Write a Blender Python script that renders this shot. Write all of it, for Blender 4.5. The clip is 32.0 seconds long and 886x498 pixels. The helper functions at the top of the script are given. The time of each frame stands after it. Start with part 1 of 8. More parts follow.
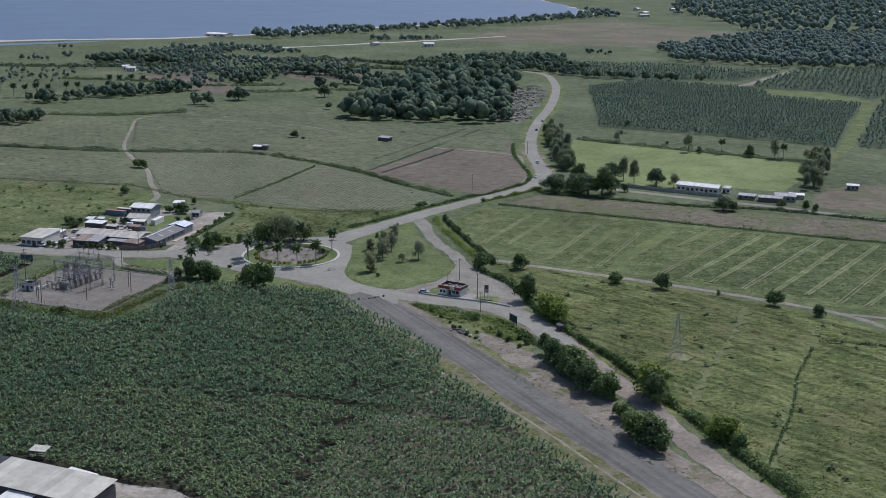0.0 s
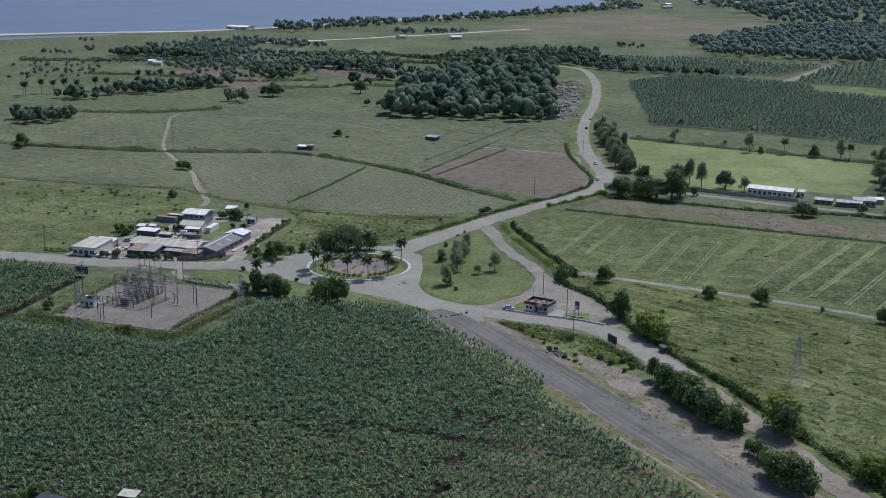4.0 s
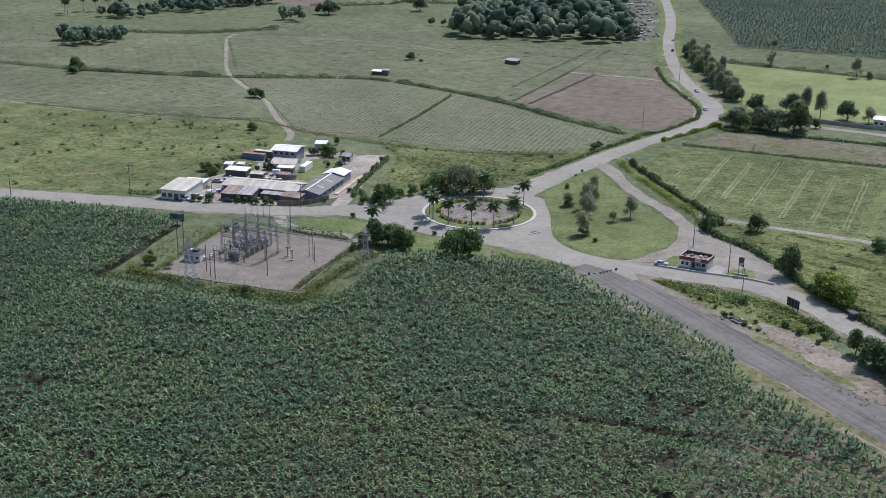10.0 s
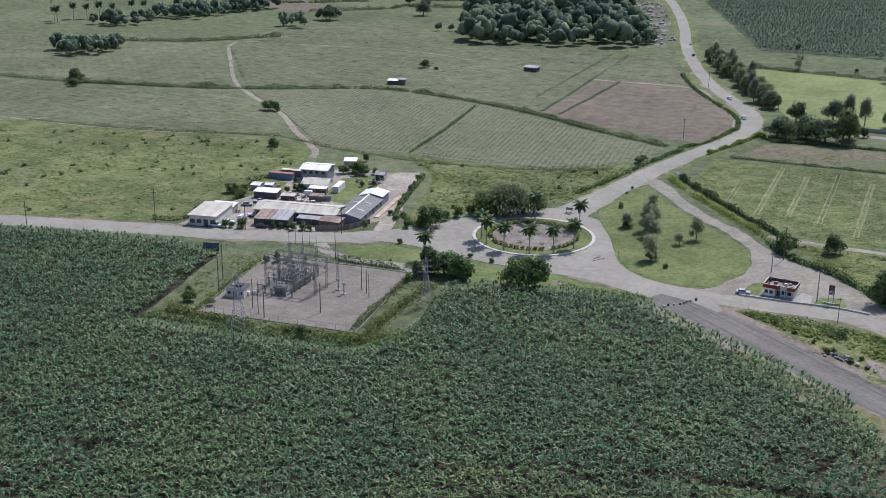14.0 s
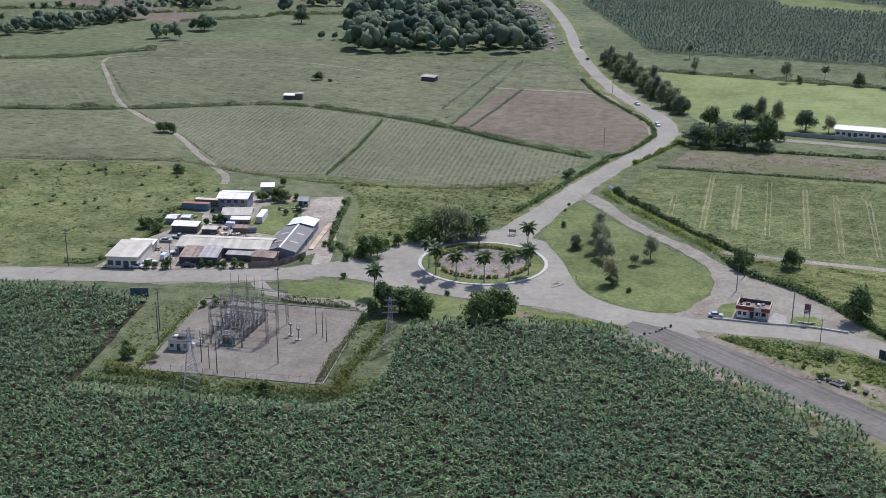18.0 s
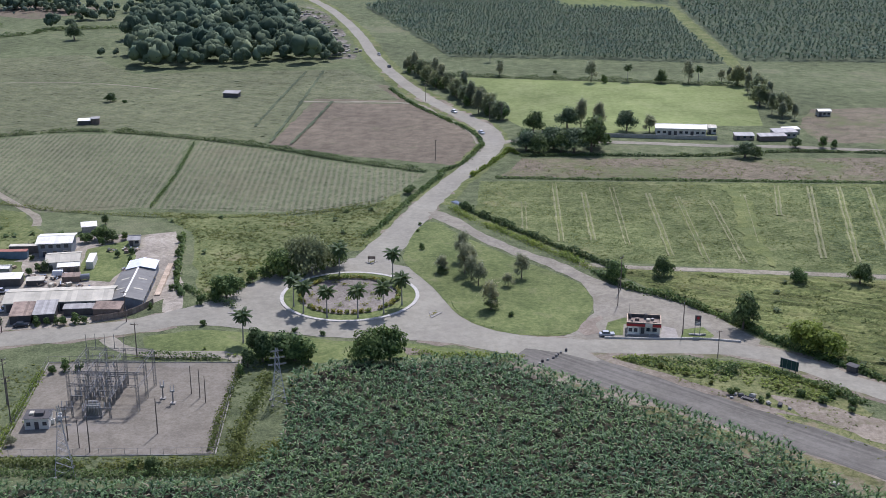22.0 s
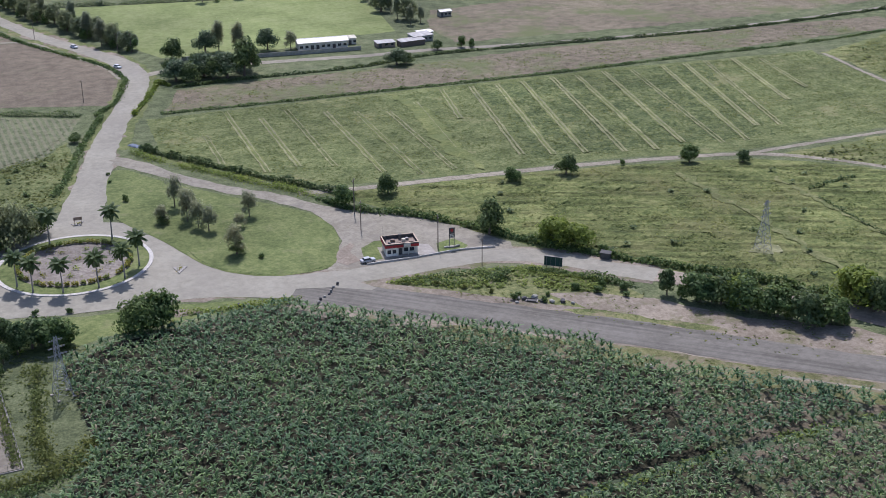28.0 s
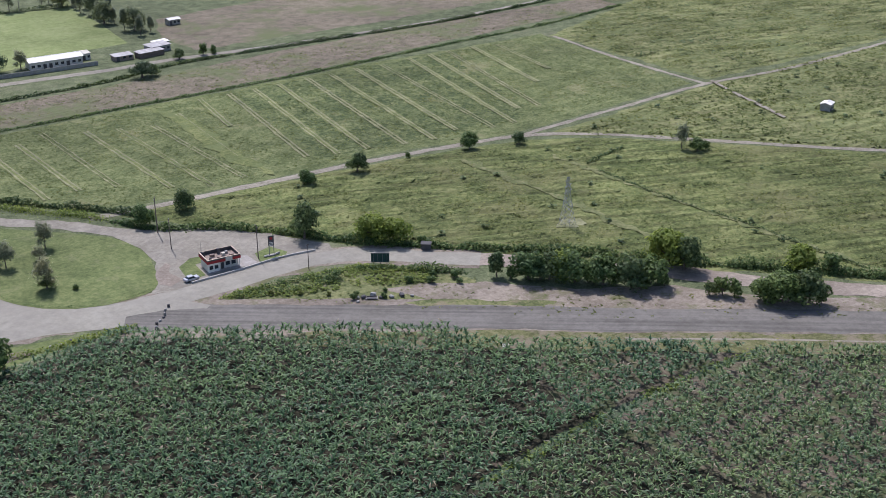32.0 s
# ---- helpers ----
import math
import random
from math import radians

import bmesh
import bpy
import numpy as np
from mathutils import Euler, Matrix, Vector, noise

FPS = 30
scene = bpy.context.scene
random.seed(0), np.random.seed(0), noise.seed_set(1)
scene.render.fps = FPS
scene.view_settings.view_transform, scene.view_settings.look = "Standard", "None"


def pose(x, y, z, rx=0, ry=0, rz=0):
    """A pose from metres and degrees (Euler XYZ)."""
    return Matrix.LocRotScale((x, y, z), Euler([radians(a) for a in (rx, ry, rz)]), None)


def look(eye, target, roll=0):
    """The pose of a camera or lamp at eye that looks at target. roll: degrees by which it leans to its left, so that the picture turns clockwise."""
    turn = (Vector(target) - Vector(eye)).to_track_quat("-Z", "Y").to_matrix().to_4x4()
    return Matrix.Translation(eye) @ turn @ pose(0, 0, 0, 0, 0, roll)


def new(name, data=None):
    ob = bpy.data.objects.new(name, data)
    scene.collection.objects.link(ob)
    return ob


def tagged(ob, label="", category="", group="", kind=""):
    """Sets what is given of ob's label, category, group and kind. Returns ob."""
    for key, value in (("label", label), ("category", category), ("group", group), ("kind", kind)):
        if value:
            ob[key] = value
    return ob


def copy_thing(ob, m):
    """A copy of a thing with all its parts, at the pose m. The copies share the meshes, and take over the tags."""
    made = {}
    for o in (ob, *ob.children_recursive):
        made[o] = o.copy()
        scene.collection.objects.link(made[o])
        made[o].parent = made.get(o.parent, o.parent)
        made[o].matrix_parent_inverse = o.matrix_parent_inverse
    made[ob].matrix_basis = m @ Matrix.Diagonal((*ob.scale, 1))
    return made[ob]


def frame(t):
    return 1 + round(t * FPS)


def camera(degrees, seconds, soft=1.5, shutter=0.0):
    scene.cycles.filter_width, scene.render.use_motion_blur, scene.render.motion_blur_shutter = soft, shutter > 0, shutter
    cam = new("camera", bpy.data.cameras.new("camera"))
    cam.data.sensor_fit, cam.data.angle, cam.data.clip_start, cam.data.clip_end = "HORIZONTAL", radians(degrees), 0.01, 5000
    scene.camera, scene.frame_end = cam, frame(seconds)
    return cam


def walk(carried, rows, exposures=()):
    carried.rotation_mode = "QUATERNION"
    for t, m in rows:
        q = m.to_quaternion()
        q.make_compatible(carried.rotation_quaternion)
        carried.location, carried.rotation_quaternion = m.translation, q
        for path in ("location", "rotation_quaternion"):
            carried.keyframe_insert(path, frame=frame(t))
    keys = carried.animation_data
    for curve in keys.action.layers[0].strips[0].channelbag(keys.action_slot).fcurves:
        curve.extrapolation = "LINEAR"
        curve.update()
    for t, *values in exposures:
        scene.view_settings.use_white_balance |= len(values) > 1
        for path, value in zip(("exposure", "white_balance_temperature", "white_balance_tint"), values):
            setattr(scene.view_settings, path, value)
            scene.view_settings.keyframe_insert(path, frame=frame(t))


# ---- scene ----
cam = camera(40.19, 32.0, soft=0.85)
# seconds, place, heading, pitch, roll
PATH = (
    (0, 273.32, -454.86, 137.89, 23.608, -14.295, 0.717),
    (1, 263.55, -450.45, 138.01, 23.659, -14.252, 0.753),
    (2, 253.49, -446.23, 138.10, 23.728, -14.208, 0.753),
    (2.5, 248.26, -444.26, 138.15, 23.764, -14.206, 0.743),
    (4.5, 226.68, -436.75, 138.36, 23.788, -15.116, 0.706),
    (5, 221.25, -434.90, 138.44, 23.793, -15.597, 0.728),
    (5.5, 215.80, -433.05, 138.54, 23.773, -16.142, 0.697),
    (6, 210.35, -431.19, 138.64, 23.786, -16.692, 0.722),
    (6.5, 204.91, -429.27, 138.71, 23.758, -17.260, 0.710),
    (7, 199.51, -427.27, 138.74, 23.759, -17.806, 0.727),
    (7.5, 194.20, -425.15, 138.70, 23.782, -18.367, 0.728),
    (8, 188.97, -422.87, 138.55, 23.813, -18.849, 0.732),
    (8.5, 183.86, -420.39, 138.28, 23.867, -18.946, 0.677),
    (9, 178.90, -417.71, 137.88, 23.934, -18.921, 0.673),
    (10, 169.22, -411.88, 136.86, 24.098, -18.835, 0.700),
    (11, 159.28, -406.20, 135.97, 24.258, -18.801, 0.639),
    (11.5, 154.20, -403.65, 135.68, 24.306, -18.790, 0.595),
    (12, 149.08, -401.30, 135.47, 24.174, -18.785, 0.580),
    (12.5, 143.95, -399.11, 135.37, 23.920, -18.801, 0.476),
    (13, 138.83, -397.03, 135.35, 23.546, -18.807, 0.463),
    (14, 128.66, -393.09, 135.50, 22.628, -18.824, 0.429),
    (14.5, 123.55, -391.18, 135.66, 22.123, -18.833, 0.432),
    (16.5, 102.97, -383.59, 136.48, 19.444, -18.829, 0.408),
    (17, 97.76, -381.61, 136.65, 17.991, -18.834, 0.330),
    (18, 87.32, -377.41, 136.89, 15.036, -18.822, 0.295),
    (19, 77.07, -372.82, 137.02, 11.987, -18.796, 0.232),
    (20, 67.14, -367.74, 137.08, 8.880, -18.780, 0.179),
    (21, 57.62, -362.13, 137.11, 6.017, -18.753, 0.092),
    (22, 48.33, -356.31, 137.22, 3.022, -18.730, 0.041),
    (22.5, 43.66, -353.54, 137.31, 1.507, -18.754, 0.038),
    (23, 38.94, -350.98, 137.39, 0.000, -18.797, 0.029),
    (23.5, 34.20, -348.69, 137.46, -1.622, -19.133, 0.018),
    (24, 29.44, -346.67, 137.53, -3.431, -19.783, 0.057),
    (24.5, 24.63, -344.88, 137.60, -5.235, -20.449, 0.010),
    (25, 19.79, -343.26, 137.69, -7.012, -21.025, 0.027),
    (25.5, 14.88, -341.75, 137.82, -9.141, -21.585, -0.038),
    (26, 9.92, -340.28, 137.97, -11.477, -22.125, -0.041),
    (26.5, 4.96, -338.79, 138.11, -13.785, -22.623, -0.120),
    (28.5, -14.59, -332.58, 138.42, -22.019, -22.880, -0.279),
    (29, -19.31, -330.80, 138.43, -24.033, -22.897, -0.199),
    (30, -28.36, -326.62, 138.53, -27.952, -22.941, -0.280),
    (31, -37.09, -321.78, 138.84, -31.930, -23.007, -0.410),
    (32, -45.70, -316.60, 139.31, -36.223, -23.077, -0.526),
)
walk(cam, [(t, pose(x, y, z, 90 + p, 0, h) @ pose(0, 0, 0, 0, 0, r)) for t, x, y, z, h, p, r in PATH],
     exposures=[(0, -0.42, 5480, 18), (2, -0.42, 5480, 18), (5, -0.29, 5490, 18), (8, 0.05, 5570, 20), (20, 0.09, 5660, 21), (32, 0.15, 5700, 23)])

# ---- light ----
SUN_EL, SUN_AZ = 55.0, 14.0     # degrees; azimuth clockwise from +y
world = bpy.data.worlds.new("sky")
scene.world = world
world.use_nodes = True
wn = world.node_tree.nodes
sky = wn.new("ShaderNodeTexSky")
sky.sky_type, sky.sun_disc = "NISHITA", False
sky.sun_elevation, sky.sun_rotation = radians(SUN_EL), radians(SUN_AZ)
sky.air_density, sky.dust_density = 1.0, 1.5
wn["Background"].inputs["Strength"].default_value = 0.122
world.node_tree.links.new(sky.outputs[0], wn["Background"].inputs["Color"])
sun_data = bpy.data.lights.new("sun", "SUN")
sun_data.energy, sun_data.angle, sun_data.color = 4.0, radians(0.53), (1.0, 0.95, 0.87)
sun = new("sun", sun_data)
sun_way = Vector((math.sin(radians(SUN_AZ)) * math.cos(radians(SUN_EL)), math.cos(radians(SUN_AZ)) * math.cos(radians(SUN_EL)), math.sin(radians(SUN_EL))))
sun.matrix_world = look(sun_way * 300, (0, 0, 0))

# ---- materials ----
def material(name, rough=0.9, spec=0.2, metal=0.0):
    m = bpy.data.materials.new(name)
    m.use_nodes = True
    b = m.node_tree.nodes["Principled BSDF"]
    b.inputs["Roughness"].default_value = rough
    b.inputs["Metallic"].default_value = metal
    b.inputs["Specular IOR Level"].default_value = spec
    return m, m.node_tree.nodes, m.node_tree.links, b


def ramp(nodes, stops):
    r = nodes.new("ShaderNodeValToRGB")
    e = r.color_ramp.elements
    while len(e) < len(stops):
        e.new(0.5)
    for el, (p, c) in zip(e, stops):
        el.position, el.color = p, (*c, 1)
    return r


def noise_tex(nodes, links, coord, scale, detail=4, rough=0.6):
    n = nodes.new("ShaderNodeTexNoise")
    n.inputs["Scale"].default_value, n.inputs["Detail"].default_value, n.inputs["Roughness"].default_value = scale, detail, rough
    links.new(coord, n.inputs["Vector"])
    return n.outputs["Fac"]


def mix(nodes, links, fac, a, b, kind="MIX"):
    n = nodes.new("ShaderNodeMix")
    n.data_type, n.blend_type = "RGBA", kind
    for sock, v in ((n.inputs[0], fac), (n.inputs[6], a), (n.inputs[7], b)):
        if isinstance(v, bpy.types.NodeSocket):
            links.new(v, sock)
        elif isinstance(v, tuple):
            sock.default_value = (*v, 1)
        else:
            sock.default_value = v
    return n.outputs[2]


def turf(name, low, mid, high, big=0.012, fine=1.3, spots=None, spot_scale=0.05, spot_edge=(0.58, 0.66), bump=0.6, rows=None, row_mix=0.5, rough=0.95, tones=(0.72, 1.2), grain=None):
    """Ground cover: three tones at two scales, spots of another tone, planted rows as (degrees, metres apart, tone), and a
    grain of lengthwise streaks as (degrees, metres along, metres across, lowest and highest factor)."""
    m, n, l, b = material(name, rough, 0.1)
    geo = n.new("ShaderNodeNewGeometry").outputs["Position"]
    f_big = noise_tex(n, l, geo, big, 5, 0.65)
    f_fine = noise_tex(n, l, geo, fine, 4, 0.8)
    f_mid = noise_tex(n, l, geo, fine * 0.14, 4, 0.7)
    add = n.new("ShaderNodeMath")
    add.operation = "MULTIPLY_ADD"
    add.inputs[1].default_value = 0.55
    l.new(f_fine, add.inputs[0])
    half = n.new("ShaderNodeMath")
    half.operation = "MULTIPLY"
    half.inputs[1].default_value = 0.45
    l.new(f_mid, half.inputs[0])
    l.new(half.outputs[0], add.inputs[2])
    r = ramp(n, [(0.41, tuple(c * 0.92 for c in low)), (0.5, mid), (0.59, tuple(c * 1.06 for c in high))])
    l.new(add.outputs[0], r.inputs[0])
    tone = ramp(n, [(0.3, (tones[0],) * 3), (0.7, (tones[1], tones[1], tones[1] * 0.97))])
    l.new(f_big, tone.inputs[0])
    col = mix(n, l, 1.0, r.outputs[0], tone.outputs[0], "MULTIPLY")
    if rows:
        angle, apart, tone2 = rows
        mp = n.new("ShaderNodeMapping")
        mp.inputs["Rotation"].default_value = (0, 0, radians(angle))
        l.new(geo, mp.inputs["Vector"])
        w = n.new("ShaderNodeTexWave")
        w.inputs["Scale"].default_value = 0.314 / apart
        w.inputs["Distortion"].default_value = 1.2
        w.inputs["Detail"].default_value = 3
        w.inputs["Detail Scale"].default_value = 2.0
        l.new(mp.outputs[0], w.inputs["Vector"])
        wr = ramp(n, [(0.35, (0, 0, 0)), (0.75, (row_mix, row_mix, row_mix))])
        l.new(w.outputs["Fac"], wr.inputs[0])
        col = mix(n, l, wr.outputs[0], col, tone2)
    if grain:
        angle, along, across, low_tone, high_tone = grain
        mp = n.new("ShaderNodeMapping")
        mp.vector_type = "TEXTURE"
        mp.inputs["Rotation"].default_value = (0, 0, radians(angle))
        mp.inputs["Scale"].default_value = (along, across, 1)
        l.new(geo, mp.inputs["Vector"])
        gr = ramp(n, [(0.36, (low_tone,) * 3), (0.5, (1, 1, 1)), (0.64, (high_tone,) * 3)])
        l.new(noise_tex(n, l, mp.outputs[0], 1.0, 3, 0.6), gr.inputs[0])
        col = mix(n, l, 1.0, col, gr.outputs[0], "MULTIPLY")
    if spots:
        s = ramp(n, [(spot_edge[0], (0, 0, 0)), (spot_edge[1], (1, 1, 1))])
        l.new(noise_tex(n, l, geo, spot_scale, 6, 0.7), s.inputs[0])
        col = mix(n, l, s.outputs[0], col, spots)
    l.new(col, b.inputs["Base Color"])
    if bump:
        bp = n.new("ShaderNodeBump")
        bp.inputs["Strength"].default_value, bp.inputs["Distance"].default_value = bump, 0.5
        l.new(add.outputs[0], bp.inputs["Height"])
        l.new(bp.outputs[0], b.inputs["Normal"])
    return m


def plain(name, colour, rough=0.8, spec=0.3, vary=0.25, scale=0.8, metal=0.0, bump=0.0, each=0.0):
    """Paint, metal, plaster and the like, with wear at two scales; each: how far the tone differs from object to object."""
    m, n, l, b = material(name, rough, spec, metal)
    geo = n.new("ShaderNodeNewGeometry").outputs["Position"]
    f = noise_tex(n, l, geo, scale, 6, 0.7)
    lo, hi = 1 - vary, 1 + vary * 0.6
    r = ramp(n, [(0.3, (lo, lo, lo)), (0.7, (hi, hi, hi))])
    l.new(f, r.inputs[0])
    col = mix(n, l, 1.0, colour, r.outputs[0], "MULTIPLY")
    if each:
        info = n.new("ShaderNodeObjectInfo")
        r2 = ramp(n, [(0, (1 - each,) * 3), (1, (1 + each,) * 3)])
        l.new(info.outputs["Random"], r2.inputs[0])
        col = mix(n, l, 1.0, col, r2.outputs[0], "MULTIPLY")
    l.new(col, b.inputs["Base Color"])
    if bump:
        bp = n.new("ShaderNodeBump")
        bp.inputs["Strength"].default_value, bp.inputs["Distance"].default_value = bump, 0.05
        l.new(f, bp.inputs["Height"])
        l.new(bp.outputs[0], b.inputs["Normal"])
    return m


def leafy(name, dark, lightc, gloss=0.6, spec=0.18, glow=0.3, patches=None):
    """Leaves: the tone differs from leaf to leaf and over the stand; light passes through them."""
    m, n, l, b = material(name, gloss, spec)
    g = n.new("ShaderNodeNewGeometry")
    r = ramp(n, [(0.0, dark), (0.75, lightc), (1.0, tuple(c * 1.35 for c in lightc))])
    l.new(g.outputs["Random Per Island"], r.inputs[0])
    col = r.outputs[0]
    f = noise_tex(n, l, g.outputs["Position"], 0.03, 5, 0.7)
    t = ramp(n, [(0.32, (0.72, 0.8, 0.8)), (0.68, (1.32, 1.17, 0.95))])
    l.new(f, t.inputs[0])
    col = mix(n, l, 1.0, col, t.outputs[0], "MULTIPLY")
    if patches:
        s = ramp(n, [(0.955, (0, 0, 0)), (0.965, (1, 1, 1))])
        l.new(g.outputs["Random Per Island"], s.inputs[0])
        col = mix(n, l, s.outputs[0], col, patches)
    l.new(col, b.inputs["Base Color"])
    tr = n.new("ShaderNodeBsdfTranslucent")
    l.new(col, tr.inputs["Color"])
    ms = n.new("ShaderNodeMixShader")
    ms.inputs[0].default_value = glow
    l.new(b.outputs[0], ms.inputs[1])
    l.new(tr.outputs[0], ms.inputs[2])
    l.new(ms.outputs[0], n["Material Output"].inputs["Surface"])
    return m


M = {}
M["meadow"] = turf("meadow", (0.074, 0.092, 0.045), (0.116, 0.136, 0.066), (0.168, 0.186, 0.095), spots=(0.175, 0.163, 0.103), spot_scale=0.012, spot_edge=(0.55, 0.75))
M["rough_grass"] = turf("rough_grass", (0.088, 0.112, 0.041), (0.132, 0.155, 0.06), (0.184, 0.202, 0.085), fine=0.8, bump=1.0, spots=(0.21, 0.212, 0.098), spot_scale=0.03)
M["dark_grass"] = turf("dark_grass", (0.06, 0.084, 0.032), (0.092, 0.117, 0.045), (0.134, 0.152, 0.064), fine=0.8, bump=1.0, spots=(0.16, 0.17, 0.072), spot_scale=0.06)
M["pasture"] = turf("pasture", (0.083, 0.105, 0.035), (0.128, 0.149, 0.051), (0.186, 0.198, 0.075), fine=0.55, bump=1.2, spots=(0.186, 0.18, 0.077), spot_scale=0.03, spot_edge=(0.5, 0.72), grain=(-22, 24, 2.6, 0.6, 1.2))
M["pasture2"] = turf("pasture2", (0.112, 0.134, 0.048), (0.168, 0.184, 0.071), (0.222, 0.222, 0.098), fine=0.5, bump=1.2, spots=(0.135, 0.16, 0.062), spot_scale=0.03, spot_edge=(0.5, 0.7), grain=(-14, 24, 3.0, 0.7, 1.16))
M["weedy"] = turf("weedy", (0.09, 0.115, 0.041), (0.133, 0.154, 0.059), (0.182, 0.193, 0.083), fine=0.6, bump=1.0, spots=(0.215, 0.188, 0.102), spot_scale=0.05, spot_edge=(0.57, 0.73))
M["cane"] = turf("cane", (0.103, 0.116, 0.06), (0.14, 0.153, 0.078), (0.184, 0.19, 0.104), fine=0.9, bump=0.8, rows=(60, 2.4, (0.143, 0.147, 0.098)), row_mix=0.35, spots=(0.166, 0.172, 0.100), spot_scale=0.02)
M["cane_rows"] = turf("cane_rows", (0.1, 0.12, 0.062), (0.138, 0.155, 0.082), (0.18, 0.19, 0.106), rows=(-5, 2.5, (0.215, 0.2, 0.135)), row_mix=0.5, spots=(0.16, 0.15, 0.09), spot_scale=0.02, spot_edge=(0.5, 0.75))
M["ploughed"] = turf("ploughed", (0.128, 0.106, 0.076), (0.168, 0.14, 0.1), (0.214, 0.18, 0.13), spots=(0.13, 0.14, 0.072), spot_scale=0.02, spot_edge=(0.57, 0.74), rows=(-60, 2.2, (0.138, 0.117, 0.082)), row_mix=0.3)
M["fallow"] = turf("fallow", (0.132, 0.117, 0.077), (0.18, 0.154, 0.105), (0.226, 0.19, 0.136), spots=(0.13, 0.145, 0.065), spot_scale=0.03, spot_edge=(0.48, 0.62))
M["lawn"] = turf("lawn", (0.094, 0.123, 0.044), (0.13, 0.158, 0.058), (0.172, 0.195, 0.076), fine=0.6, bump=0.4, spots=(0.19, 0.188, 0.096), spot_scale=0.09, spot_edge=(0.56, 0.75))
M["pitch"] = turf("pitch", (0.170, 0.208, 0.075), (0.194, 0.231, 0.086), (0.222, 0.251, 0.106), fine=0.3, bump=0.2, spots=(0.237, 0.232, 0.124), spot_scale=0.03, spot_edge=(0.6, 0.8))
M["lane"] = turf("lane", (0.215, 0.193, 0.142), (0.265, 0.238, 0.178), (0.315, 0.287, 0.22), fine=1.0, bump=0.2, spots=(0.17, 0.175, 0.1), spot_scale=0.15, spot_edge=(0.6, 0.7))
M["dirt_road"] = turf("dirt_road", (0.232, 0.195, 0.15), (0.268, 0.226, 0.176), (0.305, 0.26, 0.205), big=0.05, fine=0.8, bump=0.25, spots=(0.215, 0.18, 0.138), spot_scale=0.12, spot_edge=(0.5, 0.66))
M["verge"] = turf("verge", (0.09, 0.098, 0.04), (0.14, 0.142, 0.06), (0.195, 0.186, 0.09), fine=0.8, bump=1.0, spots=(0.205, 0.176, 0.115), spot_scale=0.12, spot_edge=(0.48, 0.6))
M["lane_grey"] = turf("lane_grey", (0.225, 0.204, 0.157), (0.255, 0.234, 0.182), (0.287, 0.265, 0.21), tones=(0.92, 1.06), big=0.06, fine=0.6, bump=0.15, spots=(0.2, 0.182, 0.145), spot_scale=0.1, spot_edge=(0.52, 0.68))
M["asphalt"] = turf("asphalt", (0.252, 0.237, 0.187), (0.27, 0.254, 0.201), (0.29, 0.274, 0.218), big=0.03, fine=0.4, bump=0.08, rough=0.85, spots=(0.25, 0.232, 0.186), spot_scale=0.04, spot_edge=(0.5, 0.75), tones=(0.96, 1.05))
M["strip"] = turf("strip", (0.148, 0.138, 0.115), (0.16, 0.15, 0.126), (0.174, 0.163, 0.138), tones=(0.95, 1.05), big=0.05, fine=0.5, bump=0.1, grain=(-39.2, 90, 1.7, 0.76, 1.12))
M["gravel"] = turf("gravel", (0.174, 0.155, 0.121), (0.198, 0.178, 0.14), (0.225, 0.203, 0.162), tones=(0.9, 1.08), big=0.04, fine=0.9, bump=0.2, spots=(0.245, 0.222, 0.184), spot_scale=0.06, spot_edge=(0.56, 0.7))
M["dust"] = turf("dust", (0.19, 0.16, 0.12), (0.235, 0.2, 0.153), (0.28, 0.242, 0.19), big=0.04, fine=0.7, bump=0.4, spots=(0.135, 0.135, 0.065), spot_scale=0.09, spot_edge=(0.52, 0.62))
M["yard_dirt"] = turf("yard_dirt", (0.25, 0.22, 0.172), (0.315, 0.28, 0.222), (0.38, 0.342, 0.28), big=0.06, fine=0.6, bump=0.3, spots=(0.18, 0.172, 0.1), spot_scale=0.1, spot_edge=(0.55, 0.66))
# plantation soil, its tones sunk near black for the shaded gaps between plants
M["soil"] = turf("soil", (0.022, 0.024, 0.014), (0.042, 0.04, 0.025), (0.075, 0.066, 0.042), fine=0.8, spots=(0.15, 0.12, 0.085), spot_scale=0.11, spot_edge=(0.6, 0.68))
M["bed"] = turf("bed", (0.17, 0.15, 0.125), (0.215, 0.19, 0.16), (0.265, 0.24, 0.205), fine=0.9, spots=(0.15, 0.16, 0.07), spot_scale=0.2)
M["sand"] = turf("sand", (0.4, 0.36, 0.3), (0.48, 0.44, 0.37), (0.55, 0.5, 0.43), fine=0.4, bump=0.2)
M["rubble"] = turf("rubble", (0.08, 0.08, 0.055), (0.155, 0.14, 0.11), (0.3, 0.28, 0.24), fine=0.3, bump=1.0, spots=(0.09, 0.11, 0.045), spot_scale=0.05, spot_edge=(0.48, 0.56))
M["strip_pale"] = turf("strip_pale", (0.185, 0.192, 0.092), (0.225, 0.228, 0.115), (0.268, 0.262, 0.145), fine=0.8, bump=0.4, spots=(0.162, 0.169, 0.091), spot_scale=0.12, spot_edge=(0.5, 0.6))
M["strip_green"] = turf("strip_green", (0.112, 0.136, 0.046), (0.152, 0.175, 0.062), (0.198, 0.212, 0.082), fine=0.8, bump=0.6, spots=(0.13, 0.155, 0.06), spot_scale=0.1, spot_edge=(0.5, 0.62))
M["pasture_worn"] = turf("pasture_worn", (0.13, 0.142, 0.058), (0.172, 0.18, 0.078), (0.215, 0.215, 0.1), fine=0.8, bump=0.8, spots=(0.125, 0.145, 0.055), spot_scale=0.15, spot_edge=(0.46, 0.58))
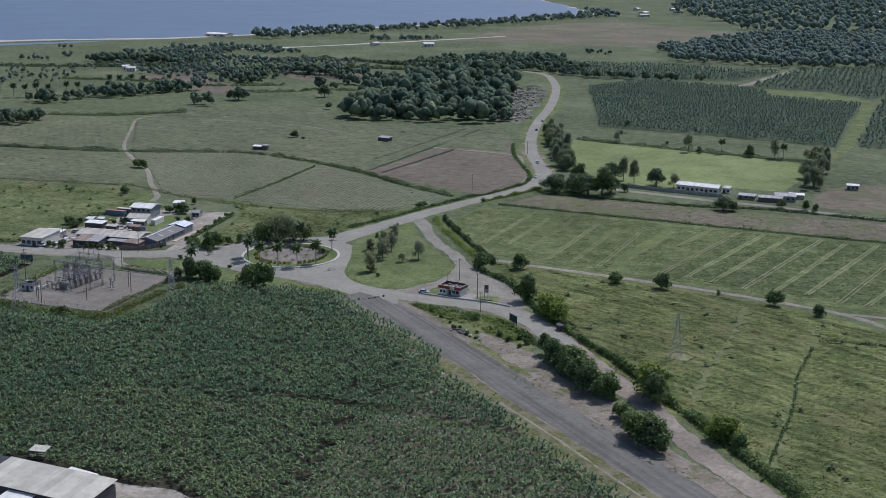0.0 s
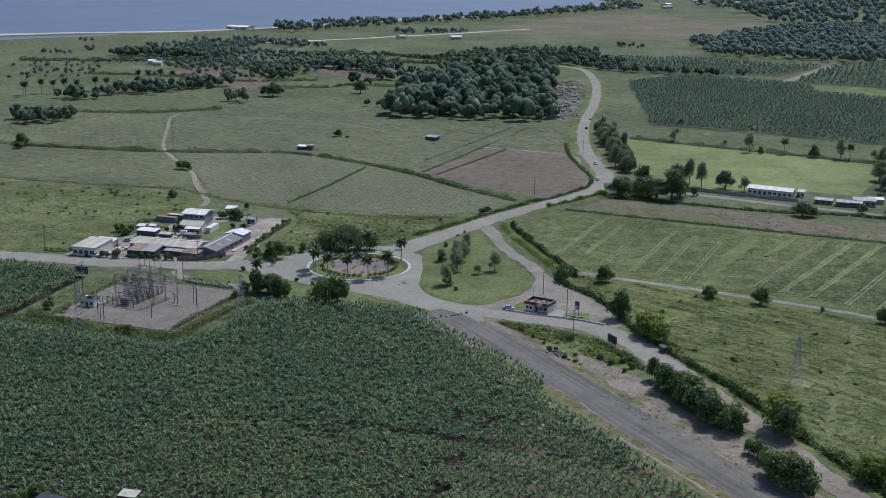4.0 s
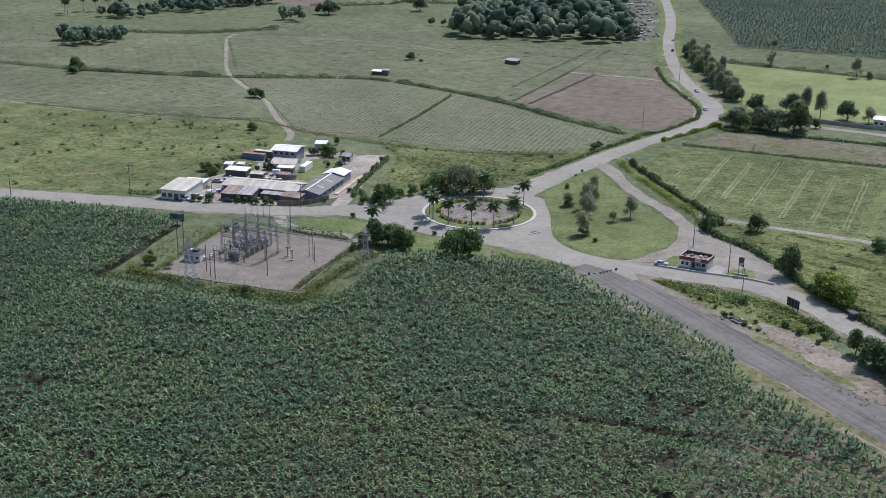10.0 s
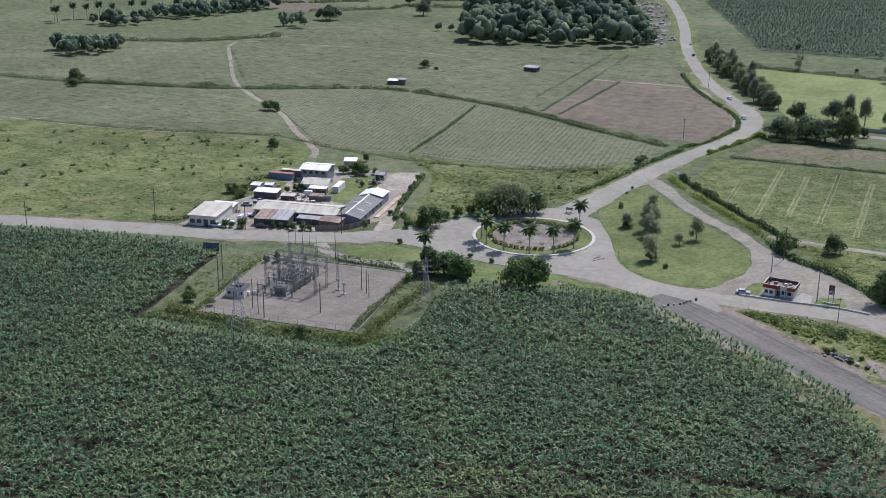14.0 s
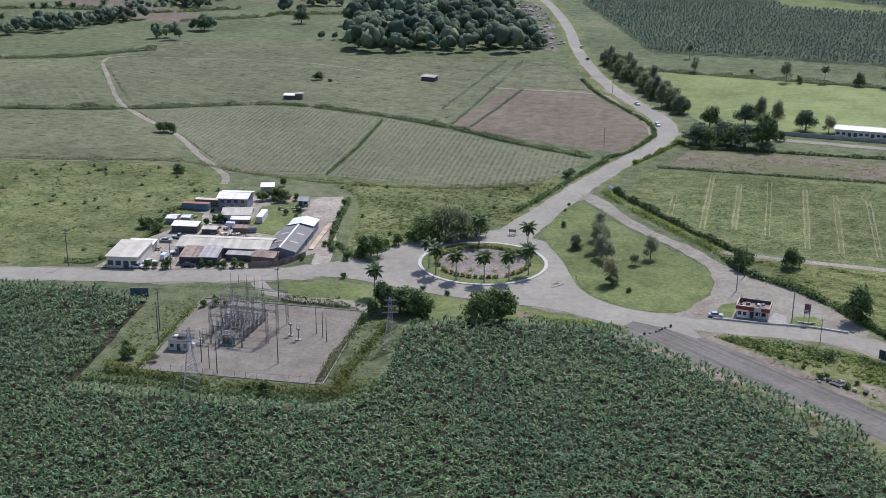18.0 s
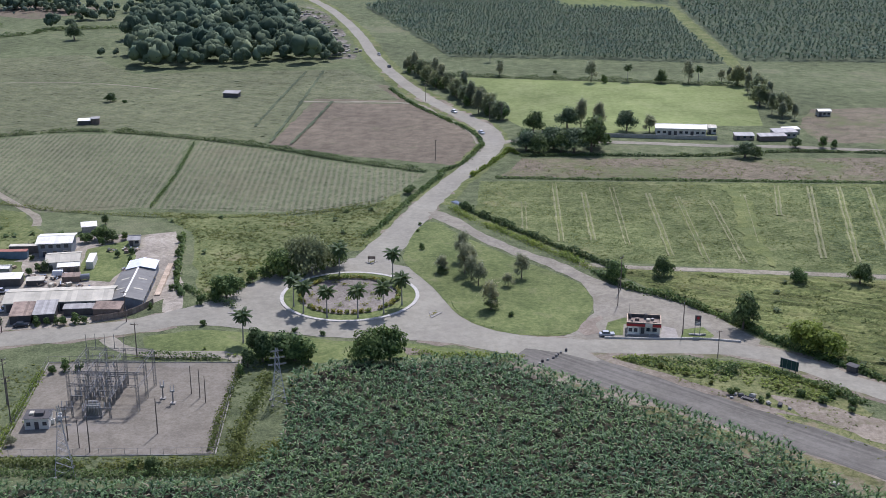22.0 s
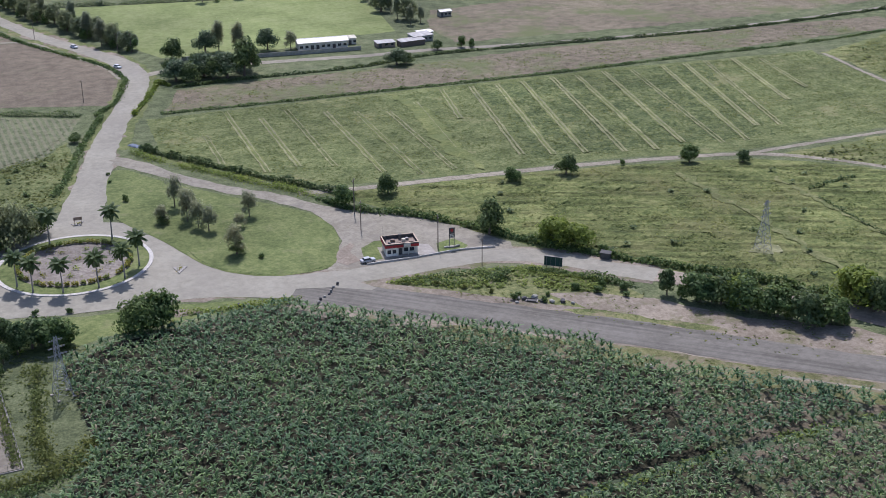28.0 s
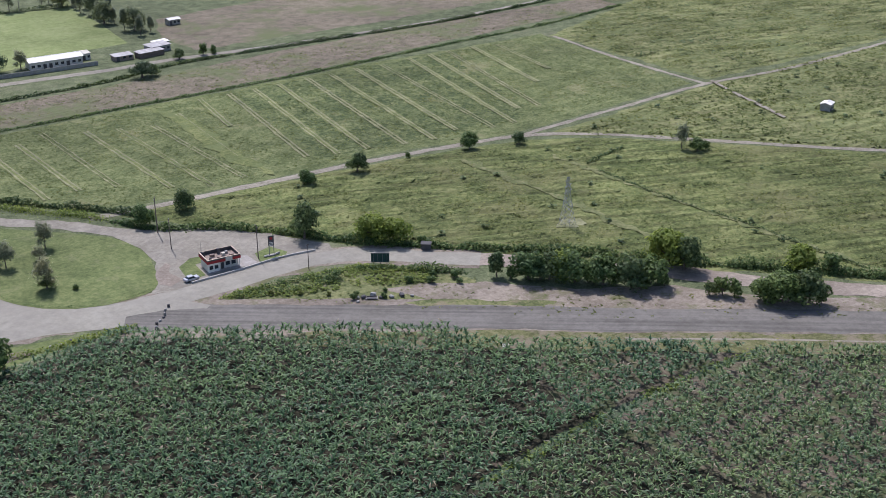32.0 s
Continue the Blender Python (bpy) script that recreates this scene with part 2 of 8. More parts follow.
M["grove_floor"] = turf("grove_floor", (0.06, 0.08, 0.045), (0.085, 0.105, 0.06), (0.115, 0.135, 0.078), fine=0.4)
M["wedge"] = turf("wedge", (0.086, 0.106, 0.042), (0.14, 0.153, 0.062), (0.2, 0.198, 0.09), fine=0.7, bump=1.0, spots=(0.235, 0.195, 0.125), spot_scale=0.09, spot_edge=(0.56, 0.68))
M["sea"] = plain("sea", (0.12, 0.162, 0.205), 0.5, 0.35, 0.14, 0.01)
M["banana"] = leafy("banana", (0.034, 0.08, 0.037), (0.152, 0.247, 0.108), gloss=0.42, spec=0.26, glow=0.34, patches=(0.33, 0.28, 0.17))
M["banana_pale"] = leafy("banana_pale", (0.037, 0.082, 0.037), (0.178, 0.262, 0.11), gloss=0.42, spec=0.26, glow=0.34, patches=(0.36, 0.31, 0.2))
M["row_soil"] = turf("row_soil", (0.075, 0.065, 0.042), (0.12, 0.102, 0.07), (0.175, 0.147, 0.105), fine=0.9, spots=(0.085, 0.1, 0.045), spot_scale=0.12, spot_edge=(0.48, 0.58))
M["grove_leaf"] = leafy("grove_leaf", (0.055, 0.095, 0.066), (0.11, 0.162, 0.112), gloss=0.6, spec=0.12, glow=0.3)
M["palm_leaf"] = leafy("palm_leaf", (0.028, 0.052, 0.022), (0.062, 0.095, 0.038), gloss=0.5)
M["leaf"] = leafy("leaf", (0.055, 0.1, 0.034), (0.148, 0.215, 0.075), glow=0.4)
M["leaf_olive"] = leafy("leaf_olive", (0.16, 0.195, 0.11), (0.25, 0.29, 0.165), glow=0.6)
M["leaf_wood"] = leafy("leaf_wood", (0.066, 0.1, 0.07), (0.16, 0.21, 0.142), gloss=0.8, spec=0.06, glow=0.28)
M["leaf_deep"] = leafy("leaf_deep", (0.05, 0.085, 0.05), (0.125, 0.178, 0.1), glow=0.38)
M["weed_dark"] = leafy("weed_dark", (0.085, 0.115, 0.035), (0.13, 0.162, 0.052), gloss=0.8, spec=0.05, glow=0.55)
M["leaf_dark"] = leafy("leaf_dark", (0.055, 0.092, 0.038), (0.14, 0.195, 0.08), glow=0.42)
# far foliage: the bluish paleness of distant haze is put into the leaf colour
M["leaf_far_hazed"] = leafy("leaf_far_hazed", (0.16, 0.21, 0.18), (0.2, 0.252, 0.215), gloss=0.9, spec=0.03, glow=0.3)
M["leaf_pale"] = leafy("leaf_pale", (0.13, 0.19, 0.042), (0.245, 0.315, 0.075), glow=0.55)
M["leaf_grey"] = leafy("leaf_grey", (0.19, 0.215, 0.15), (0.32, 0.35, 0.24), glow=0.6)
M["tuft"] = leafy("tuft", (0.115, 0.145, 0.045), (0.185, 0.215, 0.074), gloss=0.7, spec=0.1, glow=0.5)
M["hedge_yellow"] = leafy("hedge_yellow", (0.12, 0.14, 0.022), (0.27, 0.27, 0.05), glow=0.4)
M["steel_pale"] = plain("steel_pale", (0.36, 0.36, 0.36), 0.6, 0.4, 0.2, 1.0)
M["bark"] = plain("bark", (0.16, 0.13, 0.1), 0.95, 0.1, 0.4, 3.0)
M["palm_bark"] = plain("palm_bark", (0.3, 0.28, 0.25), 0.9, 0.1, 0.3, 3.0)
M["concrete"] = plain("concrete", (0.34, 0.315, 0.27), 0.9, 0.2, 0.3, 0.5)
M["kerb_worn"] = plain("kerb_worn", (0.33, 0.31, 0.27), 0.9, 0.3, 0.3, 0.7, each=0.05)
M["kerb"] = plain("kerb", (0.5, 0.475, 0.42), 0.9, 0.2, 0.25, 0.7, each=0.05)

# ---- builders ----
def mesh_of(name, verts, faces, mat):
    me = bpy.data.meshes.new(name)
    me.from_pydata([tuple(v) for v in verts], [], [tuple(f) for f in faces])
    me.materials.append(mat)
    return me


def quads_mesh(name, corners, mat, smooth=False):
    """A mesh from an array of (n, k, 3) corners, k corners to a face, each face an island of its own."""
    n, k = corners.shape[:2]
    me = bpy.data.meshes.new(name)
    me.vertices.add(n * k)
    me.vertices.foreach_set("co", np.ascontiguousarray(corners, dtype=np.float32).ravel())
    me.loops.add(n * k)
    me.loops.foreach_set("vertex_index", np.arange(n * k, dtype=np.int32))
    me.polygons.add(n)
    me.polygons.foreach_set("loop_start", np.arange(0, n * k, k, dtype=np.int32))
    me.polygons.foreach_set("loop_total", np.full(n, k, dtype=np.int32))
    me.update(calc_edges=True)
    me.materials.append(mat)
    return me


def part(name, data, mat, parent, label=""):
    """Links a mesh or a bmesh as one mesh object under a thing or a part."""
    if isinstance(data, bmesh.types.BMesh):
        me = bpy.data.meshes.new(name)
        data.to_mesh(me)
        data.free()
        me.materials.append(mat)
        data = me
    ob = new(name, data)
    ob.parent = parent
    return tagged(ob, label)


def thing(name, label, category, at=(0, 0, 0), turn=0.0, group="", kind=""):
    ob = new(name)
    ob.matrix_basis = pose(*at, 0, 0, turn)
    return tagged(ob, label, category, group, kind)


def add_box(bm, x0, x1, y0, y1, z0, z1, bevel=0.0):
    vs = [bm.verts.new((x, y, z)) for z in (z0, z1) for y in (y0, y1) for x in (x0, x1)]
    fs = [bm.faces.new([vs[i] for i in f]) for f in ((0, 2, 3, 1), (4, 5, 7, 6), (0, 1, 5, 4), (2, 6, 7, 3), (0, 4, 6, 2), (1, 3, 7, 5))]
    if bevel:
        bmesh.ops.bevel(bm, geom=list({e for f in fs for e in f.edges}), offset=bevel, segments=1, affect="EDGES")
    return bm


def box(x0, x1, y0, y1, z0, z1, bevel=0.0):
    return add_box(bmesh.new(), x0, x1, y0, y1, z0, z1, bevel)


def add_tube(bm, a, b, ra, rb=None, sides=6, caps=True):
    a, b = Vector(a), Vector(b)
    rb = ra if rb is None else rb
    q = (b - a).to_track_quat("Z", "Y").to_matrix()
    rings = []
    for c, r in ((a, ra), (b, rb)):
        rings.append([bm.verts.new(c + q @ Vector((r * math.cos(2 * math.pi * i / sides), r * math.sin(2 * math.pi * i / sides), 0))) for i in range(sides)])
    for i in range(sides):
        j = (i + 1) % sides
        bm.faces.new((rings[0][i], rings[0][j], rings[1][j], rings[1][i]))
    if caps:
        bm.faces.new(rings[1])
        bm.faces.new(rings[0][::-1])
    return bm


def tube(a, b, ra, rb=None, sides=6):
    return add_tube(bmesh.new(), a, b, ra, rb, sides)


def curve_points(pts, step=3.0):
    """A smooth line through the given points, at about even steps."""
    p = [Vector((*q, 0)) for q in pts]
    p = [2 * p[0] - p[1], *p, 2 * p[-1] - p[-2]]
    out = []
    for i in range(1, len(p) - 2):
        a, b, c, d = p[i - 1 : i + 3]
        n = max(2, int((c - b).length / step))
        for k in range(n):
            t = k / n
            out.append(0.5 * (2 * b + (c - a) * t + (2 * a - 5 * b + 4 * c - d) * t * t + (3 * b - a - 3 * c + d) * t**3))
    out.append(p[-2])
    return out


def ribbon(name, pts, widths, z, mat, label, category, ragged=0.25, step=3.0, kind="structure"):
    """A road or path along a smooth line, with worn, uneven edges."""
    line = curve_points(pts, step)
    if not isinstance(widths, (tuple, list)):
        widths = [widths] * 2
    n = len(line)
    verts, faces = [], []
    for i, p in enumerate(line):
        d = (line[min(i + 1, n - 1)] - line[max(i - 1, 0)]).normalized()
        s = Vector((-d.y, d.x, 0))
        f = i / (n - 1) * (len(widths) - 1)
        k = min(int(f), len(widths) - 2)
        w = (widths[k] * (1 - f + k) + widths[k + 1] * (f - k)) / 2
        wob = [ragged * noise.noise(Vector((p.x * 0.21, p.y * 0.21, q))) * 2 for q in (z * 50, z * 50 + 9)]
        for e in (-w - wob[0], 0, w + wob[1]):
            verts.append((p.x + s.x * e, p.y + s.y * e, z + (0.05 if e == 0 else 0)))
        if i:
            a = 3 * i
            faces += [(a - 3, a - 2, a + 1, a), (a - 2, a - 1, a + 2, a + 1)]
    return tagged(new(name, mesh_of(name, verts, [f[::-1] for f in faces], mat)), label, category, "", kind)


def outline(poly, ragged, step):
    out = []
    for (x0, y0), (x1, y1) in zip(poly, poly[1:] + poly[:1]):
        n = max(1, int(math.hypot(x1 - x0, y1 - y0) / step))
        for k in range(n):
            x, y = x0 + (x1 - x0) * k / n, y0 + (y1 - y0) * k / n
            out.append((x + ragged * noise.noise(Vector((x * 0.13, y * 0.13, 3))), y + ragged * noise.noise(Vector((x * 0.13, y * 0.13, 17)))))
    return out


def patch(name, poly, z, mat, label, category, ragged=1.0, step=4.0, round_off=False, kind="structure"):
    """A flat piece of ground with an uneven outline."""
    if round_off:
        poly = [(p.x, p.y) for p in curve_points(list(poly) + [poly[0]], step)][:-1]
        pts = [(x + ragged * noise.noise(Vector((x * 0.2, y * 0.2, 3))), y + ragged * noise.noise(Vector((x * 0.2, y * 0.2, 17)))) for x, y in poly]
    else:
        pts = outline(list(poly), ragged, step)
    bm = bmesh.new()
    f = bm.faces.new([bm.verts.new((x, y, z)) for x, y in pts])
    f.normal_update()
    if f.normal.z < 0:
        f.normal_flip()
    bmesh.ops.triangulate(bm, faces=[f])
    me = bpy.data.meshes.new(name)
    bm.to_mesh(me)
    bm.free()
    me.materials.append(mat)
    return tagged(new(name, me), label, category, "", kind)


def inside(poly, x, y):
    """Which of the points lie in the polygon."""
    ok = np.zeros(len(x), bool)
    for (x0, y0), (x1, y1) in zip(poly, poly[1:] + poly[:1]):
        if y0 == y1:
            continue
        c = ((y0 > y) != (y1 > y)) & (x < (x1 - x0) * (y - y0) / (y1 - y0) + x0)
        ok ^= c
    return ok


def near_line(pts, x, y, far):
    ok = np.zeros(len(x), bool)
    for (x0, y0), (x1, y1) in zip(pts, pts[1:]):
        dx, dy = x1 - x0, y1 - y0
        t = np.clip(((x - x0) * dx + (y - y0) * dy) / (dx * dx + dy * dy), 0, 1)
        ok |= np.hypot(x - x0 - t * dx, y - y0 - t * dy) < far
    return ok


def cards(rng, at, size, flat=0.0, out=None, loose=0.42):
    """Leaf faces at the given places, of random turn or facing outwards; flat: how level they lie (0 to 1)."""
    n = len(at)
    nrm = rng.normal(size=(n, 3))
    if out is None:
        nrm[:, 2] = np.abs(nrm[:, 2]) + flat * 3
    else:
        nrm = nrm * loose + out
    nrm /= np.linalg.norm(nrm, axis=1, keepdims=True)
    a = np.cross(nrm, rng.normal(size=(n, 3)))
    a /= np.linalg.norm(a, axis=1, keepdims=True)
    b = np.cross(nrm, a)
    s = np.asarray(size).reshape(-1, 1) * (0.6 + 0.8 * rng.random((n, 1)))
    a, b = a * s, b * s * (0.5 + 0.4 * rng.random((n, 1)))
    return np.stack([at - a * 0.5, at + b * 0.5 - a * 0.1, at + a * 0.55, at - b * 0.5 - a * 0.05], 1)


RELIEFS = []


def lie(x, y):
    """How high the growth of a field stands at the given places."""
    z = np.zeros(len(x))
    for x0, y0, step, h in RELIEFS:
        i, j = ((x - x0) / step).round().astype(int), ((y - y0) / step).round().astype(int)
        k = (i >= 0) & (j >= 0) & (i < h.shape[0]) & (j < h.shape[1])
        z[k] = np.maximum(z[k], h[i[k], j[k]])
    return z


def relief(name, poly, step, high, scale, mat, label, ridges=0.0, angle=0.0, apart=7.0, seed=0.0, streak=None, worn=()):
    """Uneven growth over a field: a sheet with lumps, and old planting ridges where asked for."""
    q = np.array(poly)
    xs, ys = np.arange(q[:, 0].min(), q[:, 0].max(), step), np.arange(q[:, 1].min(), q[:, 1].max(), step)
    gx, gy = np.meshgrid(xs, ys, indexing="ij")
    ok = inside(list(poly), gx.ravel(), gy.ravel()).reshape(gx.shape)
    c, s = math.cos(radians(angle)), math.sin(radians(angle))
    wave = np.sin((gx * c + gy * s + 3 * np.sin(gx * 0.03 + gy * 0.021)) * 2 * math.pi / apart)
    h = np.zeros(gx.shape)
    cu, su = (math.cos(radians(streak[0])), math.sin(radians(streak[0]))) if streak else (1, 0)
    long_lump = 0.0
    for i in range(gx.shape[0]):
        for j in range(gx.shape[1]):
            if ok[i, j]:
                x0, y0 = gx[i, j] * scale, gy[i, j] * scale
                if streak:
                    u, v = gx[i, j] * cu + gy[i, j] * su, gy[i, j] * cu - gx[i, j] * su
                    long_lump = streak[1] * (noise.noise(Vector((u / 26, v / 3.2, seed + 2))) + 0.5 * noise.noise(Vector((u / 9, v / 1.9, seed + 7))))
                h[i, j] = long_lump + noise.noise(Vector((x0, y0, seed))) + 0.6 * noise.noise(Vector((x0 * 2.3, y0 * 2.3, seed + 5))) + 0.8 * noise.noise(Vector((x0 * 0.21, y0 * 0.21, seed + 9)))
    h += np.random.default_rng(int(seed) + 40).normal(size=h.shape) * 0.28
    h = 0.04 + high * np.clip(0.45 + 0.5 * h + ridges * wave, 0, 2)
    for pts, far in worn:
        for reach in (1.0, 1.5, 2.0, 2.6):
            h[near_line(pts, gx.ravel(), gy.ravel(), far * reach).reshape(h.shape)] *= 0.72
    rim = ok & ~(np.roll(ok, 1, 0) & np.roll(ok, -1, 0) & np.roll(ok, 1, 1) & np.roll(ok, -1, 1))
    h[rim] = 0.03
    RELIEFS.append((xs[0], ys[0], step, np.where(ok, h, 0)))
    idx = -np.ones(gx.shape, int)
    idx[ok] = np.arange(ok.sum())
    jit = np.random.default_rng(int(seed) + 3).normal(size=(*gx.shape, 2)) * step * 0.22
    verts = np.stack([gx + jit[..., 0], gy + jit[..., 1], h], -1)[ok]
    a, b, cc, d = idx[:-1, :-1], idx[1:, :-1], idx[1:, 1:], idx[:-1, 1:]
    k = (a >= 0) & (b >= 0) & (cc >= 0) & (d >= 0)
    faces = np.stack([a[k], b[k], cc[k], d[k]], 1)
    me = bpy.data.meshes.new(name)
    me.from_pydata(verts.tolist(), [], faces.tolist())
    me.materials.append(M[mat])
    return tagged(new(name, me), label, "growth", "", "structure")

# ---- ground, water, fields ----
tagged(new("ground", mesh_of("ground", [(-4500, -1500, 0), (4500, -1500, 0), (4500, 5200, 0), (-4500, 5200, 0)], [(0, 1, 2, 3)], M["meadow"])), "wide green pasture plain with patches of rough grass", "ground", "", "structure")
SHORE = [(-3000, -1400), (-1500, 160), (-1060, 660), (-934, 818), (-888, 872), (-785, 965), (-720, 1085), (-658, 1262), (-561, 1490), (-480, 1790), (-440, 1900), (-507, 2028), (-590, 2187), (-703, 2356), (-900, 2900)]
patch("beach", [(x + 14, y - 16) for x, y in SHORE] + [(-960, 2950), (-760, 2350), (-560, 2020), (-540, 1800), (-640, 1480), (-830, 1080), (-1000, 820), (-3100, -1300)], 0.05, M["sand"], "pale narrow sand beach along the shore", "beach", 10, 25)
patch("sea", SHORE + [(-900, 5200), (-4500, 5200), (-4500, -1400)], 0.12, M["sea"], "calm hazy blue sea beyond the shore", "sea", 10, 25)
patch("lagoon", [(-1000, 640), (-905, 770), (-850, 850), (-800, 900), (-810, 880), (-850, 800), (-930, 660)], 0.1, M["sea"], "shallow pale lagoon behind the beach", "water", 12, 20)

CANE = {
    "cane": [
        [(-323, 318), (-300, 334), (-196, 342), (-130, 322), (-58, 300), (-62, 240), (-66, 198), (-101, 209), (-142, 219), (-172, 218), (-234, 190), (-250, 204), (-290, 260), (-326, 308)],
        [(-560, 62), (-330, 76), (-230, 80), (-158, 92), (-146, 84), (-188, 139), (-236, 184), (-274, 172), (-340, 158), (-560, 140)],
        [(-560, 150), (-340, 164), (-274, 178), (-252, 200), (-290, 255), (-332, 308), (-420, 320), (-560, 250)],
        [(-330, 324), (-300, 340), (-196, 346), (-60, 302), (-4, 298), (-30, 360), (-50, 395), (-180, 372), (-235, 440), (-330, 400)],
    ],
    "cane_rows": [[(-232, 183), (-174, 213), (-141, 214), (-103, 203), (-95, 142), (-91, 92), (-131, 82), (-186, 141), (-221, 172)], [(-98, 203), (-62, 187), (-28, 166), (14, 148), (6, 122), (-2, 104), (-30, 88), (-90, 91), (-93, 142)]],
}
for kind_of, fields in CANE.items():
    for n, poly in enumerate(fields):
        patch("cane_field", poly, 0.02 + 0.004 * n, M[kind_of], "young sugar cane field with faint planting rows", "field", 2.5, 6)
patch("ploughed_field", [(-58, 293), (-3, 293), (19, 254), (33, 228), (36, 202), (28, 163), (-18, 176), (-63, 196)], 0.03, M["ploughed"], "brown ploughed field beside the road", "field", 1.5)
patch("ploughed_strip", [(-58, 299), (-4, 298), (-22, 345), (-50, 350)], 0.034, M["ploughed"], "narrow brown ploughed strip", "field", 1.5)
patch("weedy_field", [(-232, 78), (-158, 90), (-137, 82), (-117, 53), (-124, -34), (-140, -43), (-260, -84), (-420, -130), (-420, 60)], 0.018, M["weedy"], "rough yellow-green pasture with scattered bushes", "field", 2.5)
patch("pasture_corner", [(-88, 86), (-30, 84), (-3, 100), (6, 118), (10, 80), (0, 45), (-20, 36), (-46, -8), (-60, 40), (-66, 62)], 0.02, M["weedy"], "weedy green pasture corner behind the roundabout", "field", 2.0)
patch("striped_field", [(38, 138), (130, 141), (245, 143), (350, 139), (340, 28), (235, 20), (186, 30), (136, 32), (77, 38), (37, 82)], 0.02, M["rough_grass"], "bright green field crossed by pale mown strips", "field", 1.5)
patch("fallow_strip", [(46, 145), (140, 146), (226, 148), (300, 156), (430, 166), (430, 190), (372, 192), (241, 190), (160, 182), (56, 178)], 0.022, M["fallow"], "brownish fallow strip along a hedge", "field", 2.0)
patch("fallow_field", [(197, 216), (312, 213), (378, 216), (520, 236), (480, 330), (285, 302), (212, 292), (196, 250)], 0.02, M["fallow"], "large brown fallow field beyond the sports ground", "field", 3.0)
patch("rough_pasture", [(82, 31), (140, 27), (188, 22), (232, 12), (258, -4), (285, -33), (330, -85), (420, -180), (420, -330), (330, -260), (250, -168), (205, -118), (172, -84), (140, -44), (128, -34), (112, -10)], 0.02, M["pasture"], "wide rough green pasture with low furrows", "field", 2.0)
patch("far_pasture", [(242, 12), (262, -4), (290, -33), (332, -85), (430, -185), (640, -185), (640, 120), (480, 22), (345, 22)], 0.022, M["pasture2"], "yellow-green rough pasture with old furrows", "field", 2.0)
patch("far_pasture", [(352, 134), (350, 28), (480, 26), (640, 124), (900, 300), (900, 520), (640, 240), (432, 165)], 0.024, M["pasture2"], "rough yellow-green pasture beyond a striped field", "field", 3.0)
patch("sports_ground", [(12, 374), (187, 352), (184, 300), (178, 250), (152, 248), (100, 228), (58, 236), (36, 288)], 0.03, M["pitch"], "smooth bright green sports ground", "lawn", 0.6)
patch("bare_earth", [(-145, 655), (-122, 690), (-98, 640), (-80, 575), (-66, 500), (-50, 432), (-70, 430), (-92, 497), (-112, 515), (-122, 590)], 0.04, M["rubble"], "bare pale rubble beside the road", "ground", 5, 10)
patch("brown_far_field", [(-520, 560), (-360, 470), (-330, 500), (-420, 560), (-480, 620)], 0.03, M["ploughed"], "brown far ploughed field", "field", 4, 12)
patch("brown_far_field", [(-405, 640), (-330, 600), (-280, 660), (-350, 700)], 0.03, M["ploughed"], "brown far ploughed field", "field", 4, 12)
patch("pale_far_meadow", [(-420, 1150), (-150, 1180), (-60, 1500), (-330, 1700), (-430, 1500)], 0.03, M["fallow"], "pale dry meadow near the coast", "field", 10, 30)
GROVES = [
    [(-75, 691), (-34, 575), (2, 473), (10, 443), (94, 441), (188, 428), (183, 560), (182, 684), (100, 700), (86, 740), (58, 762), (-40, 768)],
    [(201, 440), (323, 438), (640, 445), (640, 960), (400, 880), (199, 765), (196, 655)],
    [(-132, 778), (-63, 779), (46, 818), (75, 944), (30, 926), (-44, 946), (-165, 914)],
    [(66, 775), (93, 766), (141, 768), (186, 722), (198, 775), (400, 890), (640, 970), (640, 1040), (173, 1050), (86, 950)],
]
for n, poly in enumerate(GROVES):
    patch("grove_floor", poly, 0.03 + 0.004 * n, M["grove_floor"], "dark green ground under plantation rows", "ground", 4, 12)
BANANA = [(-330, -130), (-240, -84), (-160, -67), (-113, -59), (-92, -64), (-86, -97), (-82, -126), (-12, -119.5), (-3, -104), (-8, -63), (5, -54), (28, -50), (50, -48), (64, -58.5), (97, -81), (117, -96), (120, -108), (136, -122), (154, -136), (174, -153), (198, -173), (246, -212), (246, -300), (-330, -300)]
# bed under the plants, with gap shade in its soil colour
patch("soil_bed_shaded", BANANA, 0.01, M["soil"], "soil bed of a banana plantation, toned darker for the shade between plants", "soil", 1.0)

# growth that stands up from the fields
TRACK_A = [(201.4, 8), (201.8, -33), (202, -72), (203.8, -104)]
TRACK_B = [(228.9, -8), (229.3, -33), (230.3, -72), (232.7, -104), (235, -140)]
relief("pasture_growth", [(84, 29), (140, 25), (188, 20), (230, 10), (256, -6), (283, -35), (328, -87), (400, -170), (400, -300), (330, -254), (252, -164), (207, -114), (174, -80), (142, -40), (130, -30), (114, -8)], 1.3, 0.6, 0.32, "pasture", "lumpy rough grass and weeds on a pasture", 0.28, 68, 7.0, 1, (-22, 1.4), ((TRACK_A, 2.4), (TRACK_B, 2.0)))
relief("pasture_growth", [(250, 10), (264, -3), (291, -31), (334, -85), (420, -176), (520, -176), (520, 16), (400, 14), (345, 19)], 2.0, 0.7, 0.28, "pasture2", "lumpy yellow-green growth on a pasture", 0.3, 76, 8.0, 2, (-14, 1.5))
relief("field_growth", [(40, 136), (130, 139), (245, 141), (348, 137), (340, 30), (235, 22), (186, 33), (136, 34), (79, 40), (39, 83)], 1.3, 0.35, 0.4, "rough_grass", "uneven grass on a striped field", 0.0, 0, 9, 3)
